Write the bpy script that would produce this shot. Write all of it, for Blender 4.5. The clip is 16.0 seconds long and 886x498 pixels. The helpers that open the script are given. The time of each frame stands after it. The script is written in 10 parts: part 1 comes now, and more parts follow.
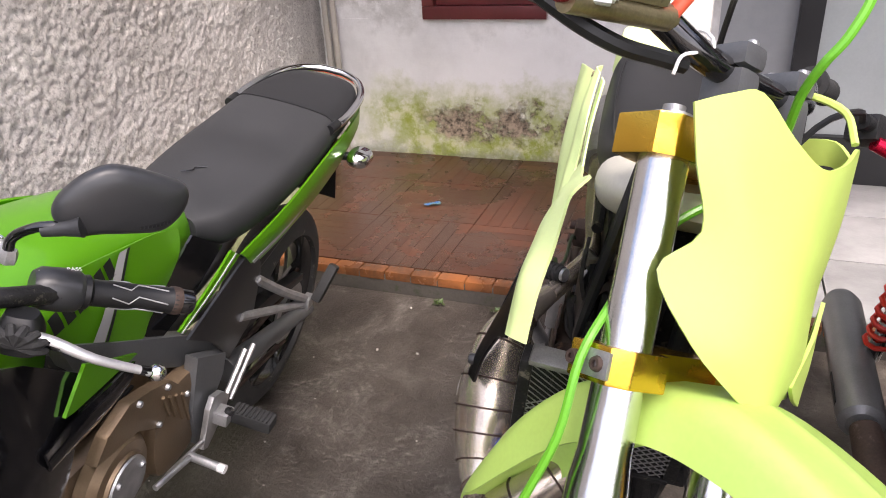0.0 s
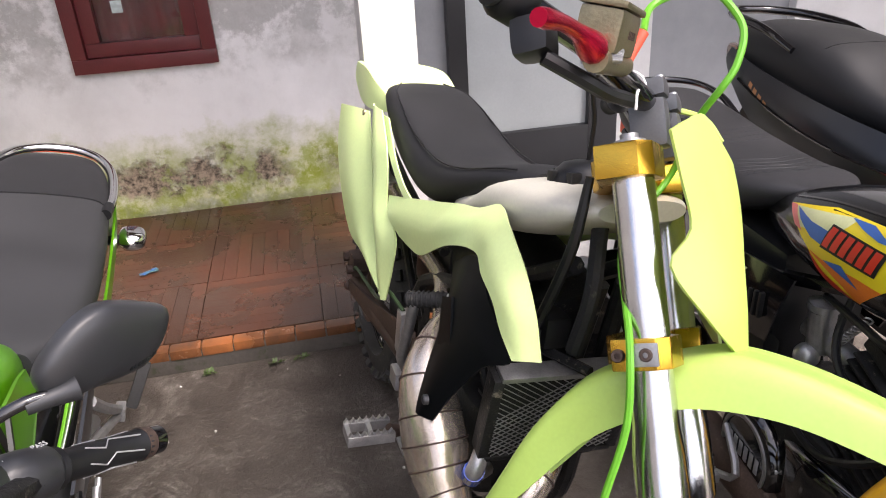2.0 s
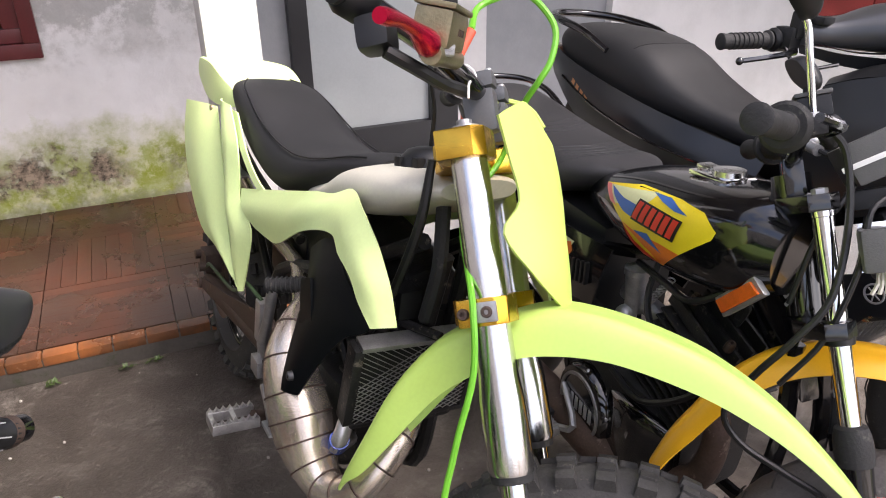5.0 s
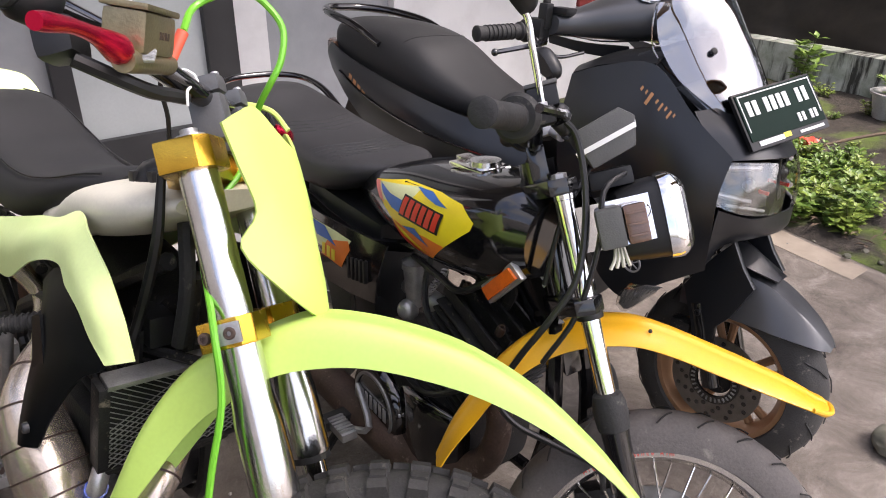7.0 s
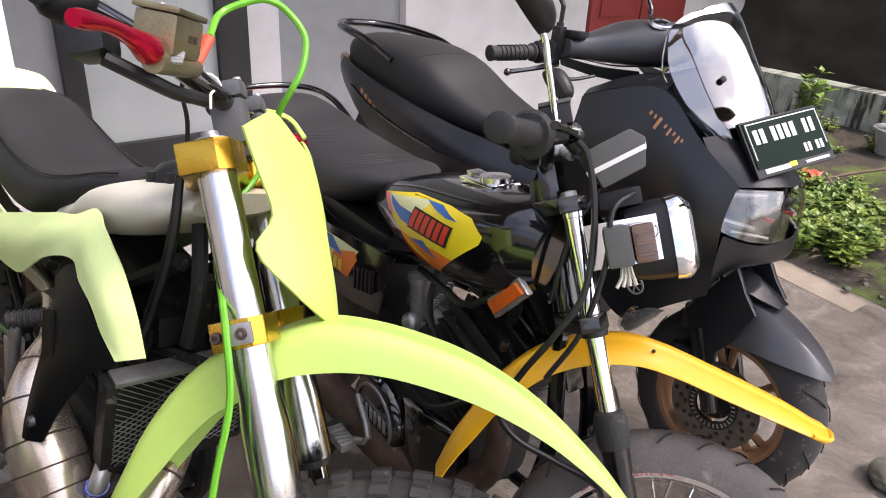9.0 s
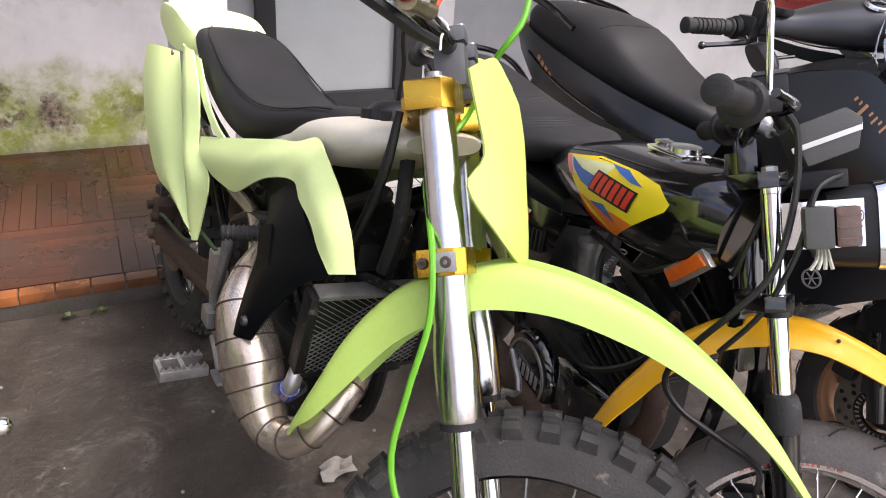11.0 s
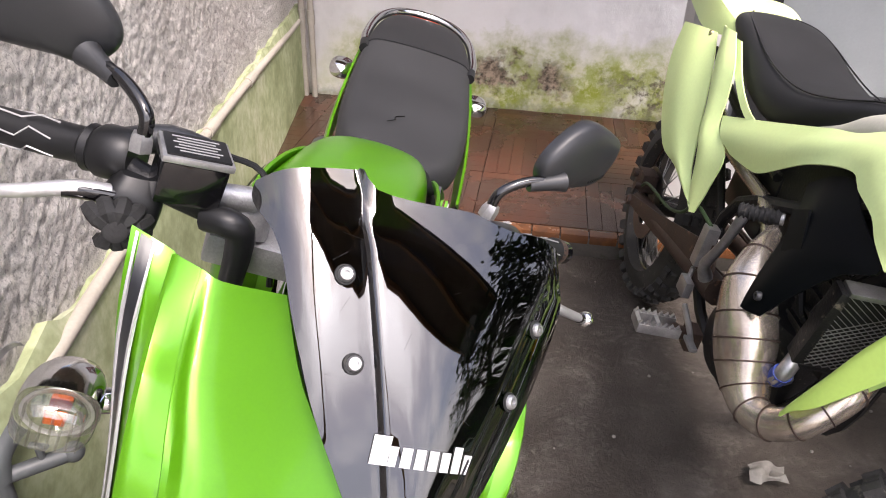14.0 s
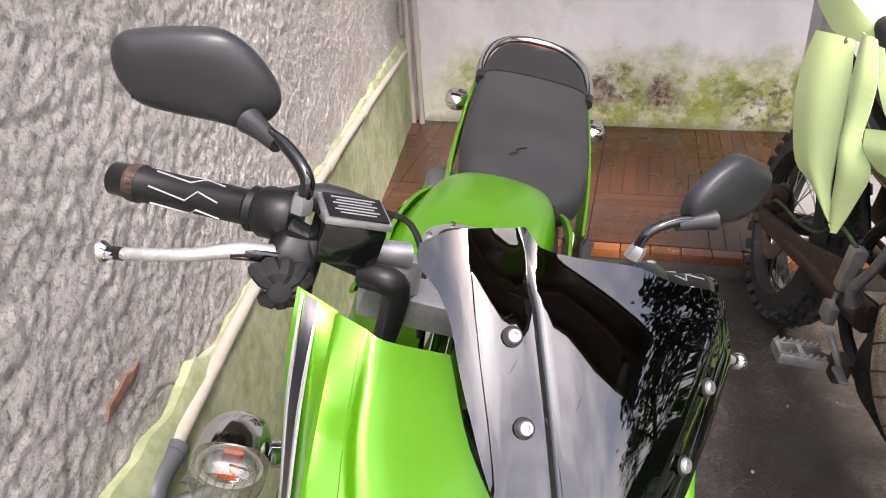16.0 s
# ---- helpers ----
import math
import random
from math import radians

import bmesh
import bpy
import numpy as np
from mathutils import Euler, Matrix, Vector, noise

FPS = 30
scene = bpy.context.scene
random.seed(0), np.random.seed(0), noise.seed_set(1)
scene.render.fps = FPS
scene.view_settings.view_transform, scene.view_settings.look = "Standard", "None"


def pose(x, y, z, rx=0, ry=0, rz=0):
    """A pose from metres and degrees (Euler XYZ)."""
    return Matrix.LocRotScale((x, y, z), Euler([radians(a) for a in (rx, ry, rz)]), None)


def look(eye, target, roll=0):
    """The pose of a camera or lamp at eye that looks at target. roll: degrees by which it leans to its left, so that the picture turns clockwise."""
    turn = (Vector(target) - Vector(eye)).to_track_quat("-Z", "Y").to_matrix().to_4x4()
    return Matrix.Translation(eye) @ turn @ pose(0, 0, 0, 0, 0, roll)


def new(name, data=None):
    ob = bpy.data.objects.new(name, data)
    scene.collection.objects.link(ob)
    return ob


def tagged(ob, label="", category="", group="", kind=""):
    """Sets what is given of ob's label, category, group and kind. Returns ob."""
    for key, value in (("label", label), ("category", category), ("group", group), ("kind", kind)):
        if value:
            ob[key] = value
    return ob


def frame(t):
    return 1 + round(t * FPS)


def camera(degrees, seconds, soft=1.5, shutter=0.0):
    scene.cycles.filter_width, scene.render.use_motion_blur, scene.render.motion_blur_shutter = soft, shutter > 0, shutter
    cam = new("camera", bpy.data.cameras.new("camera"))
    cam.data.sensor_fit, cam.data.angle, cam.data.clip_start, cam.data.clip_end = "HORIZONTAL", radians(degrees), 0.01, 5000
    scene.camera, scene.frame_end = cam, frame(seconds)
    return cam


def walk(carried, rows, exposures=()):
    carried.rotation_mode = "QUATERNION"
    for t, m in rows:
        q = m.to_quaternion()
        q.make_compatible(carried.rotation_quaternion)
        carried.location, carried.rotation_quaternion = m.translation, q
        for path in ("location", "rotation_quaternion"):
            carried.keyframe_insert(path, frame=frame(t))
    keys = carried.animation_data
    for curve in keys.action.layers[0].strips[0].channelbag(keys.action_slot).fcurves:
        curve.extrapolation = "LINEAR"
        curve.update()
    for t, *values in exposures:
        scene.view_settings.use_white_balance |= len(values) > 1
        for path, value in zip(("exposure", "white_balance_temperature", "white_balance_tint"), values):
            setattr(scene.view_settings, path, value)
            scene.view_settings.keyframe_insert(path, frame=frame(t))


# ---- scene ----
cam = camera(63.2, 16.0, soft=1.0)

PATH = [
    (0, (0.312, 0.455, 1.272), (-0.35, 2.131, 0.404), -3.3),
    (0.5, (0.211, 0.37, 1.284), (-0.185, 2.13, 0.421), -2.3),
    (1, (0.061, 0.444, 1.28), (-0.101, 2.244, 0.422), -3.6),
    (1.5, (0.002, 0.469, 1.315), (0.084, 2.273, 0.455), -4.2),
    (2, (-0.089, 0.406, 1.34), (0.229, 2.183, 0.478), -3.7),
    (2.5, (-0.166, 0.361, 1.355), (0.318, 2.106, 0.506), -2.5),
    (3, (-0.168, 0.327, 1.366), (0.394, 2.06, 0.542), -1.6),
    (3.2, (-0.157, 0.324, 1.368), (0.421, 2.054, 0.547), -1.3),
    (5.3, (-0.106, 0.318, 1.351), (0.656, 1.938, 0.459), -0.5),
    (5.5, (-0.094, 0.317, 1.351), (0.714, 1.912, 0.455), -0.3),
    (6, (-0.072, 0.316, 1.353), (0.851, 1.848, 0.458), 0.0),
    (6.5, (-0.047, 0.318, 1.353), (0.986, 1.776, 0.455), 0.5),
    (7, (-0.013, 0.302, 1.353), (1.106, 1.697, 0.457), 0.6),
    (7.5, (-0.001, 0.291, 1.355), (1.18, 1.649, 0.482), 0.9),
    (8, (-0.007, 0.299, 1.371), (1.196, 1.659, 0.532), 1.3),
    (8.2, (-0.012, 0.299, 1.369), (1.186, 1.668, 0.537), 1.6),
    (10.3, (-0.097, 0.297, 1.321), (0.856, 1.802, 0.412), 4.2),
    (10.5, (-0.11, 0.298, 1.323), (0.81, 1.82, 0.408), 4.4),
    (11, (-0.14, 0.298, 1.323), (0.678, 1.871, 0.398), 4.6),
    (11.5, (-0.171, 0.299, 1.324), (0.518, 1.93, 0.393), 4.6),
    (12, (-0.206, 0.299, 1.322), (0.333, 1.982, 0.386), 4.4),
    (12.5, (-0.24, 0.296, 1.316), (0.156, 2.012, 0.368), 4.2),
    (13, (-0.246, 0.29, 1.312), (-0.002, 2.024, 0.345), 4.0),
    (13.5, (-0.31, 0.257, 1.308), (-0.296, 1.997, 0.322), 3.7),
    (14, (-0.361, 0.239, 1.309), (-0.575, 1.954, 0.303), 2.4),
    (14.5, (-0.366, 0.237, 1.316), (-0.701, 1.932, 0.307), 0.2),
    (15, (-0.369, 0.24, 1.329), (-0.771, 1.932, 0.341), -1.5),
    (15.5, (-0.389, 0.238, 1.341), (-0.848, 1.929, 0.377), -2.6),
    (16, (-0.41, 0.252, 1.332), (-0.902, 1.934, 0.37), -3.6),
]
walk(cam, [(t, look(eye, target, roll)) for t, eye, target, roll in PATH], exposures=[(0, 1.5, 6650, 19), (16, 1.5, 6650, 19)])

# ---- sky and sun ----
world = bpy.data.worlds.new("sky")
scene.world = world
world.use_nodes = True
wn = world.node_tree.nodes
sky = wn.new("ShaderNodeTexSky")
sky.sky_type = "NISHITA"
sky.sun_disc = False
sky.sun_elevation, sky.sun_rotation = radians(58), radians(140)
sky.air_density, sky.dust_density, sky.ozone_density = 1.0, 4.0, 1.0
# broken cloud over the blue
wl_ = world.node_tree.links.new
tc, nz, rp, bw, cl, mx = (wn.new("ShaderNode" + k) for k in ("TexCoord", "TexNoise", "ValToRGB", "RGBToBW", "VectorMath", "MixRGB"))
nz.inputs["Scale"].default_value, nz.inputs["Detail"].default_value, nz.inputs["Roughness"].default_value = 3.2, 6.0, 0.58
rp.color_ramp.elements[0].position, rp.color_ramp.elements[1].position = 0.44, 0.60
rp.color_ramp.elements[1].color = (0.9, 0.9, 0.9, 1)
cl.operation = "SCALE"
cl.inputs[0].default_value = (1.0, 1.0, 1.02)
wl_(tc.outputs["Generated"], nz.inputs["Vector"])
wl_(nz.outputs["Fac"], rp.inputs[0])
wl_(sky.outputs[0], bw.inputs[0])
gain = wn.new("ShaderNodeMath")
gain.operation, gain.inputs[1].default_value = "MULTIPLY", 1.7
wl_(bw.outputs[0], gain.inputs[0])
wl_(gain.outputs[0], cl.inputs["Scale"])
wl_(rp.outputs[0], mx.inputs[0])
wl_(sky.outputs[0], mx.inputs[1])
wl_(cl.outputs[0], mx.inputs[2])
wl_(mx.outputs[0], wn["Background"].inputs[0])
wn["Background"].inputs[1].default_value = 0.15
sun = new("sun", bpy.data.lights.new("sun", "SUN"))
sun.data.energy, sun.data.angle, sun.data.color = 2.2, radians(20), (1.0, 0.96, 0.9)
sun.matrix_world = look((4.2, -3.4, 10.5), (0.2, 1.4, 0.4))

# ---- mesh helpers ----
V = Vector


def catmull(pts, n, closed=False):
    """A smooth line through pts, n steps between two of them."""
    pts = [V(p) for p in pts]
    m = len(pts)
    if m < 2 or n < 2:
        return pts
    out = []
    spans = m if closed else m - 1
    for i in range(spans):
        if closed:
            a, b, c, d = (pts[(i + k - 1) % m] for k in range(4))
        else:
            b, c = pts[i], pts[i + 1]
            a = pts[i - 1] if i else b * 2 - c
            d = pts[i + 2] if i + 2 < m else c * 2 - b
        for k in range(n):
            t = k / n
            out.append(0.5 * (2 * b + (c - a) * t + (2 * a - 5 * b + 4 * c - d) * t * t + (3 * b - a - 3 * c + d) * t ** 3))
    if not closed:
        out.append(pts[-1])
    return out


def grid_bm(rows, closed_u=False, caps=False):
    bm = bmesh.new()
    vs = [[bm.verts.new(p) for p in row] for row in rows]
    for a, b in zip(vs, vs[1:]):
        m = len(a)
        for i in range(m if closed_u else m - 1):
            bm.faces.new((a[i], a[(i + 1) % m], b[(i + 1) % m], b[i]))
    if caps:
        bm.faces.new(list(reversed(vs[0])))
        bm.faces.new(vs[-1])
    bmesh.ops.recalc_face_normals(bm, faces=bm.faces)
    return bm


def sheet(rows, nu=4, nv=4, thick=0.003):
    """A curved panel through rows of control points, with real thickness."""
    fine = [catmull(r, nu) for r in rows]
    cols = [catmull(c, nv) for c in zip(*fine)]
    g = [list(r) for r in zip(*cols)]
    h, w = len(g), len(g[0])
    nor = []
    for i in range(h):
        line = []
        for j in range(w):
            du = g[i][min(j + 1, w - 1)] - g[i][max(j - 1, 0)]
            dv = g[min(i + 1, h - 1)][j] - g[max(i - 1, 0)][j]
            n = du.cross(dv)
            line.append(n.normalized() if n.length > 1e-9 else V((0, 0, 1)))
        nor.append(line)
    bm = bmesh.new()
    A = [[bm.verts.new(g[i][j] + nor[i][j] * thick / 2) for j in range(w)] for i in range(h)]
    B = [[bm.verts.new(g[i][j] - nor[i][j] * thick / 2) for j in range(w)] for i in range(h)]
    for i in range(h - 1):
        for j in range(w - 1):
            bm.faces.new((A[i][j], A[i][j + 1], A[i + 1][j + 1], A[i + 1][j]))
            bm.faces.new((B[i][j], B[i + 1][j], B[i + 1][j + 1], B[i][j + 1]))
    for i in range(h - 1):
        bm.faces.new((A[i][0], A[i + 1][0], B[i + 1][0], B[i][0]))
        bm.faces.new((A[i][-1], B[i][-1], B[i + 1][-1], A[i + 1][-1]))
    for j in range(w - 1):
        bm.faces.new((A[0][j], B[0][j], B[0][j + 1], A[0][j + 1]))
        bm.faces.new((A[-1][j], A[-1][j + 1], B[-1][j + 1], B[-1][j]))
    bmesh.ops.recalc_face_normals(bm, faces=bm.faces)
    return bm


def loft(rings, nu=3, nv=4, caps=True):
    """A closed body through rings of control points."""
    fine = [catmull(r, nu, True) for r in rings]
    cols = [catmull(c, nv) for c in zip(*fine)]
    return grid_bm([list(r) for r in zip(*cols)], True, caps)


def ring_x(x, y, z, hw, hh, p=2.5, n=12, top=1.0, shear=0.0):
    """A rounded ring across the x axis; top scales the width of its upper half, shear tips it forward."""
    out = []
    for k in range(n):
        a = 2 * math.pi * k / n
        c, s = math.cos(a), math.sin(a)
        cy = math.copysign(abs(c) ** (2 / p), c) * hw
        cz = math.copysign(abs(s) ** (2 / p), s) * hh
        f = 1 + (top - 1) * (cz / hh + 1) / 2 if hh else 1
        out.append((x + shear * cz, y + cy * f, z + cz))
    return out


def ring_z(x, y, z, hx, hy, p=2.5, n=12):
    out = []
    for k in range(n):
        a = 2 * math.pi * k / n
        c, s = math.cos(a), math.sin(a)
        out.append((x + math.copysign(abs(c) ** (2 / p), c) * hx, y + math.copysign(abs(s) ** (2 / p), s) * hy, z))
    return out


def tube(pts, r, n=10, fine=4, closed=False, caps=True):
    """A round tube along a smooth line; r is one radius or one for each point."""
    line = catmull(pts, fine, closed)
    if isinstance(r, (list, tuple)):
        rr = [v.x for v in catmull([(q, 0, 0) for q in r], fine, closed)]
    else:
        rr = [r] * len(line)
    rows = []
    m = len(line)
    t0 = (line[1] - line[0]).normalized()
    nrm = t0.orthogonal().normalized()
    for i, p in enumerate(line):
        if closed:
            t = (line[(i + 1) % m] - line[i - 1]).normalized()
        else:
            t = (line[min(i + 1, m - 1)] - line[max(i - 1, 0)]).normalized()
        nrm = (nrm - t * nrm.dot(t)).normalized()
        b = t.cross(nrm)
        rows.append([p + (nrm * math.cos(2 * math.pi * k / n) + b * math.sin(2 * math.pi * k / n)) * rr[i] for k in range(n)])
    if closed:
        rows.append(rows[0])
        bm = grid_bm(rows, True, False)
        bmesh.ops.remove_doubles(bm, verts=bm.verts, dist=1e-6)
        return bm
    return grid_bm(rows, True, caps)


def rod(a, b, r, n=10, r2=None):
    return tube([a, b], [r, r if r2 is None else r2], n, 1)


def lathe(profile, n=32, closed=False, m=None):
    """(radius, height) pairs turned round the local z axis; m places the result."""
    rows = []
    prof = list(profile) + ([profile[0]] if closed else [])
    for r, h in prof:
        rows.append([V((r * math.cos(2 * math.pi * k / n), r * math.sin(2 * math.pi * k / n), h)) for k in range(n)])
    bm = grid_bm(rows, True, not closed)
    if closed:
        bmesh.ops.remove_doubles(bm, verts=bm.verts, dist=1e-6)
    bmesh.ops.recalc_face_normals(bm, faces=bm.faces)
    if m is not None:
        bm.transform(m)
    return bm


def box(size, at=(0, 0, 0), bevel=0.0, m=None, seg=2):
    bm = bmesh.new()
    bmesh.ops.create_cube(bm, size=1.0)
    bm.transform(Matrix.Translation(at) @ Matrix.Diagonal((*size, 1)))
    if bevel:
        bmesh.ops.bevel(bm, geom=list(bm.edges), offset=bevel, segments=seg, profile=0.7, affect="EDGES")
    if m is not None:
        bm.transform(m)
    return bm


def prism(pts, depth, m=None, bevel=0.0, taper=1.0):
    """A flat outline in xy, extruded along z, centred on z = 0."""
    bm = bmesh.new()
    c = sum((V((*p, 0)) for p in pts), V()) / len(pts)
    lo = [bm.verts.new((p[0], p[1], -depth / 2)) for p in pts]
    hi = [bm.verts.new((c.x + (p[0] - c.x) * taper, c.y + (p[1] - c.y) * taper, depth / 2)) for p in pts]
    bm.faces.new(list(reversed(lo)))
    bm.faces.new(hi)
    for i in range(len(pts)):
        j = (i + 1) % len(pts)
        bm.faces.new((lo[i], lo[j], hi[j], hi[i]))
    bmesh.ops.recalc_face_normals(bm, faces=bm.faces)
    if bevel:
        bmesh.ops.bevel(bm, geom=list(bm.edges), offset=bevel, segments=2, profile=0.7, affect="EDGES")
    if m is not None:
        bm.transform(m)
    return bm


def ball(at, r, seg=14, scale=(1, 1, 1)):
    bm = bmesh.new()
    bmesh.ops.create_uvsphere(bm, u_segments=seg, v_segments=max(6, seg // 2 + 2), radius=r)
    bm.transform(Matrix.Translation(at) @ Matrix.Diagonal((*scale, 1)))
    return bm


def moved(bm, m):
    bm.transform(m)
    return bm


def joined(*bms):
    out = bmesh.new()
    for b in bms:
        me = bpy.data.meshes.new("t")
        b.to_mesh(me)
        out.from_mesh(me)
        bpy.data.meshes.remove(me)
        b.free()
    return out


def along(a, b, twist=(0, 0, 1)):
    """A pose at a whose z axis points to b and whose x axis lies near twist."""
    z = (V(b) - V(a)).normalized()
    x = V(twist) - z * z.dot(V(twist))
    if x.length < 1e-4:
        x = z.orthogonal()
    x.normalize()
    y = z.cross(x)
    m = Matrix((x, y, z)).transposed().to_4x4()
    m.translation = V(a)
    return m


def mesh_ob(name, bm, material, sharp=38):
    me = bpy.data.meshes.new(name)
    bm.to_mesh(me)
    bm.free()
    for p in me.polygons:
        p.use_smooth = True
    me.set_sharp_from_angle(angle=radians(sharp))
    for mt in material if isinstance(material, (list, tuple)) else [material]:
        me.materials.append(mt)
    return new(name, me)


def part(name, bm, material, parent, label="", sharp=38):
    ob = mesh_ob(name, bm, material, sharp)
    ob.parent = parent
    return tagged(ob, label) if label else ob


def twin(ob, m, parent):
    """Another part on the same mesh."""
    o = ob.copy()
    scene.collection.objects.link(o)
    o.parent, o.matrix_basis = parent, m
    return o


def thing(name, m, label, category, group="", kind=""):
    e = new(name)
    e.empty_display_size = 0.1
    e.matrix_world = m
    return tagged(e, label, category, group, kind)


def lettering(name, text, size, depth, m, material, parent, bold=0.0, shear=0.0, space=1.0):
    """Raised letters from the built-in font, turned into a mesh."""
    cu = bpy.data.curves.new(name, "FONT")
    cu.body, cu.size, cu.extrude, cu.offset, cu.shear = text, size, depth, bold, shear
    cu.align_x, cu.align_y, cu.resolution_u, cu.space_character = "CENTER", "CENTER", 2, space
    tmp = bpy.data.objects.new("t", cu)
    scene.collection.objects.link(tmp)
    me = bpy.data.meshes.new_from_object(tmp.evaluated_get(bpy.context.evaluated_depsgraph_get()))
    bpy.data.objects.remove(tmp)
    bpy.data.curves.remove(cu)
    me.transform(m)
    me.materials.append(material)
    ob = new(name, me)
    ob.parent = parent
    return ob


# ---- materials ----
def mat(name, col, rough=0.5, metal=0.0, vary=0.15, scale=6.0, fine=120.0, bump=0.1, col2=None, coat=0.0, spec=0.5, dirt=None, dirt_at=0.62, dist=0.002):
    """A surface with broad blotches, fine grain, uneven gloss and slight relief."""
    m = bpy.data.materials.new(name)
    m.use_nodes = True
    nt = m.node_tree
    N, Lk = nt.nodes, nt.links.new
    b = N["Principled BSDF"]
    tc = N.new("ShaderNodeTexCoord")
    n1 = N.new("ShaderNodeTexNoise")
    n1.inputs["Scale"].default_value, n1.inputs["Detail"].default_value = scale, 6.0
    n2 = N.new("ShaderNodeTexNoise")
    n2.inputs["Scale"].default_value, n2.inputs["Detail"].default_value = fine, 3.0
    for n in (n1, n2):
        Lk(tc.outputs["Object"], n.inputs["Vector"])
    r1 = N.new("ShaderNodeValToRGB")
    c2 = col2 or tuple(c * (1 - vary) for c in col)
    c1 = tuple(min(1, c * (1 + vary * 0.5)) for c in col)
    r1.color_ramp.elements[0].position, r1.color_ramp.elements[1].position = 0.32, 0.68
    r1.color_ramp.elements[0].color, r1.color_ramp.elements[1].color = (*c2, 1), (*c1, 1)
    Lk(n1.outputs["Fac"], r1.inputs["Fac"])
    g = N.new("ShaderNodeMix")
    g.data_type, g.blend_type = "RGBA", "MULTIPLY"
    g.inputs["Factor"].default_value = min(1.0, vary * 1.5)
    Lk(r1.outputs["Color"], g.inputs["A"])
    Lk(n2.outputs["Fac"], g.inputs["B"])
    last = g.outputs["Result"]
    if dirt:
        n3 = N.new("ShaderNodeTexNoise")
        n3.inputs["Scale"].default_value, n3.inputs["Detail"].default_value, n3.inputs["Roughness"].default_value = scale * 2.3, 9.0, 0.7
        Lk(tc.outputs["Object"], n3.inputs["Vector"])
        r3 = N.new("ShaderNodeValToRGB")
        r3.color_ramp.elements[0].position, r3.color_ramp.elements[1].position = dirt_at, dirt_at + 0.09
        Lk(n3.outputs["Fac"], r3.inputs["Fac"])
        x = N.new("ShaderNodeMix")
        x.data_type = "RGBA"
        Lk(r3.outputs["Color"], x.inputs["Factor"])
        Lk(last, x.inputs["A"])
        x.inputs["B"].default_value = (*dirt, 1)
        last = x.outputs["Result"]
    Lk(last, b.inputs["Base Color"])
    mr = N.new("ShaderNodeMapRange")
    mr.inputs["To Min"].default_value, mr.inputs["To Max"].default_value = max(0.02, rough * 0.75), min(1.0, rough * 1.25)
    Lk(n1.outputs["Fac"], mr.inputs["Value"])
    Lk(mr.outputs["Result"], b.inputs["Roughness"])
    b.inputs["Metallic"].default_value = metal
    b.inputs["Coat Weight"].default_value = coat
    b.inputs["Coat Roughness"].default_value = 0.06
    b.inputs["Specular IOR Level"].default_value = spec
    if bump:
        bp = N.new("ShaderNodeBump")
        bp.inputs["Strength"].default_value, bp.inputs["Distance"].default_value = bump, dist
        Lk(n2.outputs["Fac"], bp.inputs["Height"])
        Lk(bp.outputs["Normal"], b.inputs["Normal"])
    return m


green_paint = mat("green_paint", (0.100, 0.335, 0.006), 0.30, 0.45, 0.05, 3, 400, 0.02, coat=0.35)
lime_plastic = mat("lime_plastic", (0.46, 0.68, 0.17), 0.40, 0.0, 0.08, 4, 160, 0.05, col2=(0.49, 0.69, 0.14))
# faded lime, paler again to put the missing skylight into rear panels
pale_lime = mat("light_lifted_lime_plastic", (0.66, 0.83, 0.37), 0.42, 0.0, 0.08, 4, 160, 0.05, col2=(0.72, 0.86, 0.36))
plate_plastic = mat("lime_plate_plastic", (0.54, 0.71, 0.16), 0.40, 0.0, 0.05, 4, 160, 0.05)
black_plastic = mat("black_plastic", (0.011, 0.0115, 0.0125), 0.42, 0.0, 0.3, 9, 600, 0.12, dist=0.0004, spec=0.4)
satin_black = mat("satin_black_paint", (0.010, 0.0115, 0.014), 0.32, 0.0, 0.2, 7, 500, 0.05, spec=0.6)
gloss_black = mat("gloss_black_paint", (0.006, 0.006, 0.007), 0.12, 0.0, 0.2, 6, 300, 0.01, coat=0.7)
grey_plastic = mat("mirror_grey_plastic", (0.031, 0.0325, 0.035), 0.38, 0.0, 0.15, 9, 700, 0.15, dist=0.0004)
seat_vinyl = mat("seat_vinyl", (0.015, 0.0155, 0.017), 0.58, 0.0, 0.2, 5, 620, 0.35, dist=0.0006, spec=0.35)
# seat vinyl with its sheen painted in as a paler grey
seat_vinyl_light = mat("seat_vinyl_sheen", (0.030, 0.031, 0.033), 0.60, 0.0, 0.2, 5, 620, 0.35, dist=0.0006, spec=0.35)
rubber = mat("rubber", (0.022, 0.022, 0.022), 0.75, 0.0, 0.4, 14, 220, 0.4, dirt=(0.07, 0.065, 0.055), dirt_at=0.60)
tyre_rubber = mat("tyre_rubber", (0.055, 0.053, 0.050), 0.82, 0.0, 0.35, 16, 260, 0.5, dirt=(0.16, 0.145, 0.12), dirt_at=0.60)
dirty_black = mat("dirty_black_metal", (0.025, 0.025, 0.026), 0.50, 0.3, 0.4, 22, 260, 0.4, dirt=(0.16, 0.14, 0.11), dirt_at=0.60)
chrome = mat("chrome", (0.80, 0.80, 0.80), 0.08, 1.0, 0.05, 18, 300, 0.02)
alloy = mat("bare_alloy", (0.52, 0.52, 0.52), 0.36, 0.75, 0.25, 30, 400, 0.2, dirt=(0.10, 0.09, 0.08), dirt_at=0.66)
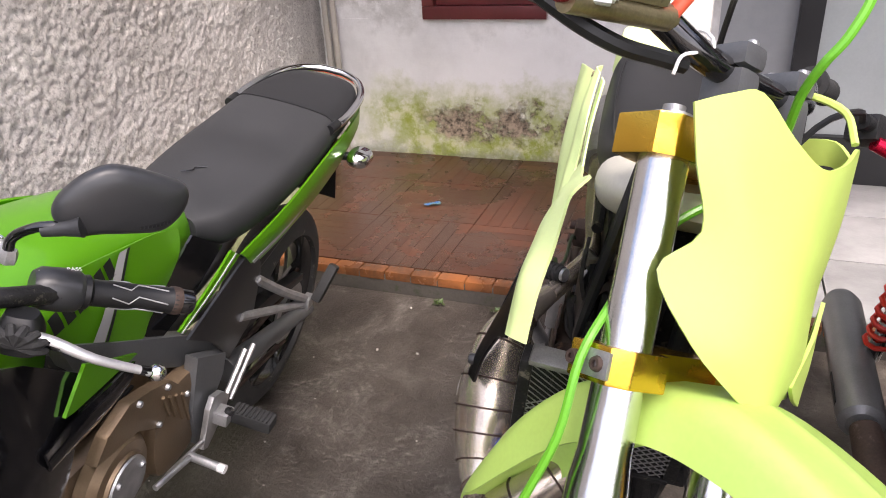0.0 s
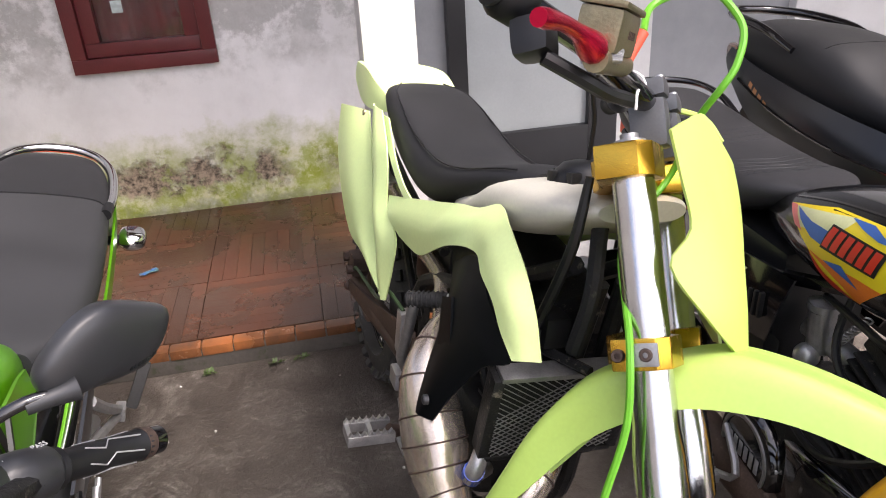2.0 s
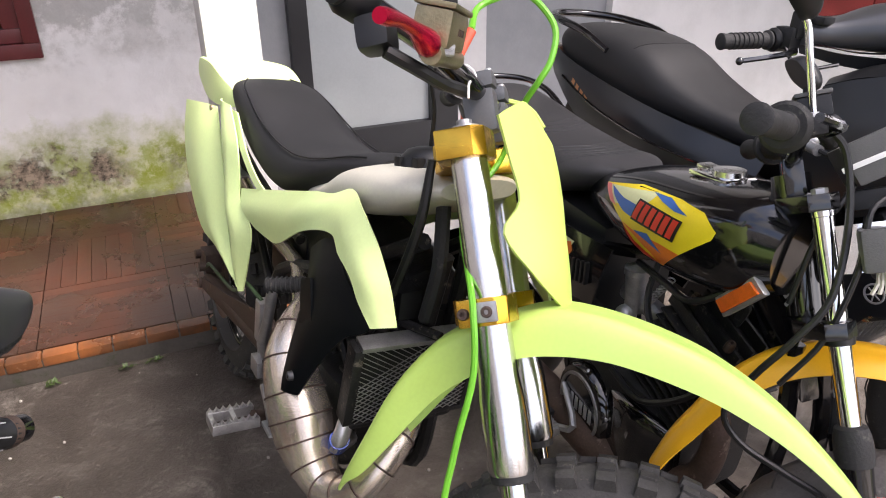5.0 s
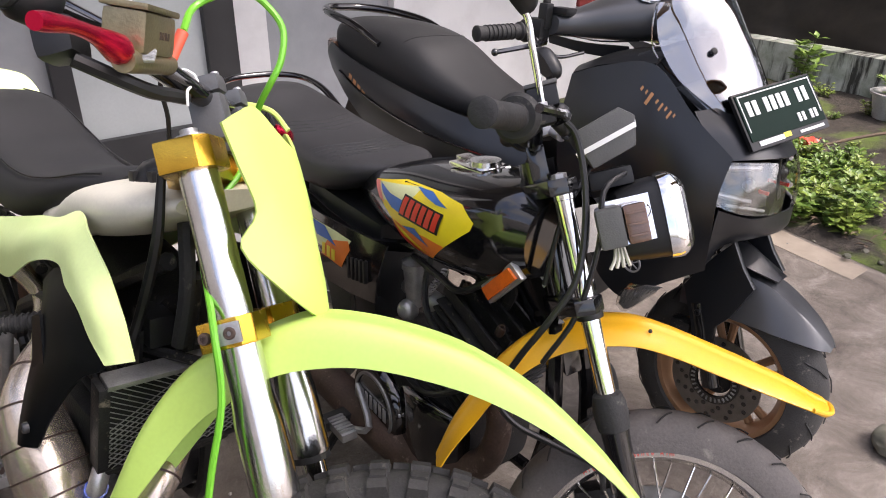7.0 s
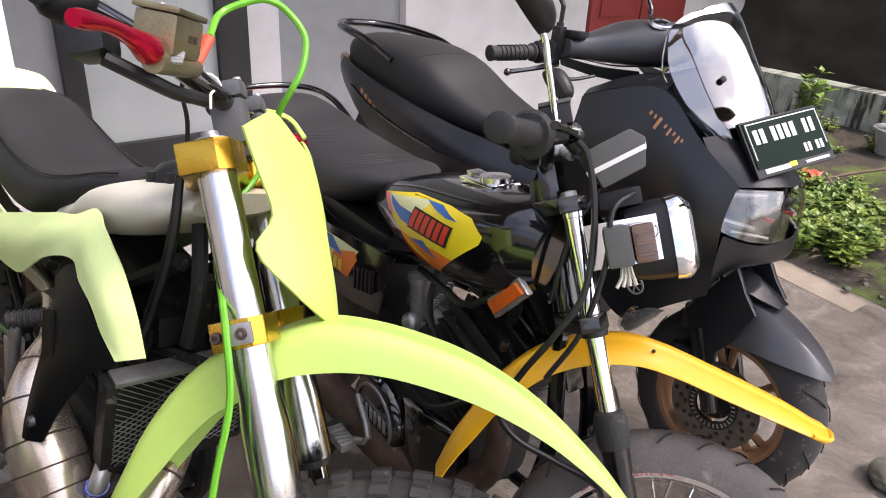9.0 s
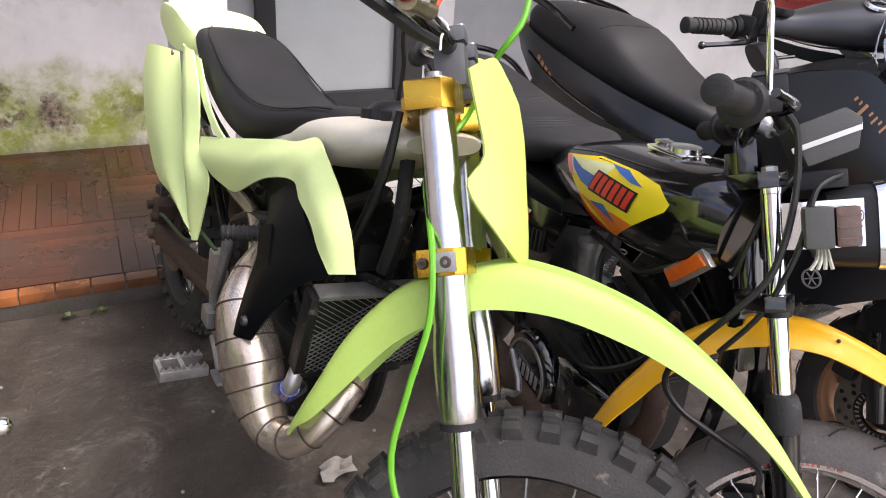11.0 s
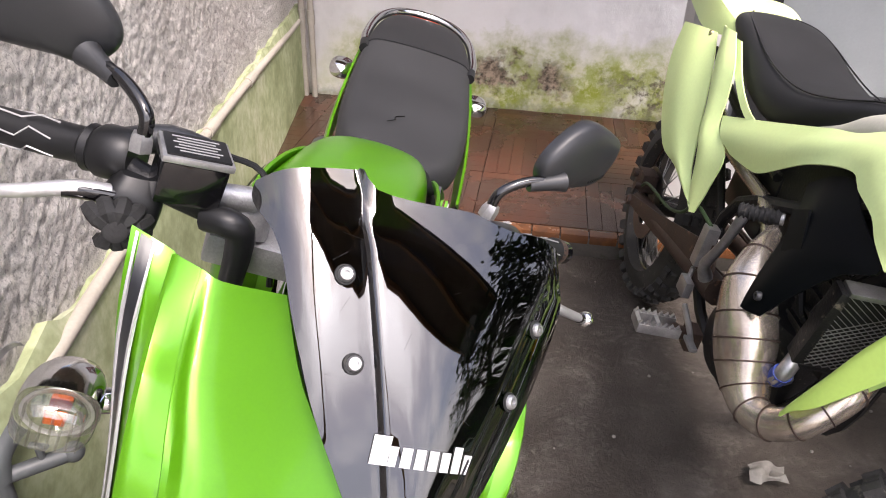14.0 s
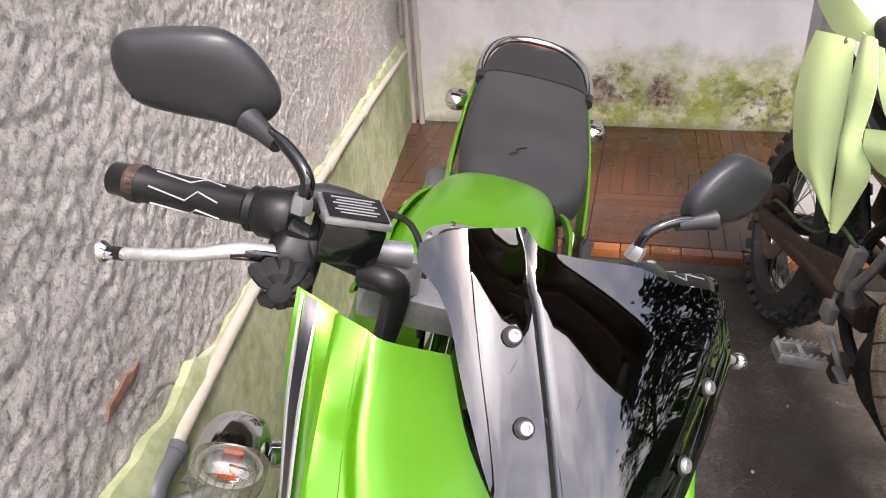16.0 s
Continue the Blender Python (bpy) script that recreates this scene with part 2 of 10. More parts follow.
polished = mat("polished_alloy", (0.72, 0.72, 0.72), 0.17, 1.0, 0.10, 22, 500, 0.08, dirt=(0.38, 0.37, 0.35), dirt_at=0.70)
gold = mat("gold_anodised", (0.80, 0.47, 0.06), 0.26, 1.0, 0.12, 30, 400, 0.1)
bronze = mat("bronze_engine_paint", (0.24, 0.17, 0.105), 0.38, 0.6, 0.15, 18, 300, 0.15)
heat_steel = mat("heat_stained_steel", (0.72, 0.64, 0.54), 0.24, 0.76, 0.22, 12, 300, 0.12, col2=(0.56, 0.46, 0.37), dirt=(0.24, 0.17, 0.12), dirt_at=0.68)
grey_frame = mat("grey_frame_paint", (0.13, 0.135, 0.14), 0.40, 0.4, 0.15, 14, 300, 0.1)
yellow_paint = mat("yellow_paint", (0.86, 0.44, 0.012), 0.42, 0.0, 0.07, 5, 300, 0.03, coat=0.08)
worn_lever = mat("worn_silver_lever", (0.60, 0.60, 0.60), 0.30, 0.65, 0.1, 30, 400, 0.1)
red_anod = mat("red_anodised", (0.62, 0.01, 0.05), 0.26, 0.8, 0.1, 20, 300, 0.05)
olive_gold = mat("champagne_caliper", (0.34, 0.29, 0.17), 0.36, 0.8, 0.25, 24, 300, 0.2, dirt=(0.12, 0.10, 0.06), dirt_at=0.64)
cream_tank = mat("cream_plastic", (0.62, 0.60, 0.50), 0.48, 0.0, 0.12, 5, 200, 0.06, dirt=(0.36, 0.24, 0.12), dirt_at=0.66)
green_cable = mat("green_cable", (0.13, 0.44, 0.025), 0.36, 0.0, 0.05, 9, 300, 0.02)
red_cap = mat("red_sleeve", (0.80, 0.12, 0.06), 0.42, 0.0, 0.1, 9, 300, 0.02)
white_plastic = mat("white_plastic", (0.75, 0.75, 0.73), 0.45, 0.0, 0.06, 9, 300, 0.03)
orange_lens = mat("orange_reflector", (0.75, 0.13, 0.01), 0.15, 0.0, 0.15, 60, 500, 0.5)
bronze_rim = mat("bronze_rim_paint", (0.42, 0.24, 0.13), 0.34, 0.5, 0.1, 14, 300, 0.05)
disc_steel = mat("brake_disc_steel", (0.30, 0.29, 0.28), 0.34, 1.0, 0.2, 30, 400, 0.1)
rust_steel = mat("worn_brown_steel", (0.11, 0.075, 0.06), 0.6, 0.5, 0.3, 18, 260, 0.3, dirt=(0.24, 0.14, 0.09), dirt_at=0.6)
ink_white = mat("white_ink", (0.72, 0.72, 0.70), 0.5, 0, 0.05, 9, 200, 0)
ink_grey = mat("silver_ink", (0.42, 0.42, 0.42), 0.4, 0.3, 0.05, 9, 200, 0)
ink_red = mat("red_ink", (0.62, 0.03, 0.015), 0.35, 0, 0.05, 9, 200, 0)
ink_blue = mat("blue_ink", (0.03, 0.12, 0.42), 0.35, 0, 0.05, 9, 200, 0)
ink_orange = mat("orange_ink", (0.85, 0.20, 0.02), 0.35, 0, 0.1, 9, 200, 0)
ink_yellow = mat("yellow_ink", (0.86, 0.66, 0.02), 0.32, 0, 0.05, 9, 200, 0)
ink_pink = mat("pink_ink", (0.78, 0.22, 0.20), 0.35, 0, 0.05, 9, 200, 0)
ink_gold = mat("copper_ink", (0.55, 0.27, 0.12), 0.35, 0.6, 0.05, 9, 200, 0)


def glass(name, col, rough=0.02, alpha=1.0, ior=1.45):
    m = bpy.data.materials.new(name)
    m.use_nodes = True
    b = m.node_tree.nodes["Principled BSDF"]
    b.inputs["Base Color"].default_value = (*col, 1)
    b.inputs["Roughness"].default_value = rough
    b.inputs["IOR"].default_value = ior
    b.inputs["Transmission Weight"].default_value = alpha
    return m


def thin_sheet(name, tint, base, rough=0.015):
    """A thin clear or smoked sheet: it dims what lies behind and mirrors the sky, more at a slant."""
    m = bpy.data.materials.new(name)
    m.use_nodes = True
    N, Lk = m.node_tree.nodes, m.node_tree.links.new
    N.remove(N["Principled BSDF"])
    tr, gl, mx, lw = (N.new("ShaderNode" + k) for k in ("BsdfTransparent", "BsdfGlossy", "MixShader", "LayerWeight"))
    tr.inputs["Color"].default_value = (*tint, 1)
    gl.inputs["Roughness"].default_value = rough
    pw, ad = N.new("ShaderNodeMath"), N.new("ShaderNodeMath")
    pw.operation, pw.inputs[1].default_value = "POWER", 4.0
    ad.operation, ad.use_clamp = "MULTIPLY_ADD", True
    ad.inputs[1].default_value, ad.inputs[2].default_value = 0.75, base
    Lk(lw.outputs["Facing"], pw.inputs[0])
    Lk(pw.outputs[0], ad.inputs[0])
    Lk(ad.outputs[0], mx.inputs[0])
    Lk(tr.outputs[0], mx.inputs[1])
    Lk(gl.outputs[0], mx.inputs[2])
    Lk(mx.outputs[0], N["Material Output"].inputs["Surface"])
    return m


smoke_glass = thin_sheet("smoked_acrylic", (0.14, 0.147, 0.155), 0.115)
clear_lens = thin_sheet("clear_lens", (0.88, 0.88, 0.86), 0.12, 0.05)
screen_glass = thin_sheet("clear_screen", (0.50, 0.53, 0.56), 0.24)

# ---- the setting ----
def node_mat(name):
    m = bpy.data.materials.new(name)
    m.use_nodes = True
    return m, m.node_tree.nodes, m.node_tree.links.new, m.node_tree.nodes["Principled BSDF"]


def noise_node(N, Lk, vec, scale, detail=6.0, rough=0.55, distort=0.0):
    n = N.new("ShaderNodeTexNoise")
    n.inputs["Scale"].default_value, n.inputs["Detail"].default_value = scale, detail
    n.inputs["Roughness"].default_value, n.inputs["Distortion"].default_value = rough, distort
    Lk(vec, n.inputs["Vector"])
    return n.outputs["Fac"]


def ramp(N, Lk, fac, *stops):
    r = N.new("ShaderNodeValToRGB")
    e = r.color_ramp.elements
    while len(e) < len(stops):
        e.new(0.5)
    for el, (pos, c) in zip(e, stops):
        el.position = pos
        el.color = (*c, 1) if isinstance(c, tuple) else (c, c, c, 1)
    Lk(fac, r.inputs["Fac"])
    return r.outputs["Color"]


def mixc(N, Lk, fac, a, b, how="MIX"):
    x = N.new("ShaderNodeMix")
    x.data_type, x.blend_type = "RGBA", how
    for key, v in (("Factor", fac), ("A", a), ("B", b)):
        if isinstance(v, tuple):
            x.inputs[key].default_value = (*v, 1)
        elif isinstance(v, (int, float)):
            x.inputs[key].default_value = v
        else:
            Lk(v, x.inputs[key])
    return x.outputs["Result"]


def mathn(N, Lk, op, a, b=0.0, clamp=False):
    x = N.new("ShaderNodeMath")
    x.operation, x.use_clamp = op, clamp
    for k, v in enumerate((a, b)):
        if isinstance(v, (int, float)):
            x.inputs[k].default_value = v
        else:
            Lk(v, x.inputs[k])
    return x.outputs[0]


def bumped(N, Lk, b, height, strength, dist):
    bp = N.new("ShaderNodeBump")
    bp.inputs["Strength"].default_value, bp.inputs["Distance"].default_value = strength, dist
    Lk(height, bp.inputs["Height"])
    Lk(bp.outputs["Normal"], b.inputs["Normal"])


def band(N, Lk, val, lo, hi, soft):
    """1 between lo and hi, fading over soft on both sides."""
    a = N.new("ShaderNodeMapRange")
    a.inputs["From Min"].default_value, a.inputs["From Max"].default_value = lo - soft, lo + soft
    c = N.new("ShaderNodeMapRange")
    c.inputs["From Min"].default_value, c.inputs["From Max"].default_value = hi + soft, hi - soft
    Lk(val, a.inputs["Value"])
    Lk(val, c.inputs["Value"])
    return mathn(N, Lk, "MULTIPLY", a.outputs[0], c.outputs[0])


def geo_xyz(N, Lk):
    g = N.new("ShaderNodeNewGeometry")
    s = N.new("ShaderNodeSeparateXYZ")
    Lk(g.outputs["Position"], s.inputs[0])
    return g.outputs["Position"], s.outputs[0], s.outputs[1], s.outputs[2]


def stucco_material():
    m, N, Lk, b = node_mat("rough_render")
    pos, x, y, z = geo_xyz(N, Lk)
    a = noise_node(N, Lk, pos, 1.6, 5, 0.6)
    f = noise_node(N, Lk, pos, 95, 8, 0.80, 0.6)
    g = noise_node(N, Lk, pos, 240, 5, 0.78)
    c = ramp(N, Lk, a, (0.30, (0.60, 0.565, 0.53)), (0.55, (0.79, 0.755, 0.72)), (0.75, (0.87, 0.845, 0.815)))
    # hollows of the bump darkened: relief shade put into the colour
    pit_shade = ramp(N, Lk, f, (0.38, 0.34), (0.49, 0.92), (0.66, 1.0))
    c = mixc(N, Lk, 0.9, c, pit_shade, "MULTIPLY")
    c = mixc(N, Lk, 0.85, c, ramp(N, Lk, g, (0.34, 0.55), (0.50, 0.95), (0.62, 1.0)), "MULTIPLY")
    rust = ramp(N, Lk, noise_node(N, Lk, pos, 7, 8, 0.7), (0.68, 0.0), (0.78, 0.55))
    c = mixc(N, Lk, rust, c, (0.36, 0.24, 0.17))
    Lk(c, b.inputs["Base Color"])
    b.inputs["Roughness"].default_value = 0.9
    bumped(N, Lk, b, mathn(N, Lk, "ADD", f, mathn(N, Lk, "MULTIPLY", g, 0.8)), 1.0, 0.012)
    return m


def skirt_material():
    m, N, Lk, b = node_mat("algae_green_plaster")
    pos, x, y, z = geo_xyz(N, Lk)
    a = noise_node(N, Lk, pos, 3.0, 6, 0.65)
    f = noise_node(N, Lk, pos, 24, 6, 0.6)
    c = ramp(N, Lk, a, (0.30, (0.20, 0.24, 0.11)), (0.5, (0.36, 0.40, 0.23)), (0.72, (0.56, 0.57, 0.42)))
    c = mixc(N, Lk, ramp(N, Lk, f, (0.25, 0.5), (0.6, 0.0)), c, (0.17, 0.20, 0.09))
    Lk(c, b.inputs["Base Color"])
    b.inputs["Roughness"].default_value = 0.8
    bumped(N, Lk, b, f, 0.3, 0.006)
    return m


def old_wall_material():
    """White limewash: grey streaks, a mossy, crumbled patch low down and green along the foot."""
    m, N, Lk, b = node_mat("mossy_white_limewash")
    pos, x, y, z = geo_xyz(N, Lk)
    big = noise_node(N, Lk, pos, 2.2, 6, 0.6)
    mid = noise_node(N, Lk, pos, 8, 7, 0.65)
    fin = noise_node(N, Lk, pos, 42, 6, 0.7)
    c = ramp(N, Lk, big, (0.3, (0.54, 0.53, 0.515)), (0.55, (0.68, 0.67, 0.655)), (0.8, (0.74, 0.73, 0.72)))
    # grey, washed-off paint above
    grey = mathn(N, Lk, "MULTIPLY", band(N, Lk, mathn(N, Lk, "ADD", z, mathn(N, Lk, "MULTIPLY", mid, 0.5)), 1.06, 1.55, 0.12), ramp(N, Lk, noise_node(N, Lk, pos, 4.5, 9, 0.7), (0.42, 0.0), (0.51, 0.9)))
    c = mixc(N, Lk, grey, c, mixc(N, Lk, fin, (0.27, 0.26, 0.24), (0.45, 0.44, 0.42)))
    warp = mathn(N, Lk, "ADD", z, mathn(N, Lk, "MULTIPLY", mathn(N, Lk, "SUBTRACT", mid, 0.5), 0.34))
    xw = mathn(N, Lk, "ADD", x, mathn(N, Lk, "MULTIPLY", mathn(N, Lk, "SUBTRACT", big, 0.5), 0.7))
    zone = band(N, Lk, xw, -1.35, 0.55, 0.18)
    moss = mathn(N, Lk, "MULTIPLY", band(N, Lk, warp, 0.04, 0.40, 0.10), zone)
    moss = mathn(N, Lk, "MULTIPLY", moss, ramp(N, Lk, noise_node(N, Lk, pos, 5, 8, 0.7), (0.30, 0.15), (0.60, 1.0)))
    c = mixc(N, Lk, mathn(N, Lk, "MULTIPLY", moss, 0.85), c, mixc(N, Lk, mid, (0.24, 0.27, 0.06), (0.68, 0.66, 0.34)))
    bright = mathn(N, Lk, "MULTIPLY", moss, ramp(N, Lk, noise_node(N, Lk, pos, 9, 8, 0.72), (0.41, 0.0), (0.53, 0.95)))
    c = mixc(N, Lk, bright, c, (0.22, 0.27, 0.02))
    # crumbled plaster
    hole = mathn(N, Lk, "MULTIPLY", band(N, Lk, warp, 0.20, 0.34, 0.03), band(N, Lk, xw, -1.05, -0.30, 0.08))
    hole = mathn(N, Lk, "MULTIPLY", hole, ramp(N, Lk, noise_node(N, Lk, pos, 7.5, 9, 0.70), (0.43, 0.0), (0.50, 1.0)))
    c = mixc(N, Lk, hole, c, mixc(N, Lk, ramp(N, Lk, fin, (0.35, 0.0), (0.6, 1.0)), (0.036, 0.028, 0.018), (0.38, 0.30, 0.22)))
    flake = mathn(N, Lk, "MULTIPLY", band(N, Lk, warp, 0.10, 0.30, 0.05), band(N, Lk, xw, 0.0, 0.62, 0.1))
    flake = mathn(N, Lk, "MULTIPLY", flake, ramp(N, Lk, noise_node(N, Lk, pos, 22, 9, 0.8), (0.50, 0.0), (0.60, 1.0)))
    c = mixc(N, Lk, flake, c, (0.20, 0.17, 0.12))
    foot = mathn(N, Lk, "MULTIPLY", band(N, Lk, warp, -0.3, 0.105, 0.03), ramp(N, Lk, mid, (0.35, 0.3), (0.6, 1.0)))
    c = mixc(N, Lk, foot, c, mixc(N, Lk, fin, (0.02, 0.03, 0.008), (0.13, 0.15, 0.03)))
    Lk(c, b.inputs["Base Color"])
    b.inputs["Roughness"].default_value = 0.85
    h = mathn(N, Lk, "SUBTRACT", mathn(N, Lk, "ADD", mathn(N, Lk, "MULTIPLY", fin, 0.25), mathn(N, Lk, "MULTIPLY", mid, 0.3)), mathn(N, Lk, "ADD", hole, flake))
    bumped(N, Lk, b, h, 0.7, 0.012)
    return m


def plain_wall_material(name, c1, c2):
    m, N, Lk, b = node_mat(name)
    pos, x, y, z = geo_xyz(N, Lk)
    a = noise_node(N, Lk, pos, 2.6, 7, 0.65)
    f = noise_node(N, Lk, pos, 60, 5, 0.6)
    c = ramp(N, Lk, a, (0.3, c2), (0.6, c1))
    spots = ramp(N, Lk, noise_node(N, Lk, pos, 9, 9, 0.75), (0.66, 0.0), (0.72, 0.6))
    c = mixc(N, Lk, spots, c, tuple(v * 0.6 for v in c2))
    Lk(c, b.inputs["Base Color"])
    b.inputs["Roughness"].default_value = 0.75
    bumped(N, Lk, b, f, 0.25, 0.004)
    return m


def ground_material():
    """Cement screed: damp, dark under the roof; outdoor daylight put into the paler colour."""
    m, N, Lk, b = node_mat("damp_shaded_cement")
    pos, x, y, z = geo_xyz(N, Lk)
    big = noise_node(N, Lk, pos, 1.3, 6, 0.6)
    mid = noise_node(N, Lk, pos, 5.5, 9, 0.72, 0.6)
    fin = noise_node(N, Lk, pos, 55, 7, 0.7)
    wet_shade = ramp(N, Lk, mid, (0.36, (0.034, 0.027, 0.022)), (0.55, (0.056, 0.046, 0.038)), (0.75, (0.100, 0.088, 0.076)))
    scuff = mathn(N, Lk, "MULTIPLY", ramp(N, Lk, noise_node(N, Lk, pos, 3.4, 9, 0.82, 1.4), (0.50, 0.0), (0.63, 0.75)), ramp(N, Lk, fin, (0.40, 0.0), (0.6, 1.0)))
    wet_shade = mixc(N, Lk, scuff, wet_shade, (0.22, 0.20, 0.178))
    # drier cement, its colour lifted for the daylight from the garden side
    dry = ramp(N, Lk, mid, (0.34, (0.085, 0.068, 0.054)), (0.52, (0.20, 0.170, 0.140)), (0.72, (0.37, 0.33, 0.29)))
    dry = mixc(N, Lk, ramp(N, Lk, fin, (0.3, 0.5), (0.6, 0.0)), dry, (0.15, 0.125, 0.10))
    # painted change from shaded, damp screed to lit screed
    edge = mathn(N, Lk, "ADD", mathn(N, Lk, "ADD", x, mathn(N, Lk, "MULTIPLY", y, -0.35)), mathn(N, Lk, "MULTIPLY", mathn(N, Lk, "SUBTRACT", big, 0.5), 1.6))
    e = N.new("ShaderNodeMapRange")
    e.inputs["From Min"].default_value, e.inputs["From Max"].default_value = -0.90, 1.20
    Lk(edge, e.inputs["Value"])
    c = mixc(N, Lk, e.outputs[0], wet_shade, dry)
    Lk(c, b.inputs["Base Color"])
    rr = N.new("ShaderNodeMapRange")
    rr.inputs["To Min"].default_value, rr.inputs["To Max"].default_value = 0.22, 0.62
    Lk(mathn(N, Lk, "ADD", mathn(N, Lk, "MULTIPLY", mid, 0.9), mathn(N, Lk, "MULTIPLY", e.outputs[0], 0.8), True), rr.inputs["Value"])
    Lk(rr.outputs[0], b.inputs["Roughness"])
    bumped(N, Lk, b, mathn(N, Lk, "ADD", mid, mathn(N, Lk, "MULTIPLY", fin, 0.9)), 0.75, 0.012)
    return m


def strip_tile_material(name, c1, c2):
    m, N, Lk, b = node_mat(name)
    pos, x, y, z = geo_xyz(N, Lk)
    oi = N.new("ShaderNodeObjectInfo")
    isl = N.new("ShaderNodeNewGeometry").outputs["Random Per Island"]
    f = noise_node(N, Lk, pos, 30, 6, 0.6)
    d = noise_node(N, Lk, pos, 3.2, 7, 0.65)
    c = mixc(N, Lk, isl, c1, c2)
    c = mixc(N, Lk, mathn(N, Lk, "MULTIPLY", oi.outputs["Random"], 0.5), c, tuple(v * 0.55 for v in c1))
    c = mixc(N, Lk, ramp(N, Lk, d, (0.42, 0.75), (0.66, 0.0)), c, (0.045, 0.028, 0.018))
    c = mixc(N, Lk, 0.4, c, f, "MULTIPLY")
    Lk(c, b.inputs["Base Color"])
    Lk(ramp(N, Lk, d, (0.3, 0.16), (0.7, 0.40)), b.inputs["Roughness"])
    bumped(N, Lk, b, f, 0.2, 0.002)
    return m


stucco = stucco_material()
skirt_plaster = skirt_material()
old_wall = old_wall_material()
# darker twin of the white plaster: the shade is in its colour
shade_wall = plain_wall_material("shade_toned_plaster", (0.27, 0.275, 0.285), (0.21, 0.215, 0.225))
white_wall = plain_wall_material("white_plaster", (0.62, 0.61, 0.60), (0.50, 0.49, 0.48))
damp_shaded_ground = ground_material()
tile_red = strip_tile_material("red_brown_tile", (0.155, 0.052, 0.026), (0.085, 0.030, 0.017))
nosing_tile = strip_tile_material("orange_nosing_tile", (0.46, 0.16, 0.045), (0.30, 0.10, 0.035))
maroon = mat("maroon_paint", (0.115, 0.014, 0.016), 0.38, 0, 0.18, 6, 160, 0.15)
red_cloth = mat("red_curtain", (0.22, 0.025, 0.025), 0.8, 0, 0.4, 5, 160, 0.2, col2=(0.10, 0.010, 0.012))
dark_frame = mat("dark_door_paint", (0.020, 0.020, 0.022), 0.4, 0, 0.2, 6, 200, 0.1)
frosted = mat("painted_over_glass", (0.40, 0.425, 0.42), 0.30, 0, 0.07, 4, 100, 0.05, dirt=(0.38, 0.39, 0.37), dirt_at=0.68)
pvc = mat("old_pvc_pipe", (0.432, 0.396, 0.338), 0.5, 0, 0.15, 5, 120, 0.1, dirt=(0.36, 0.31, 0.22), dirt_at=0.6)
grey_pvc = mat("grey_pvc_fitting", (0.077, 0.084, 0.087), 0.5, 0, 0.15, 5, 120, 0.1)
roof_board = mat("roof_underside", (0.16, 0.125, 0.095), 0.8, 0, 0.3, 3, 60, 0.3)
roof_beam = mat("roof_beam_wood", (0.36, 0.20, 0.09), 0.7, 0, 0.3, 5, 60, 0.3)
brick_red = mat("bared_brick", (0.21, 0.115, 0.085), 0.9, 0, 0.3, 16, 120, 0.6)

TILE_Z, STEP_Y, WALL_Y = 0.085, 2.52, 3.80


def wall_x(y):
    """The side wall stands at a slant to the back wall."""
    return -1.14 - 0.165 * (y - 1.0)


def relief_sheet(name, p00, du, dv, nu, nv, amp, freq, material, normal, thick=0.15, keep=None):
    """An uneven wall face with a plain body behind it."""
    bm = bmesh.new()
    n = V(normal).normalized()
    g = []
    for j in range(nv + 1):
        row = []
        for i in range(nu + 1):
            p = V(p00) + V(du) * (i / nu) + V(dv) * (j / nv)
            h = noise.fractal(p * freq, 0.8, 2.2, 5) * amp + noise.noise(p * freq * 0.3) * amp * 0.8
            row.append(bm.verts.new(p + n * h))
        g.append(row)
    for j in range(nv):
        for i in range(nu):
            bm.faces.new((g[j][i], g[j][i + 1], g[j + 1][i + 1], g[j + 1][i]))
    c = [V(p00), V(p00) + V(du), V(p00) + V(du) + V(dv), V(p00) + V(dv)]
    bk = [bm.verts.new(q - n * thick) for q in c]
    fr = [g[0][0], g[0][-1], g[-1][-1], g[-1][0]]
    bm.faces.new(bk)
    sides = ([g[0][i] for i in range(nu + 1)], [g[j][-1] for j in range(nv + 1)], [g[-1][i] for i in range(nu, -1, -1)], [g[j][0] for j in range(nv, -1, -1)])
    for k, line in enumerate(sides):
        bm.faces.new([bk[(k + 1) % 4], bk[k]] + line)
    bmesh.ops.recalc_face_normals(bm, faces=bm.faces)
    ob = mesh_ob(name, bm, material, 60)
    return tagged(ob, kind="structure")


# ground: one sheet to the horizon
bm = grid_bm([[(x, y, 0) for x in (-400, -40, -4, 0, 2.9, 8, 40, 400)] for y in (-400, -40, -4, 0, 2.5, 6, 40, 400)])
ground = tagged(mesh_ob("ground", bm, damp_shaded_ground), "worn damp cement yard, shade and outdoor daylight put into its colour", "ground", kind="structure")

# side wall of rough render
y0, y1 = -0.6, WALL_Y + 0.05
du = (wall_x(y1) - wall_x(y0), y1 - y0, 0)
wl = relief_sheet("wall_west", (wall_x(y0), y0, 0.0), du, (0, 0, 1.75), 700, 320, 0.0042, 52.0, stucco, (1, 0.165, 0), 0.16)
tagged(wl, "rough grey cement-rendered wall", "wall")

# thin plaster skirt along its foot, broken off unevenly towards the yard
bm = bmesh.new()
rows = []
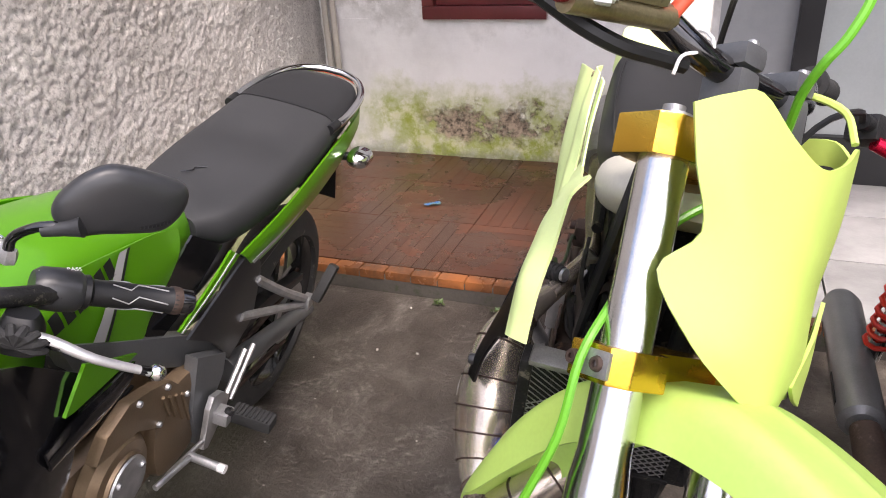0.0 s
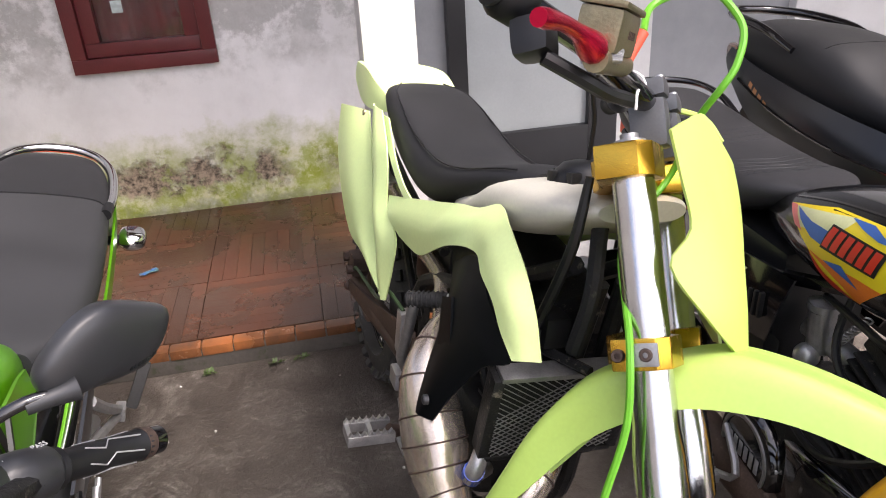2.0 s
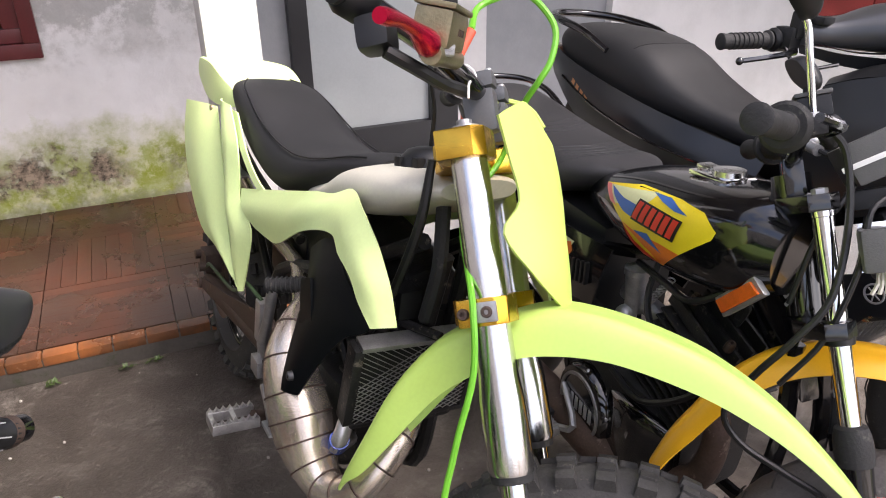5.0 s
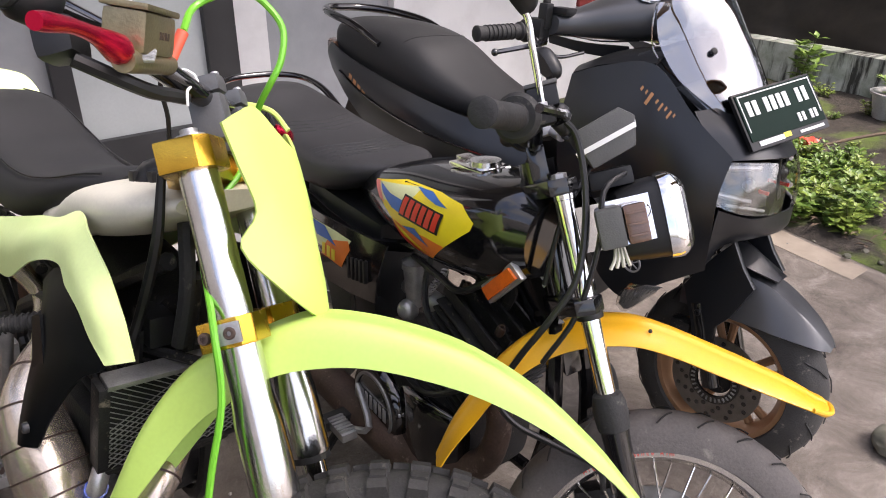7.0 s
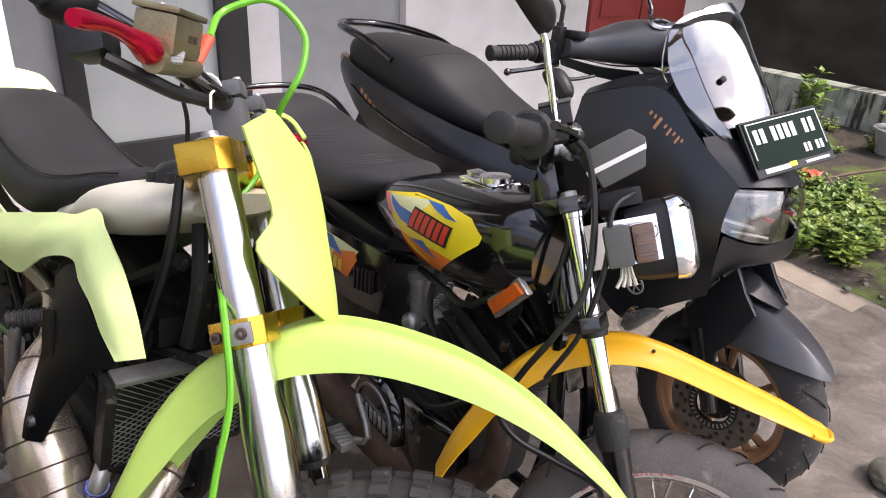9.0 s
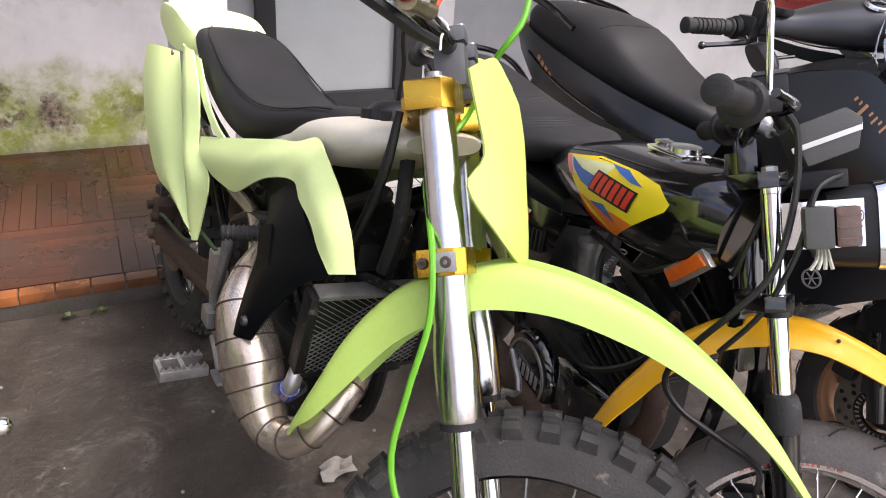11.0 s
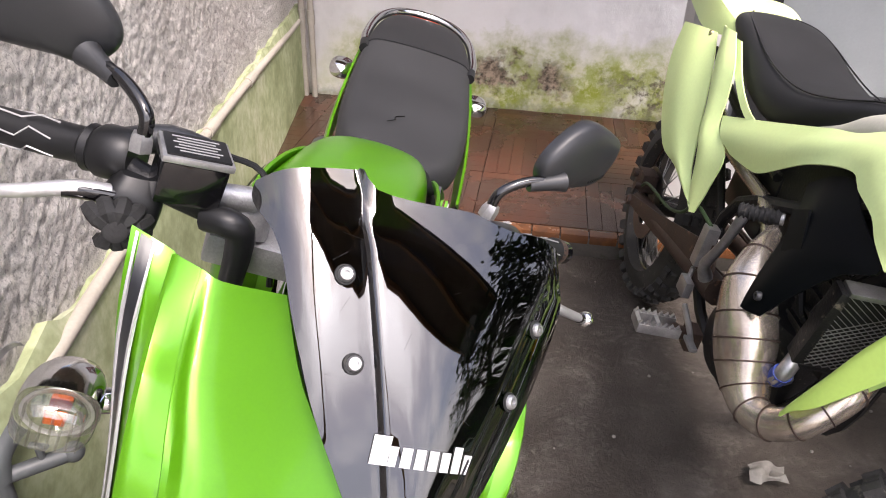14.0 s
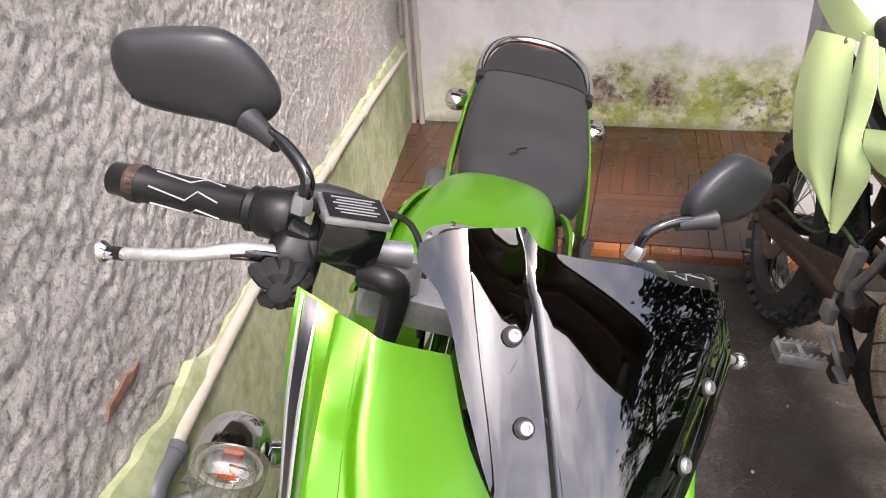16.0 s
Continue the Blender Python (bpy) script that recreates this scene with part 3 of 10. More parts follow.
for j in range(15):
    row = []
    for i in range(121):
        y = y0 + (WALL_Y - y0) * i / 120
        top = 0.53 + 0.02 * noise.noise(V((y * 9, 0, 3)))
        if y < 1.6:
            top = 0.50 + 0.055 * min(1, (1.6 - y) / 0.5) + 0.035 * noise.fractal(V((y * 11, 1.7, 0)), 0.8, 2.1, 4)
        z = top * j / 14
        row.append((wall_x(y) + 0.022 + 0.003 * noise.noise(V((y * 6, z * 6, 1))) - (0.012 if j == 14 else 0), y, z))
    rows.append(row)
g = sheet(rows, 1, 1, 0.022)
skirt = tagged(mesh_ob("baseboard", g, skirt_plaster), "algae-green plaster skirt on the side wall", "skirting", kind="structure")

# bared patch by the pipe clip
bm = prism([(-0.056, -0.012), (-0.030, -0.014), (0.0, -0.008), (0.030, -0.010), (0.052, 0.002), (0.056, 0.012), (0.040, 0.008), (0.018, 0.014), (-0.010, 0.008), (-0.040, 0.004)], 0.007, pose(wall_x(0.94) + 0.003, 0.94, 0.652, 90, 0, 99.4), 0.002)
tagged(mesh_ob("trim", bm, brick_red), "bared red brick in the broken render", "brick patch", kind="structure")


# back wall with its openings
def slab(name, x0, x1, z0, z1, y_front, depth, material, label, category, bevel=0.004):
    ob = mesh_ob(name, box((x1 - x0, depth, z1 - z0), ((x0 + x1) / 2, y_front + depth / 2, (z0 + z1) / 2), bevel), material)
    return tagged(ob, label, category, kind="structure")


WX0, WX1, WZ0, WZ1 = -1.035, -0.435, 0.770, 1.75
DX0, DX1 = 0.60, 1.46
tagged(relief_sheet("wall_north_a", (-1.76, WALL_Y, 0), (2.06, 0, 0), (0, 0, WZ0), 150, 60, 0.006, 7, old_wall, (0, -1, 0), 0.18), "white limewashed wall with moss and crumbled plaster", "wall")
slab("wall_north_b", -1.76, WX0, WZ0, 2.7, WALL_Y, 0.18, old_wall, "white limewashed wall beside the window", "wall", 0)
slab("wall_north_c", WX1, 0.30, WZ0, 2.7, WALL_Y, 0.18, old_wall, "white limewashed wall with grey streaks", "wall", 0)
slab("wall_north_d", WX0, WX1, WZ1, 2.7, WALL_Y, 0.18, old_wall, "white limewashed wall over the window", "wall", 0)
slab("pillar", 0.11, 0.282, TILE_Z, 2.62, 2.70, 0.17, white_wall, "white plastered porch pillar", "pillar", 0.006)
slab("wall_north_e", 0.30, DX0, 0, 2.7, WALL_Y + 0.03, 0.15, shade_wall, "plastered wall by the door, shade put into its grey", "wall", 0)
slab("wall_north_f", DX1, 1.65, 0, 2.7, WALL_Y + 0.03, 0.15, white_wall, "pale door reveal", "wall", 0)
slab("wall_north_g", 1.65, 2.42, 0, 2.7, WALL_Y + 0.06, 0.15, shade_wall, "smooth wall with shade put into its grey", "wall", 0)
slab("wall_north_h", 2.42, 3.95, 0, 2.7, WALL_Y, 0.18, white_wall, "white plastered wall", "wall", 0)
slab("wall_north_i", 5.05, 6.2, 0, 2.7, WALL_Y, 0.18, white_wall, "white plastered wall", "wall", 0)
slab("wall_north_j", 3.95, 5.05, 0, 0.62, WALL_Y, 0.18, white_wall, "white plastered wall under a red shutter", "wall", 0)
slab("wall_north_k", 3.95, 5.05, 1.9, 2.7, WALL_Y, 0.18, white_wall, "white plastered wall over a red shutter", "wall", 0)
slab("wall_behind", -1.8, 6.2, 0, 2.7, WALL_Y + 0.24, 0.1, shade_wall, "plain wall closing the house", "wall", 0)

# window with maroon frame
win = tagged(thing("window_1", pose(0, WALL_Y - 0.02, 0), "maroon-painted wooden window with a red curtain behind its pane", "window", kind="structure"))
for nm, x0, x1, z0, z1 in (("window_frame", WX0, WX1, WZ0, WZ0 + 0.06), ("window_frame", WX0, WX0 + 0.06, WZ0 + 0.06, WZ1), ("window_frame", WX1 - 0.06, WX1, WZ0 + 0.06, WZ1), ("window_frame", WX0 + 0.06, WX1 - 0.06, WZ1 - 0.06, WZ1)):
    part(nm, box((x1 - x0, 0.07, z1 - z0), ((x0 + x1) / 2, 0.025, (z0 + z1) / 2), 0.004), maroon, win)
for x0, x1, z0, z1 in ((WX0 + 0.062, WX1 - 0.062, WZ0 + 0.062, WZ0 + 0.12), (WX0 + 0.062, WX0 + 0.125, WZ0 + 0.12, WZ1 - 0.062), (WX1 - 0.125, WX1 - 0.062, WZ0 + 0.12, WZ1 - 0.062)):
    part("sash", box((x1 - x0, 0.04, z1 - z0), ((x0 + x1) / 2, 0.035, (z0 + z1) / 2), 0.005), maroon, win)
pane = part("pane", box((0.36, 0.004, 0.86), ((WX0 + WX1) / 2, 0.05, (WZ0 + WZ1) / 2 + 0.03)), glass("window_pane", (0.9, 0.92, 0.92)), win, "clear window pane")
pane.visible_shadow = False
rows = [[((WX0 + 0.1) + 0.4 * i / 24, 0.10 + 0.008 * math.sin(i * 1.7), z) for i in range(25)] for z in (WZ0 + 0.05, 1.2, WZ1)]
part("curtain", sheet(rows, 2, 1, 0.003), red_cloth, win, "dark red curtain")
part("sticker", box((0.045, 0.001, 0.05), (-0.815, 0.046, 1.03)), mat("sticker_paper", (0.55, 0.62, 0.60), 0.5, 0, 0.3, 60, 200, 0), win, "small pale sticker on the pane")

# glazed door
door = tagged(thing("door_1", pose(0, WALL_Y, 0), "dark-framed door with painted-over glass, half seen behind the bikes", "door", kind="structure"))
for x0, x1, z0, z1 in ((DX0, 0.69, TILE_Z, 2.3), (1.305, DX1, TILE_Z, 2.3), (0.69, 1.305, TILE_Z, 0.29)):
    part("door_frame", box((x1 - x0, 0.09, z1 - z0), ((x0 + x1) / 2, 0.02, (z0 + z1) / 2), 0.004), dark_frame, door)
part("pane", box((0.615, 0.01, 2.01), (0.9975, 0.02, 1.295)), frosted, door, "whitened glass pane")

# red shutter further along
sh = tagged(thing("window_2", pose(0, WALL_Y - 0.03, 0), "red-painted wooden shutter in the white wall", "window", kind="structure"))
bright_red = mat("faded_red_paint", (0.32, 0.045, 0.04), 0.5, 0, 0.2, 5, 120, 0.2)
for k in range(2):
    xa = 3.96 + 0.545 * k
    part("shutter_leaf", box((0.53, 0.05, 1.26), (xa + 0.265, 0.03, 1.26), 0.006), bright_red, sh)
    part("shutter_panel", box((0.36, 0.02, 0.5), (xa + 0.265, 0.0, 0.98), 0.008), bright_red, sh)

# tiled porch floor: a slab, strip tiles laid in turned squares, and a nosing
tagged(mesh_ob("floor", box((4.45, WALL_Y + 0.3 - STEP_Y, TILE_Z - 0.012), (0.475, (WALL_Y + 0.3 + STEP_Y) / 2, (TILE_Z - 0.012) / 2), 0.003), mat("step_cement", (0.085, 0.075, 0.065), 0.7, 0, 0.3, 9, 120, 0.5, dirt=(0.035, 0.04, 0.02), dirt_at=0.55)), "raised porch floor with a cement riser", "floor", kind="structure")
porch = bpy.data.objects["floor"]


def strip_square(turned, size=0.4185, n=8):
    b = bmesh.new()
    w = size / n
    for k in range(n):
        c = -size / 2 + w * (k + 0.5)
        s = (w - 0.0018, size - 0.002, 0.012)
        p = (c, 0, 0)
        if turned:
            s, p = (s[1], s[0], s[2]), (0, c, 0)
        q = bmesh.ops.create_cube(b, size=1.0)["verts"]
        bmesh.ops.transform(b, matrix=Matrix.Translation(p) @ Matrix.Diagonal((*s, 1)), verts=q)
    return b


# electrical and water pipes on the walls
def wall_pipe():
    t = thing("water_pipe", pose(0, 0, 0), "old cream plastic pipe running along the side wall", "pipe")
    pts = [(wall_x(y) + 0.030, y, z) for y, z in ((0.955, 0.497), (1.45, 0.535), (1.95, 0.532), (2.7, 0.510), (3.72, 0.468))]
    part("pipe", tube(pts, 0.0145, 12, 5), pvc, t)
    for y, z in ((2.08, 0.530), (2.60, 0.513)):
        part("sleeve", rod((wall_x(y) + 0.030, y, z), (wall_x(y + 0.09) + 0.030, y + 0.09, z - 0.003), 0.018, 12), pvc, t)
    x = wall_x(0.92) + 0.032
    part("elbow", tube([(x - 0.004, 0.975, 0.499), (x, 0.925, 0.494), (x + 0.003, 0.898, 0.482), (x + 0.005, 0.890, 0.450)], [0.0185, 0.0185, 0.0195, 0.0185], 14, 5), grey_pvc, t, "grey plastic elbow")
    part("collar", rod((x - 0.005, 0.985, 0.4995), (x - 0.003, 0.968, 0.498), 0.0205, 14), grey_pvc, t)
    part("drop", rod((x + 0.005, 0.890, 0.452), (x + 0.006, 0.890, 0.0), 0.0145, 12), grey_pvc, t)
    part("branch", tube([(x + 0.005, 0.895, 0.452), (x + 0.035, 0.925, 0.450), (x + 0.075, 0.965, 0.447)], 0.013, 10, 3), grey_pvc, t, "grey plastic branch")
    part("tap_body", joined(ball((x + 0.075, 0.965, 0.448), 0.017), rod((x + 0.045, 0.935, 0.450), (x + 0.045, 0.935, 0.482), 0.006), box((0.030, 0.010, 0.006), (x + 0.045, 0.935, 0.484), 0.002)), grey_pvc, t)
    return t


wall_pipe()
clip = thing("pipe_clip", pose(wall_x(1.01) + 0.004, 1.01, 0.593, 28, 0, -9), "bent galvanised clip nailed to the side wall", "clip")
part("strap", sheet([[(0, -0.026, z), (0.006, -0.012, z), (0.010, 0.006, z), (0.020, 0.018, z), (0.030, 0.020, z)] for z in (-0.006, 0.006)], 3, 1, 0.002), alloy, clip)
for k, x in enumerate((-1.555, -1.505)):
    t = thing("corner_pipe", pose(x, WALL_Y - 0.035 - 0.01 * k, 0), "cream plastic pipe standing in the wall corner", "pipe", "pipes in the corner")
    part("pipe", rod((0, 0, TILE_Z - 0.002), (0.0, 0, 2.5), 0.0155, 12), pvc, t)
    part("sleeve", rod((0, 0, 0.45), (0, 0, 0.52), 0.019, 12), pvc, t)

# porch roof over the tiles, and an unseen stand-in roof placed for dark reflections
roof = tagged(mesh_ob("ceiling", box((8.4, 1.95, 0.06), (2.3, 3.325, 2.73), 0.004), roof_board), "plain boarded porch ceiling", "ceiling", kind="structure")
for k in range(7):
    part("rafter", box((0.06, 1.93, 0.10), (-1.2 + 1.2 * k, 3.325, 2.649), 0.003), roof_board, roof)
# added out of view: its height and reach only shape what the windscreens mirror
reflected_roof = tagged(mesh_ob("ceiling_carport", box((8.2, 1.42, 0.05), (4.8, -1.00, 4.52), 0.004), roof_board), "unseen stand-in roof on brown beams and posts, added to darken screen reflections", "ceiling", kind="structure")
for k in range(3):
    part("beam", box((8.1, 0.06, 0.10), (4.8, -1.66 + 0.64 * k, 4.44), 0.003), roof_beam, reflected_roof)
for x in (0.80, 8.82):
    part("post", box((0.07, 0.07, 4.39), (x, -1.66, 2.195), 0.004), roof_beam, reflected_roof)

# ---- parts that several bikes have ----
def bike_pose(x, y, heading, lean):
    """Local x forward, y to the rider's left, z up; leaning onto its side stand."""
    return pose(x, y, 0, 0, 0, heading - 90) @ pose(0, 0, 0, -lean, 0, 0)


WHEEL_AXIS = pose(0, 0, 0, -90, 0, 0)


def road_tyre(r, w, h):
    """Tyre section turned round the axle (local y)."""
    prof = []
    for k in range(13):
        a = math.pi * k / 12
        prof.append((r - h + h * math.sin(a) ** 0.8, -math.cos(a) * w / 2))
    prof += [(r - h - 0.004, w * 0.36), (r - h - 0.004, -w * 0.36)]
    return lathe(prof, 56, True, WHEEL_AXIS)


def rim_ring(r, w):
    return lathe([(r, -w / 2), (r + 0.006, -w / 2), (r + 0.006, -w / 2 + 0.004), (r - 0.008, -w * 0.3), (r - 0.012, 0), (r - 0.008, w * 0.3), (r + 0.006, w / 2 - 0.004), (r + 0.006, w / 2), (r, w / 2), (r - 0.014, w * 0.32), (r - 0.018, 0), (r - 0.014, -w * 0.32)], 56, True, WHEEL_AXIS)


def hub_body(r, w):
    return lathe([(0.008, -w / 2), (r, -w / 2), (r, -w / 2 + 0.006), (r * 0.7, -w / 4), (r * 0.7, w / 4), (r, w / 2 - 0.006), (r, w / 2), (0.008, w / 2)], 28, False, WHEEL_AXIS)


def disc_ring(r, r2, t=0.004, holes=18):
    bm = lathe([(r2, -t / 2), (r, -t / 2), (r, t / 2), (r2, t / 2)], 48, True, WHEEL_AXIS)
    return bm


LEAF = ((0.97, 0.62), (0.92, 0.20), (0.67, -0.33), (0.07, -0.78), (-0.60, -1.05), (-0.93, -0.83), (-1.01, -0.44), (-0.80, 0.22), (-0.47, 0.70), (-0.13, 0.90), (0.40, 0.95), (0.80, 0.88))

SPORT_LEAF = ((0.77, 0.20), (0.70, 0.52), (0.51, 0.70), (0.01, 1.05), (-0.41, 1.20), (-0.77, 0.95), (-1.06, 0.48), (-1.19, 0.10), (-1.20, -0.25), (-1.09, -0.60), (-0.89, -0.88), (-0.59, -0.88), (-0.11, -0.95), (0.36, -0.95), (0.60, -0.62), (0.73, -0.22))


def mirror_head(a, b, c, at, hw, hh, depth, outline=LEAF):
    """The shell of a mirror: a along its width, b up, c the way its back faces."""
    a, b, c = V(a).normalized(), V(b), V(c).normalized()
    b = (b - a * a.dot(b)).normalized()
    rings = []
    for s, d in ((0.97, -0.010), (1.0, -0.004), (1.0, depth * 0.18), (0.93, depth * 0.5), (0.74, depth * 0.82), (0.45, depth * 0.97), (0.15, depth * 1.02)):
        rings.append([V(at) + a * hw * s * u + b * hh * s * v + c * d for u, v in outline])
    return loft(rings, 3, 2)


def grip_bm(a, b, r):
    """A hand grip from a (inner) to b (outer), with a flange, a knurled band and a bar end."""
    L = (V(b) - V(a)).length
    prof = [(0.004, 0), (r * 1.25, 0), (r * 1.3, 0.006), (r * 1.02, 0.010), (r, 0.02), (r * 1.03, L * 0.25), (r * 0.98, L * 0.5), (r * 1.02, L * 0.78), (r * 1.12, L * 0.81), (r * 1.12, L * 0.84), (r * 0.86, L * 0.86), (0.004, L * 0.86)]
    return lathe(prof, 20, False, along(a, b))


def bar_end(a, b, r):
    L = (V(b) - V(a)).length
    return lathe([(0.004, L * 0.86), (r * 0.95, L * 0.862), (r * 1.0, L * 0.9), (r * 0.98, L), (r * 0.8, L * 1.02), (0.004, L * 1.02)], 18, False, along(a, b))


def bolt_bm(at, way, r, h=0.004):
    return lathe([(0.0008, -h), (r, -h), (r, h * 0.4), (r * 0.8, h), (r * 0.42, h), (r * 0.42, h * 0.3), (0.0008, h * 0.3)], 12, False, along(at, V(at) + V(way)))


from mathutils.bvhtree import BVHTree


def tree_of(ob):
    me = ob.data
    return BVHTree.FromPolygons([v.co for v in me.vertices], [list(p.vertices) for p in me.polygons])


def decal(pts, tree, side, lift=0.0012, cuts=4):
    """A flat outline in xz, laid onto a curved panel from its side."""
    bm = bmesh.new()
    bm.faces.new([bm.verts.new((x, 0, z)) for x, z in pts])
    bmesh.ops.triangulate(bm, faces=bm.faces)
    for _ in range(cuts):
        long = [e for e in bm.edges if e.calc_length() > 0.012]
        if not long:
            break
        bmesh.ops.subdivide_edges(bm, edges=long, cuts=1)
        bmesh.ops.triangulate(bm, faces=[f for f in bm.faces if len(f.verts) > 3])
    for v in bm.verts:
        p, n, i, d = tree.ray_cast(V((v.co.x, side, v.co.z)), V((0, -side, 0)))
        if p is None:
            p, n, i, d = tree.find_nearest(V((v.co.x, 0.12 * side, v.co.z)))
        v.co = p + V((0, side, 0)) * lift
    return bm


# ---- the green sport bike ----
def green_bike():
    t = thing("sport_bike", bike_pose(-0.8525, 1.789, 7.2, 14.6), "bright green half-faired sport motorcycle on its side stand, grey seat", "motorcycle", "parked motorcycles")
    # rear wheel
    w = part("rear_wheel", moved(road_tyre(0.295, 0.10, 0.075), pose(-0.10, 0, 0.295)), tyre_rubber, t, "worn black road tyre")
    part("rim", moved(rim_ring(0.215, 0.075), pose(-0.10, 0, 0.295)), gloss_black, w)
    part("hub", moved(hub_body(0.05, 0.09), pose(-0.10, 0, 0.295)), dirty_black, w)
    for k in range(5):
        a = radians(72 * k + 20)
        part("rim_spoke", tube([(-0.10 + 0.03 * math.cos(a), 0, 0.295 + 0.03 * math.sin(a)), (-0.10 + 0.2 * math.cos(a + 0.1), 0, 0.295 + 0.2 * math.sin(a + 0.1))], [0.020, 0.014], 8, 3), gloss_black, w)
    part("sprocket", moved(disc_ring(0.09, 0.06, 0.006), pose(-0.10, 0.06, 0.295)), alloy, w)
    # front wheel, under the fairing
    f = part("front_wheel", moved(road_tyre(0.29, 0.09, 0.07), pose(1.21, 0, 0.29)), tyre_rubber, t, "black road tyre")
    part("rim", moved(rim_ring(0.215, 0.07), pose(1.21, 0, 0.29)), gloss_black, f)
    part("hub", moved(hub_body(0.045, 0.09), pose(1.21, 0, 0.29)), dirty_black, f)
    part("front_fender", sheet([[(1.21 + 0.315 * math.cos(radians(d)), y, 0.29 + 0.315 * math.sin(radians(d)) - abs(y) * 0.5) for y in (-0.06, -0.03, 0, 0.03, 0.06)] for d in (20, 50, 80, 110, 140)], 2, 3), green_paint, t)
    for s in (1, -1):
        part("fork_leg", joined(rod((0.98, 0.09 * s, 0.93), (1.13, 0.09 * s, 0.52), 0.0185, 14), rod((1.125, 0.09 * s, 0.54), (1.21, 0.075 * s, 0.29), 0.026, 14)), chrome, t, "chrome fork tube")
    # frame, swingarm and stand
    part("swingarm", joined(tube([(0.34, 0.095, 0.43), (0.15, 0.10, 0.385), (-0.14, 0.10, 0.30)], [0.026, 0.024, 0.020], 10, 3), tube([(0.34, -0.095, 0.43), (0.15, -0.10, 0.385), (-0.14, -0.10, 0.30)], [0.026, 0.024, 0.020], 10, 3)), grey_frame, t)
    for s in (1, -1):
        y = 0.125 * s
        part("frame_beam", prism([(0.90, 0.878), (0.705, 0.762), (0.541, 0.668), (0.410, 0.588), (0.40, 0.52), (0.45, 0.53), (0.548, 0.600), (0.703, 0.698), (0.87, 0.81)], 0.030, pose(0, y, 0, 90, 0, 0), 0.004), grey_frame, t)
        part("frame_leg", prism([(0.535, 0.620), (0.425, 0.556), (0.430, 0.51), (0.462, 0.475), (0.495, 0.395), (0.525, 0.400), (0.548, 0.50)], 0.026, pose(0, y, 0, 90, 0, 0), 0.004), grey_frame, t)
        part("subframe", tube([(0.45, 0.10 * s, 0.62), (0.1, 0.10 * s, 0.67), (-0.3, 0.08 * s, 0.74)], 0.014, 8, 3), dirty_black, t)
    part("chain", joined(rod((0.45, 0.075, 0.40), (-0.09, 0.06, 0.385), 0.008, 6), rod((0.45, 0.075, 0.33), (-0.09, 0.06, 0.205), 0.008, 6)), rust_steel, t)
    part("chain_guard", prism([(0.32, 0.47), (0.1, 0.44), (-0.12, 0.40), (-0.12, 0.42), (0.1, 0.475), (0.32, 0.50)], 0.03, pose(0, 0.07, 0, 90, 0, 0), 0.003), black_plastic, t)
    part("side_stand", tube([(0.60, 0.11, 0.30), (0.64, 0.20, 0.17), (0.68, 0.29, 0.082)], 0.011, 8, 3), dirty_black, t)
    # rear foot peg on its bracket
    for s in (1, -1):
        br = part("rear_peg_bracket", joined(tube([(0.30, 0.132 * s, 0.655), (0.19, 0.150 * s, 0.565), (0.085, 0.168 * s, 0.488)], 0.011, 8, 3), tube([(0.365, 0.132 * s, 0.600), (0.21, 0.150 * s, 0.530), (0.085, 0.168 * s, 0.475)], 0.010, 8, 3), box((0.035, 0.02, 0.03), (0.08, 0.172 * s, 0.48), 0.004)), alloy, t, "bare alloy bracket")
        part("peg_rubber", box((0.030, 0.024, 0.10), (0.08, 0.192 * s, 0.542), 0.008, pose(0.08, 0.18 * s, 0.49, 0, 0, 0) @ pose(0, 0, 0, -14 * s, -22, 0) @ pose(-0.08, -0.18 * s, -0.49)), rubber, br, "ribbed black rubber")
        fb = part("front_peg_bracket", joined(prism([(0.505, 0.512), (0.470, 0.500), (0.440, 0.468), (0.455, 0.440), (0.520, 0.395), (0.538, 0.405), (0.530, 0.440), (0.520, 0.490)], 0.012, pose(0, 0.152 * s, 0, 90, 0, 0), 0.003), rod((0.442, 0.152 * s, 0.468), (0.362, 0.148 * s, 0.522), 0.006, 8), rod((0.425, 0.152 * s, 0.440), (0.322, 0.148 * s, 0.508), 0.006, 8)), alloy, t, "bare alloy bracket")
        part("peg_plate", box((0.032, 0.030, 0.028), (0.492, 0.172 * s, 0.462), 0.004), alloy, fb, "bare alloy peg root")
        part("peg_pin", bolt_bm((0.492, 0.184 * s, 0.478), (0, 0.4 * s, 1), 0.009, 0.004), dirty_black, fb)
        part("peg_rubber", box((0.036, 0.085, 0.026), (0.472, 0.224 * s, 0.459), 0.007), rubber, fb, "ribbed grey rubber")
        for k in range(9):
            part("peg_rib", box((0.030, 0.0035, 0.004), (0.472, (0.190 + 0.0085 * k) * s, 0.473), 0.001), rubber, fb)
    part("gear_lever", joined(tube([(0.70, 0.158, 0.470), (0.65, 0.166, 0.468), (0.605, 0.170, 0.459)], 0.006, 8, 3), rod((0.605, 0.165, 0.459), (0.610, 0.232, 0.460), 0.008)), alloy, t)
    part("lever_tip", rod((0.6095, 0.225, 0.460), (0.6105, 0.239, 0.460), 0.0085, 10), white_plastic, t)
    part("shift_rod", rod((0.50, 0.150, 0.41), (0.665, 0.160, 0.468), 0.005, 8), alloy, t)
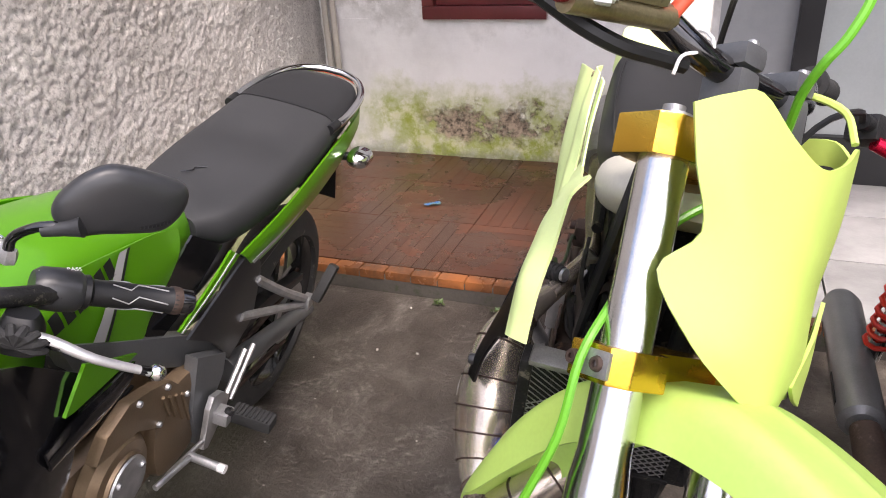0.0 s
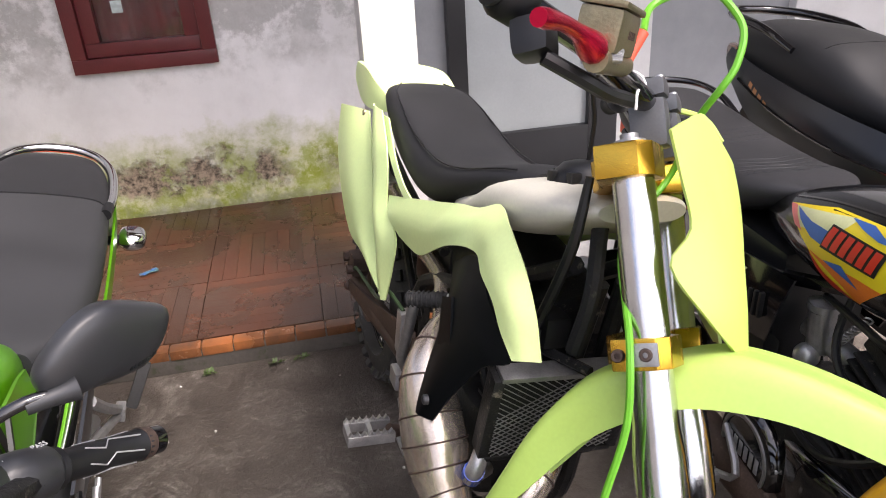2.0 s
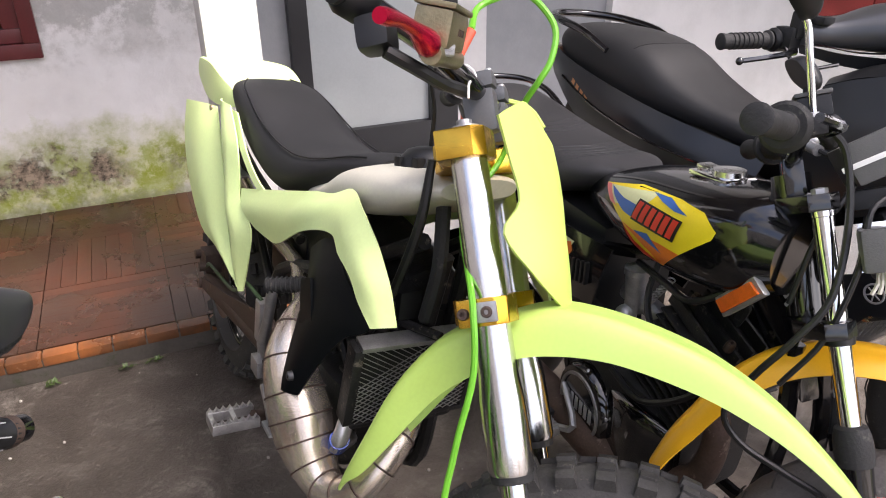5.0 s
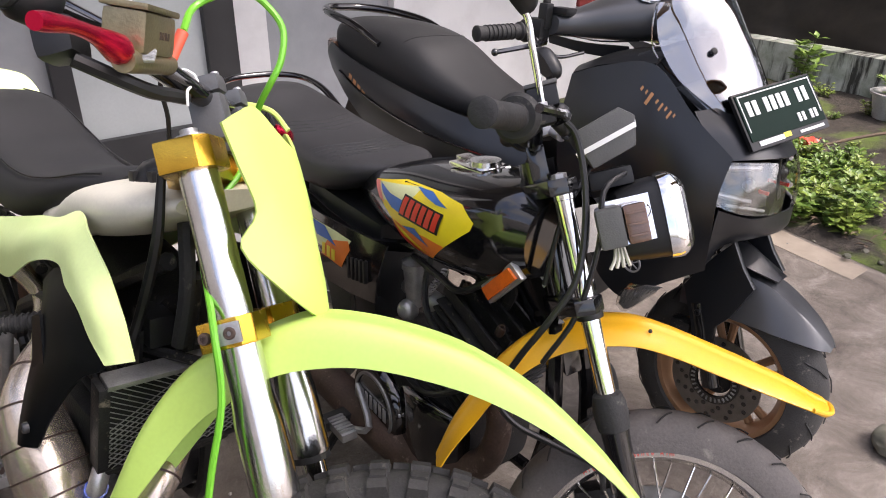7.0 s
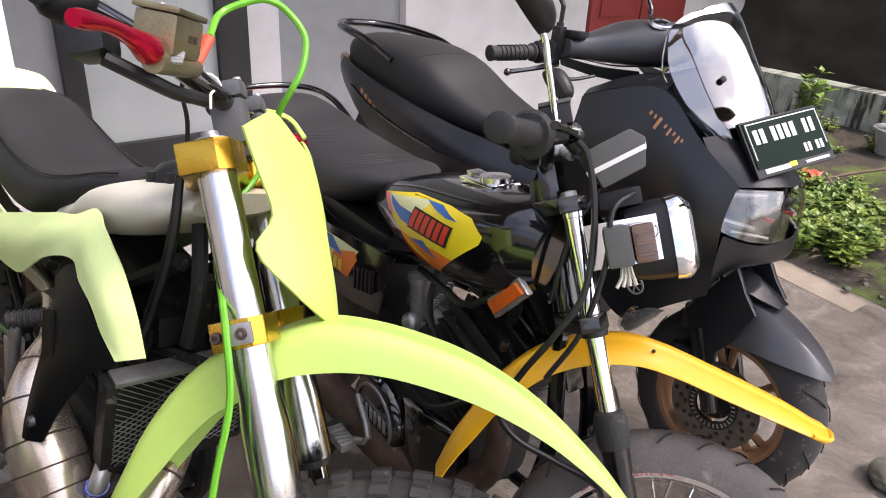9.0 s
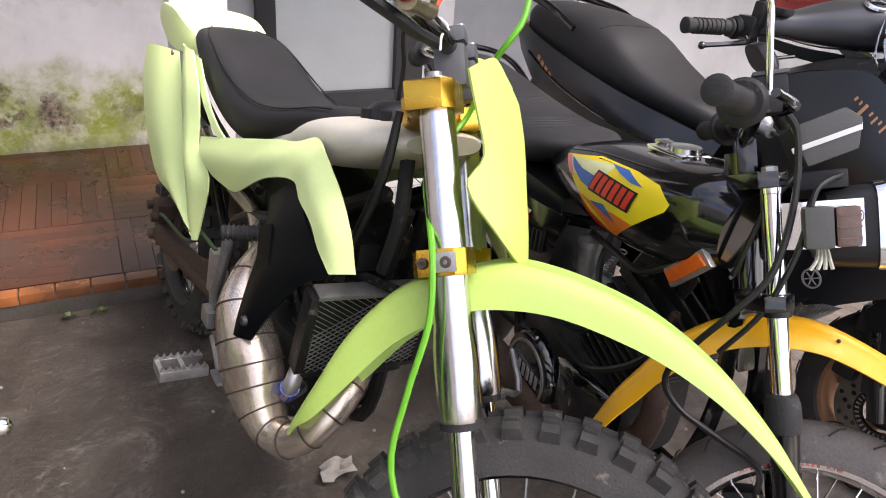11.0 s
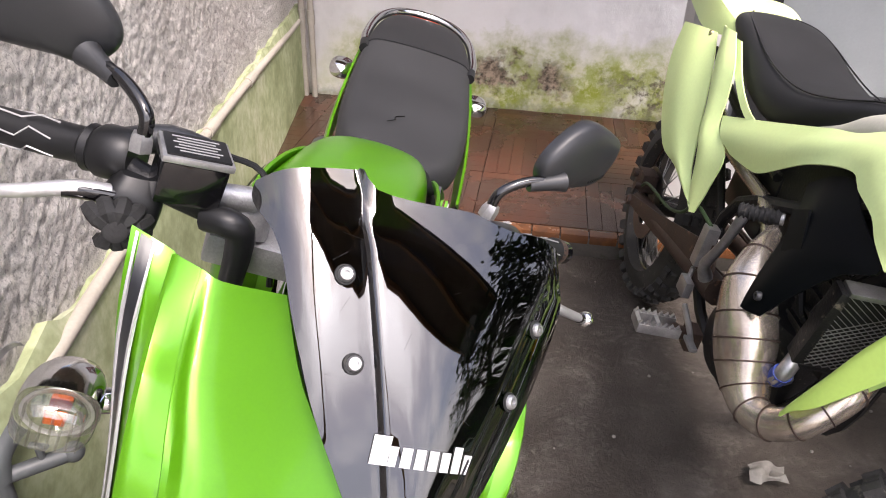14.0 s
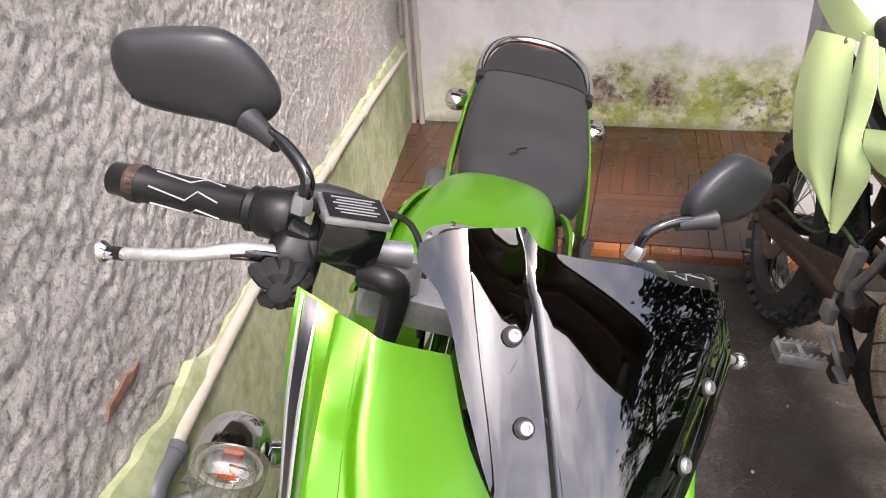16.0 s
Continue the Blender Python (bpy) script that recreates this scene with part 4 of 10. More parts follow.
    # engine
    e = part("engine", joined(loft([ring_x(0.40, 0, 0.37, 0.085, 0.09, 4), ring_x(0.52, 0, 0.40, 0.105, 0.12, 4), ring_x(0.66, 0, 0.40, 0.11, 0.11, 4), ring_x(0.80, 0, 0.41, 0.10, 0.09, 4)], 2, 3), box((0.15, 0.16, 0.12), (0.56, 0, 0.52), 0.01)), bronze, t, "bronze-painted engine casing")
    part("gearbox_cover", loft([ring_z(0.51, 0.0, 0.10, 0.085, 0.10, 3), ring_z(0.51, 0.0, 0.125, 0.080, 0.095, 3), ring_z(0.51, 0.0, 0.13, 0.06, 0.07, 3)], 2, 1), bronze, e)
    for o in e.children:
        o.data.transform(pose(0, 0, 0.41) @ pose(0, 0, 0, -90, 0, 0) @ Matrix.Diagonal((1, -1, 1, 1)))
    part("generator_cover", lathe([(0.001, 0.0), (0.078, 0.0), (0.078, 0.02), (0.068, 0.032), (0.052, 0.034), (0.050, 0.040), (0.001, 0.040)], 36, False, along((0.69, 0.10, 0.44), (0.69, 0.20, 0.44))), bronze, e)
    part("cover_disc", lathe([(0.001, 0.0), (0.047, 0.0), (0.046, 0.004), (0.001, 0.005)], 36, False, along((0.69, 0.1405, 0.44), (0.69, 0.20, 0.44))), alloy, e, "engraved grey alloy disc")
    for k in range(3):
        a = radians(120 * k + 40)
        part("cover_bolt", bolt_bm((0.69 + 0.036 * math.cos(a), 0.146, 0.44 + 0.036 * math.sin(a)), (0, 1, 0), 0.006), alloy, e)
    # ribbed outer cover with a badge plate, each rib cast on
    part("outer_cover", prism([(0.475, 0.47), (0.500, 0.485), (0.545, 0.535), (0.605, 0.560), (0.660, 0.575), (0.715, 0.555), (0.745, 0.520), (0.640, 0.500), (0.560, 0.440), (0.480, 0.40)], 0.022, pose(0, 0.118, 0, 90, 0, 0), 0.006), bronze, e)
    for k in range(4):
        part("cover_rib", rod((0.488 + 0.022 * k, 0.131, 0.40 + 0.022 * k), (0.515 + 0.020 * k, 0.131, 0.482 + 0.013 * k), 0.0035, 6), bronze, e)
    for bx, bz in ((0.497, 0.468), (0.560, 0.532), (0.640, 0.560), (0.585, 0.47)):
        part("cover_bolt", bolt_bm((bx, 0.131, bz), (0, 1, 0), 0.006), alloy, e)
    part("engine_badge", prism([(0.722, 0.545), (0.770, 0.552), (0.788, 0.605), (0.735, 0.600)], 0.004, pose(0, 0.088, 0, 90, 0, 0), 0.001), black_plastic, e)
    for r_ in (0.010, 0.020):
        part("badge_mark", tube([(0.754 + r_ * 0.9 * math.cos(q), 0.0915, 0.577 + r_ * math.sin(q) + 0.25 * r_ * math.cos(q)) for q in [radians(30 + 50 * k + 60 * (r_ > 0.015)) for k in range(6)]], 0.0028, 6, 4), cream_tank, e, "cream badge ring")
    cyl = part("cylinder", box((0.12, 0.14, 0.16), (0.66, 0, 0.60), 0.01, pose(0, 0, 0)), dirty_black, e)
    for k in range(6):
        part("cooling_fin", box((0.15, 0.17, 0.006), (0.66, 0, 0.535 + 0.024 * k), 0.002), dirty_black, cyl)
    for o in [e] + list(e.children_recursive):
        o.data.transform(pose(0.06, 0, 0.085))
    part("pivot_bolt", bolt_bm((0.455, 0.148, 0.42), (0, 1, 0), 0.014, 0.008), alloy, t)
    part("expansion_pipe", tube([(0.72, -0.05, 0.52), (0.86, -0.06, 0.35), (0.7, -0.10, 0.22), (0.4, -0.13, 0.26), (0.1, -0.16, 0.35)], [0.024, 0.03, 0.045, 0.05, 0.02], 12, 4), dirty_black, t)
    part("muffler", tube([(0.12, -0.165, 0.35), (-0.05, -0.17, 0.42), (-0.28, -0.175, 0.50)], [0.02, 0.045, 0.042], 14, 3), grey_frame, t, "grey silencer")
    # tank
    tank = part("fuel_tank", loft([ring_x(0.385, -0.012, 0.785, 0.05, 0.035, 2.6), ring_x(0.43, -0.014, 0.80, 0.088, 0.058, 2.8), ring_x(0.52, -0.016, 0.815, 0.108, 0.085, 2.8), ring_x(0.66, -0.02, 0.825, 0.120, 0.108, 2.8), ring_x(0.80, -0.026, 0.835, 0.126, 0.115, 2.8), ring_x(0.92, -0.03, 0.845, 0.118, 0.108, 2.6), ring_x(0.96, -0.03, 0.85, 0.08, 0.08, 2.4)], 3, 4), green_paint, t, "glossy green fuel tank")
    cap = part("filler_ring", lathe([(0.034, 0.0), (0.056, 0.0), (0.055, 0.006), (0.036, 0.008)], 36, True, pose(0.855, -0.028, 0.950, 0, -3, 0)), alloy, tank, "brushed alloy filler ring")
    part("filler_cap", lathe([(0.001, 0.002), (0.037, 0.002), (0.036, 0.010), (0.012, 0.013), (0.001, 0.013)], 30, False, pose(0.855, -0.028, 0.950, 0, -3, 0)), black_plastic, cap)
    for k in range(6):
        a = radians(60 * k + 30)
        part("cap_screw", bolt_bm((0.855 + 0.047 * math.cos(a), -0.028 + 0.047 * math.sin(a), 0.958), (0, 0, 1), 0.004, 0.002), chrome, cap)
    for s in (1, -1):
        o = 1.0 if s > 0 else 1.16

        def skin(rows, nu=4, nv=4, th=0.005):
            return sheet([[(x, y * s * o, z) for x, y, z in r] for r in rows], nu, nv, th)

        st = part("side_cover", skin([[(0.95, 0.098, 0.945), (0.83, 0.110, 0.945), (0.70, 0.110, 0.922), (0.60, 0.102, 0.895), (0.52, 0.094, 0.862)], [(0.95, 0.122, 0.925), (0.83, 0.130, 0.89), (0.70, 0.128, 0.85), (0.62, 0.122, 0.835), (0.545, 0.112, 0.838)], [(0.95, 0.128, 0.905), (0.83, 0.134, 0.833), (0.705, 0.134, 0.758), (0.665, 0.129, 0.776), (0.584, 0.119, 0.812)]]), green_paint, tank, "glossy green tank side")
        tree = tree_of(st)
        part("stripe", decal([(0.700, 0.925), (0.722, 0.928), (0.79, 0.875), (0.826, 0.836), (0.800, 0.820), (0.765, 0.868)], tree, s, 0.004), ink_grey, tank, "grey stripe with a pale edge")
        part("stripe", decal([(0.692, 0.923), (0.699, 0.925), (0.764, 0.868), (0.798, 0.819), (0.790, 0.815), (0.757, 0.866)], tree, s, 0.004), satin_black, tank)
        for k in range(6):
            x0, z0 = 0.900 - 0.027 * k, 0.892 + 0.0020 * k
            part("logo_mark", decal([(x0, z0), (x0 - 0.020, z0 + 0.003), (x0 - 0.017, z0 + 0.029), (x0 + 0.003, z0 + 0.026)], tree, s, 0.004, 3), black_plastic, tank, "black logo block")
        part("side_panel", skin([[(0.500, 0.110, 0.846), (0.59, 0.117, 0.808), (0.690, 0.127, 0.760)], [(0.41, 0.122, 0.785), (0.545, 0.129, 0.735), (0.64, 0.130, 0.712)]], 4, 4), gloss_black, t, "gloss black side panel")
        part("green_strip", skin([[(0.392, 0.132, 0.768), (0.480, 0.135, 0.734), (0.580, 0.134, 0.697)], [(0.366, 0.137, 0.746), (0.462, 0.138, 0.716), (0.566, 0.135, 0.684)]], 4, 2), green_paint, t, "green strip along the side panel")
        part("strip_line", skin([[(0.380, 0.1375, 0.7575), (0.472, 0.1395, 0.7255), (0.574, 0.1375, 0.691)], [(0.376, 0.1378, 0.754), (0.469, 0.1398, 0.7225), (0.571, 0.1378, 0.688)]], 4, 1, 0.002), ink_grey, t, "silver line")
        part("knee_panel", skin([[(0.364, 0.134, 0.743), (0.298, 0.136, 0.695), (0.300, 0.129, 0.560)], [(0.565, 0.132, 0.680), (0.480, 0.134, 0.615), (0.395, 0.127, 0.515)]], 4, 4), satin_black, t, "black panel under the seat")
        part("tail_panel", sheet([[(0.38, 0.132 * s, 0.755), (0.20, 0.143 * s, 0.785), (0.0, 0.143 * s, 0.82), (-0.2, 0.135 * s, 0.845), (-0.32, 0.11 * s, 0.855), (-0.40, 0.05 * s, 0.862)], [(0.36, 0.137 * s, 0.735), (0.20, 0.148 * s, 0.755), (0.0, 0.148 * s, 0.785), (-0.2, 0.138 * s, 0.80), (-0.33, 0.112 * s, 0.81), (-0.42, 0.05 * s, 0.825)], [(0.33, 0.133 * s, 0.70), (0.18, 0.140 * s, 0.715), (0.0, 0.14 * s, 0.735), (-0.2, 0.128 * s, 0.76), (-0.33, 0.10 * s, 0.78), (-0.41, 0.045 * s, 0.79)]], 4, 3, 0.005), green_paint, t, "glossy green tail panel")
        part("tail_stripe", sheet([[(0.34, 0.1385 * s, 0.72), (0.18, 0.1465 * s, 0.742), (0.02, 0.1465 * s, 0.768)], [(0.33, 0.137 * s, 0.71), (0.18, 0.1455 * s, 0.73), (0.02, 0.146 * s, 0.758)]], 4, 1, 0.003), ink_grey, t, "silver line")
        sg = part("rear_indicator", tube([(-0.17, 0.11 * s, 0.76), (-0.175, 0.15 * s, 0.765)], 0.011, 10, 2), black_plastic, t)
        part("indicator_shell", loft([ring_x(-0.135, 0.172 * s, 0.768, 0.006, 0.005, 2), ring_x(-0.15, 0.175 * s, 0.768, 0.026, 0.020, 2.3), ring_x(-0.18, 0.175 * s, 0.768, 0.030, 0.023, 2.3), ring_x(-0.20, 0.175 * s, 0.768, 0.029, 0.022, 2.3)], 2, 2), chrome, sg, "chrome indicator shell")
        part("indicator_lens", loft([ring_x(-0.2005, 0.175 * s, 0.768, 0.028, 0.021, 2.3), ring_x(-0.214, 0.175 * s, 0.768, 0.020, 0.014, 2.3)], 2, 1), clear_lens, sg)
    for o in t.children_recursive:
        if o.name.split(".")[0] in ("fuel_tank", "filler_ring", "filler_cap", "cap_screw", "side_cover", "stripe", "logo_mark", "side_panel", "green_strip", "strip_line", "frame_beam"):
            for v in o.data.vertices:
                k = min(1.2, max(0.0, (v.co.x - 0.385) / 0.415))
                v.co += V((-0.010 - 0.070 * k, -0.020 - 0.032 * k, -0.010 - 0.045 * k))
    part("tail_cap", loft([ring_x(-0.40, 0, 0.825, 0.05, 0.03, 3), ring_x(-0.44, 0, 0.82, 0.035, 0.02, 3)], 2, 2), red_cap, t, "red tail lamp")
    part("rear_mudguard", sheet([[(-0.33 - 0.02 * k, y, 0.74 - 0.07 * k) for y in (-0.06, 0, 0.06)] for k in range(4)], 3, 2, 0.004), black_plastic, t)
    # seat in two tones: the rider part's sheen is put into a paler grey
    part("seat", loft([ring_x(0.425, 0, 0.80, 0.065, 0.03, 3), ring_x(0.36, 0, 0.795, 0.112, 0.045, 3.2), ring_x(0.22, 0, 0.805, 0.132, 0.05, 3.4), ring_x(0.05, 0, 0.822, 0.136, 0.05, 3.4), ring_x(-0.085, 0, 0.842, 0.132, 0.05, 3.4)], 3, 4), seat_vinyl_light, t, "worn vinyl rider seat, sheen put into its paler grey")
    part("pillion_seat", loft([ring_x(-0.086, 0, 0.845, 0.132, 0.05, 3.4), ring_x(-0.18, 0, 0.853, 0.127, 0.048, 3.4), ring_x(-0.28, 0, 0.860, 0.114, 0.045, 3.2), ring_x(-0.35, 0, 0.863, 0.088, 0.038, 3.0), ring_x(-0.38, 0, 0.862, 0.05, 0.024, 2.6)], 3, 4), seat_vinyl, t, "charcoal pillion seat")
    part("seat_tear", tube([(0.31, -0.035, 0.851), (0.29, -0.02, 0.851), (0.28, -0.022, 0.852), (0.265, -0.005, 0.8525)], 0.0011, 5, 3), gloss_black, t)
    gr = part("grab_rail", tube([(-0.068, 0.127, 0.866), (-0.15, 0.134, 0.873), (-0.28, 0.123, 0.885), (-0.365, 0.088, 0.893), (-0.40, 0.04, 0.897), (-0.405, 0, 0.898), (-0.40, -0.04, 0.897), (-0.365, -0.088, 0.893), (-0.28, -0.123, 0.885), (-0.15, -0.134, 0.873), (-0.068, -0.127, 0.866)], 0.0105, 12, 4), chrome, t, "chrome grab rail round the seat")
    for s in (1, -1):
        part("rail_end", rod((-0.058, 0.1265 * s, 0.8655), (-0.100, 0.1295 * s, 0.869), 0.0118, 12), black_plastic, gr)
    # front assembly, built straight and then turned with the steering
    settle = Matrix(((1, 0, 0, -0.006), (0, 1.0725, 0, -0.00725), (0, 0.046, 1, -0.034), (0, 0, 0, 1)))
    S = settle @ Matrix.Translation((0.998, -0.013, 0.971)) @ pose(0, 0, 0, -9, 0, 9.6) @ Matrix.Translation((-0.98, 0, -0.95))
    SB = Matrix.Translation((0, 0, 0.011)) @ settle @ Matrix.Translation((1.010, -0.050, 0.987)) @ pose(0, 0, 0, -8.5, 0, 19) @ Matrix.Translation((-0.98, 0, -0.95))
    level = SB

    def hpart(name, bm, material, parent, label=""):
        return part(name, moved(bm, SB), material, parent, label)

    def fpart(name, bm, material, parent, label=""):
        return part(name, moved(bm, S), material, parent, label)

    fair_rows = [[(1.153, 0.067, 1.049), (1.135, 0.115, 1.035), (1.120, 0.155, 1.040), (1.113, 0.191, 1.055)],
                 [(1.200, 0.040, 1.005), (1.190, 0.110, 0.985), (1.192, 0.152, 0.985), (1.150, 0.182, 0.985)],
                 [(1.258, -0.012, 0.945), (1.250, 0.085, 0.918), (1.244, 0.145, 0.910), (1.175, 0.170, 0.890)],
                 [(1.310, -0.020, 0.870), (1.297, 0.085, 0.835), (1.260, 0.145, 0.800), (1.190, 0.168, 0.790)],
                 [(1.340, 0.010, 0.780), (1.320, 0.100, 0.740), (1.270, 0.155, 0.700), (1.190, 0.180, 0.690)]]
    # a sharp body line runs down each side, ahead of the striped flank
    for k, r in enumerate(fair_rows):
        if k:
            r[2] = (r[2][0] + 0.012, r[2][1] - 0.006, r[2][2] + 0.010)
        # a softer crease between it and the screen
        if k > 1:
            mid = V(r[1]).lerp(V(r[2]), 0.45) + V((0.005, 0, 0.005))
            r[1:2] = [r[1], tuple(mid), tuple(mid.lerp(V(r[2]), 0.15) - V((0.004, 0, 0.003)))]
        else:
            mid = V(r[1]).lerp(V(r[2]), 0.45)
            r[1:2] = [r[1], tuple(mid), tuple(mid.lerp(V(r[2]), 0.15))]
        r.insert(5, tuple(V(r[4]).lerp(V(r[5]), 0.10) - V((0.005, 0, 0.003))))
    back = S.inverted()
    fair_rows = [[back @ (settle @ V((x, -y, z))) for x, y, z in r] for r in fair_rows]
    fair_rows = [[(p.x, -p.y, p.z) for p in r] for r in fair_rows]
    for s in (1, -1):
        fy = 0.70 if s > 0 else 1.0
        lower = -0.012 if s > 0 else 0.0
        fr = fpart("fairing_side", sheet([[(x, (y if s < 0 else max(y, 0.004)) * s * fy, z - lower) for x, y, z in r] for r in fair_rows], 4, 4, 0.005), green_paint, t, "glossy green half fairing with black and silver lines")
        for nm, lo_, hi_, mt, lift in (("fairing_stripe", 5.42, 5.68, satin_black, 0.0042), ("fairing_line", 5.34, 5.40, ink_grey, 0.0050), ("fairing_line", 5.70, 5.76, ink_grey, 0.0050)) if s < 0 else ():
            rows = []
            for r in fair_rows[:4]:
                line = catmull(r, 50)
                pts = [line[int(u * 50)] for u in (lo_, (lo_ + hi_) / 2, hi_)]
                rows.append([(p.x + lift * 0.5, (p.y * fy + lift) * s, p.z + lift * 0.3 - lower) for p in pts])
            fpart(nm, sheet(rows, 2, 4, 0.002), mt, fr, "black side stripe" if mt is satin_black else "silver line")
        fpart("fairing_inner", sheet([[(1.050, 0.150 * s * fy, 0.93), (0.99, 0.150 * s * fy, 0.88), (0.93, 0.14 * s * fy, 0.83)], [(1.060, 0.165 * s * fy, 0.85), (0.99, 0.16 * s * fy, 0.80), (0.92, 0.145 * s * fy, 0.77)], [(1.06, 0.155 * s * fy, 0.68), (1.0, 0.15 * s * fy, 0.66), (0.93, 0.14 * s * fy, 0.67)]], 3, 3, 0.005), green_paint, t)
        sg = fpart("front_indicator", tube([(1.09, 0.175 * s * fy, 0.841), (1.095, 0.200 * s * fy, 0.839)], 0.012, 10, 2), chrome, t)
        fpart("indicator_shell", loft([ring_x(1.06, 0.212 * s * fy, 0.841, 0.006, 0.006, 2), ring_x(1.068, 0.213 * s * fy, 0.841, 0.022, 0.020, 2.2), ring_x(1.09, 0.214 * s * fy, 0.841, 0.030, 0.027, 2.4), ring_x(1.115, 0.214 * s * fy, 0.841, 0.031, 0.028, 2.6)], 2, 2), chrome, sg, "chrome indicator shell")
        fpart("indicator_lens", loft([ring_x(1.1155, 0.214 * s * fy, 0.841, 0.0305, 0.0275, 2.6), ring_x(1.132, 0.214 * s * fy, 0.841, 0.029, 0.026, 2.8), ring_x(1.14, 0.214 * s * fy, 0.841, 0.022, 0.019, 2.8)], 2, 2), clear_lens, sg, "clear ribbed lens")
        fpart("reflector", lathe([(0.001, 0), (0.026, 0.006), (0.027, 0.008), (0.001, 0.003)], 20, False, along((1.108, 0.214 * s * fy, 0.841), (1.2, 0.214 * s * fy, 0.841))), worn_lever, sg)
        for k in range(-3, 4):
            fpart("lens_rib", rod((1.1335, (0.214 + 0.007 * k) * s * fy, 0.818), (1.1335, (0.214 + 0.007 * k) * s * fy, 0.864), 0.0012, 5), clear_lens, sg)
        fpart("bulb", box((0.006, 0.016, 0.012), (1.124, 0.214 * s * fy, 0.844), 0.002), orange_lens, sg, "orange bulb")
        part("lower_shroud", sheet([[(1.06, (0.145 if s < 0 else 0.100) * s, 0.86), (0.96, (0.148 if s < 0 else 0.125) * s, 0.905), (0.85, 0.141 * s, 0.826)], [(1.05, (0.155 if s < 0 else 0.115) * s, 0.72), (0.95, 0.155 * s, 0.75), (0.865, 0.146 * s, 0.730)], [(1.0, 0.14 * s, 0.52), (0.94, 0.14 * s, 0.56), (0.89, 0.136 * s, 0.62)]], 3, 3, 0.005), gloss_black, t, "gloss black radiator shroud")
        part("shroud_wedge", sheet([[(0.846, 0.150 * s, 0.840), (0.79, 0.150 * s, 0.808), (0.735, 0.149 * s, 0.778)], [(0.892, 0.154 * s, 0.790), (0.884, 0.154 * s, 0.788), (0.874, 0.154 * s, 0.786)]], 3, 3, 0.005), green_paint, t, "green wedge above the black plate")
        part("lower_plate", sheet([[(0.745, 0.152 * s, 0.772), (0.80, 0.156 * s, 0.776), (0.87, 0.159 * s, 0.781), (0.935, 0.160 * s, 0.770)], [(0.765, 0.158 * s, 0.755), (0.81, 0.163 * s, 0.756), (0.87, 0.166 * s, 0.758), (0.935, 0.166 * s, 0.752)], [(0.795, 0.150 * s, 0.730), (0.83, 0.153 * s, 0.731), (0.87, 0.155 * s, 0.733), (0.925, 0.156 * s, 0.732)]], 3, 3, 0.005), gloss_black, t, "gloss black lower plate")
    # smoked screen: a bulging middle between two ridges, and flanks that wrap down
    so = V((1.146, 0.041, 1.040))
    sa, sb, sn = V((-0.228, 0.959, -0.168)), V((0.715, 0.047, -0.697)), V((0.660, 0.279, 0.697))

    def on_screen(u, v, w):
        return so + (sa * u + sb * v + sn * w) * 1.09

    def screen_w(u, v):
        """Height of the screen's skin over its middle plane."""
        ridge = 0.0625 - 0.30 * v
        k = abs(u)
        sag = -0.55 * max(0.0, v - 0.02) ** 2 - 0.9 * max(0.0, -v - 0.02) ** 2
        if k < ridge:
            return sag + 0.006 + 0.006 * (1 - (k / ridge) ** 2)
        if u < 0:
            return sag + 0.003 - 0.10 * (k - ridge) - 8 * max(0.0, k - 0.092 + 0.28 * v) ** 2
        return sag + 0.003 - 0.30 * (k - ridge) - 14 * max(0.0, k - 0.070 + 0.28 * v) ** 2

    def table(x, *pairs):
        for (x0, y0), (x1, y1) in zip(pairs, pairs[1:]):
            if x <= x1:
                return y0 + (y1 - y0) * max(0.0, (x - x0) / (x1 - x0))
        return pairs[-1][1]

    def screen_top(u):
        return table(u, (-0.147, -0.050), (-0.134, -0.060), (-0.11, -0.067), (-0.082, -0.074), (-0.076, -0.062), (-0.054, -0.060), (0.0, -0.066), (0.03, -0.062), (0.062, -0.066), (0.076, -0.062), (0.09, -0.045))

    vis = []
    for v in (-0.075, -0.058, -0.040, -0.02, 0.0, 0.02, 0.04, 0.06, 0.08, 0.10, 0.12, 0.15, 0.175, 0.19):
        el = table(v, (-0.05, 0.147), (-0.03, 0.138), (-0.01, 0.123), (0.01, 0.115), (0.03, 0.108), (0.06, 0.094), (0.09, 0.080), (0.12, 0.060), (0.15, 0.040), (0.175, 0.022), (0.19, 0.008))
        er = table(v, (-0.075, 0.080), (-0.05, 0.092), (-0.02, 0.100), (0.0, 0.100), (0.03, 0.094), (0.06, 0.082), (0.09, 0.070), (0.12, 0.056), (0.15, 0.040), (0.175, 0.022), (0.19, 0.008))
        rl, rr = min(0.0625 - 0.30 * v, el * 0.75), min(0.0625 - 0.30 * v, er * 0.75)
        cols = [-el + (el - rl - 0.0015) * q for q in (0, 0.15, 0.3, 0.5, 0.7, 0.85, 1)] + [-rl + 0.0015] + [-rl * 0.85, -rl * 0.55, -rl * 0.25, 0, rr * 0.25, rr * 0.55, rr * 0.85] + [rr - 0.0015] + [rr + 0.0015 + (er - rr - 0.0015) * q for q in (0, 0.2, 0.4, 0.6, 0.8, 1)]
        top = []
        for u in cols:
            f = max(0.0, (-0.02 - v) / 0.055)
            vv = v + f * (screen_top(u) + 0.075)
            top.append(on_screen(u, vv, screen_w(u, vv)))
        vis.append(top)
    scr = part("windscreen", sheet(vis, 2, 2, 0.003), smoke_glass, t, "dark smoked windscreen, scratched")
    for u, v in ((-0.081, 0.0), (-0.063, 0.055), (0.070, 0.002), (0.058, 0.057)):
        s = 1 if u > 0 else -1
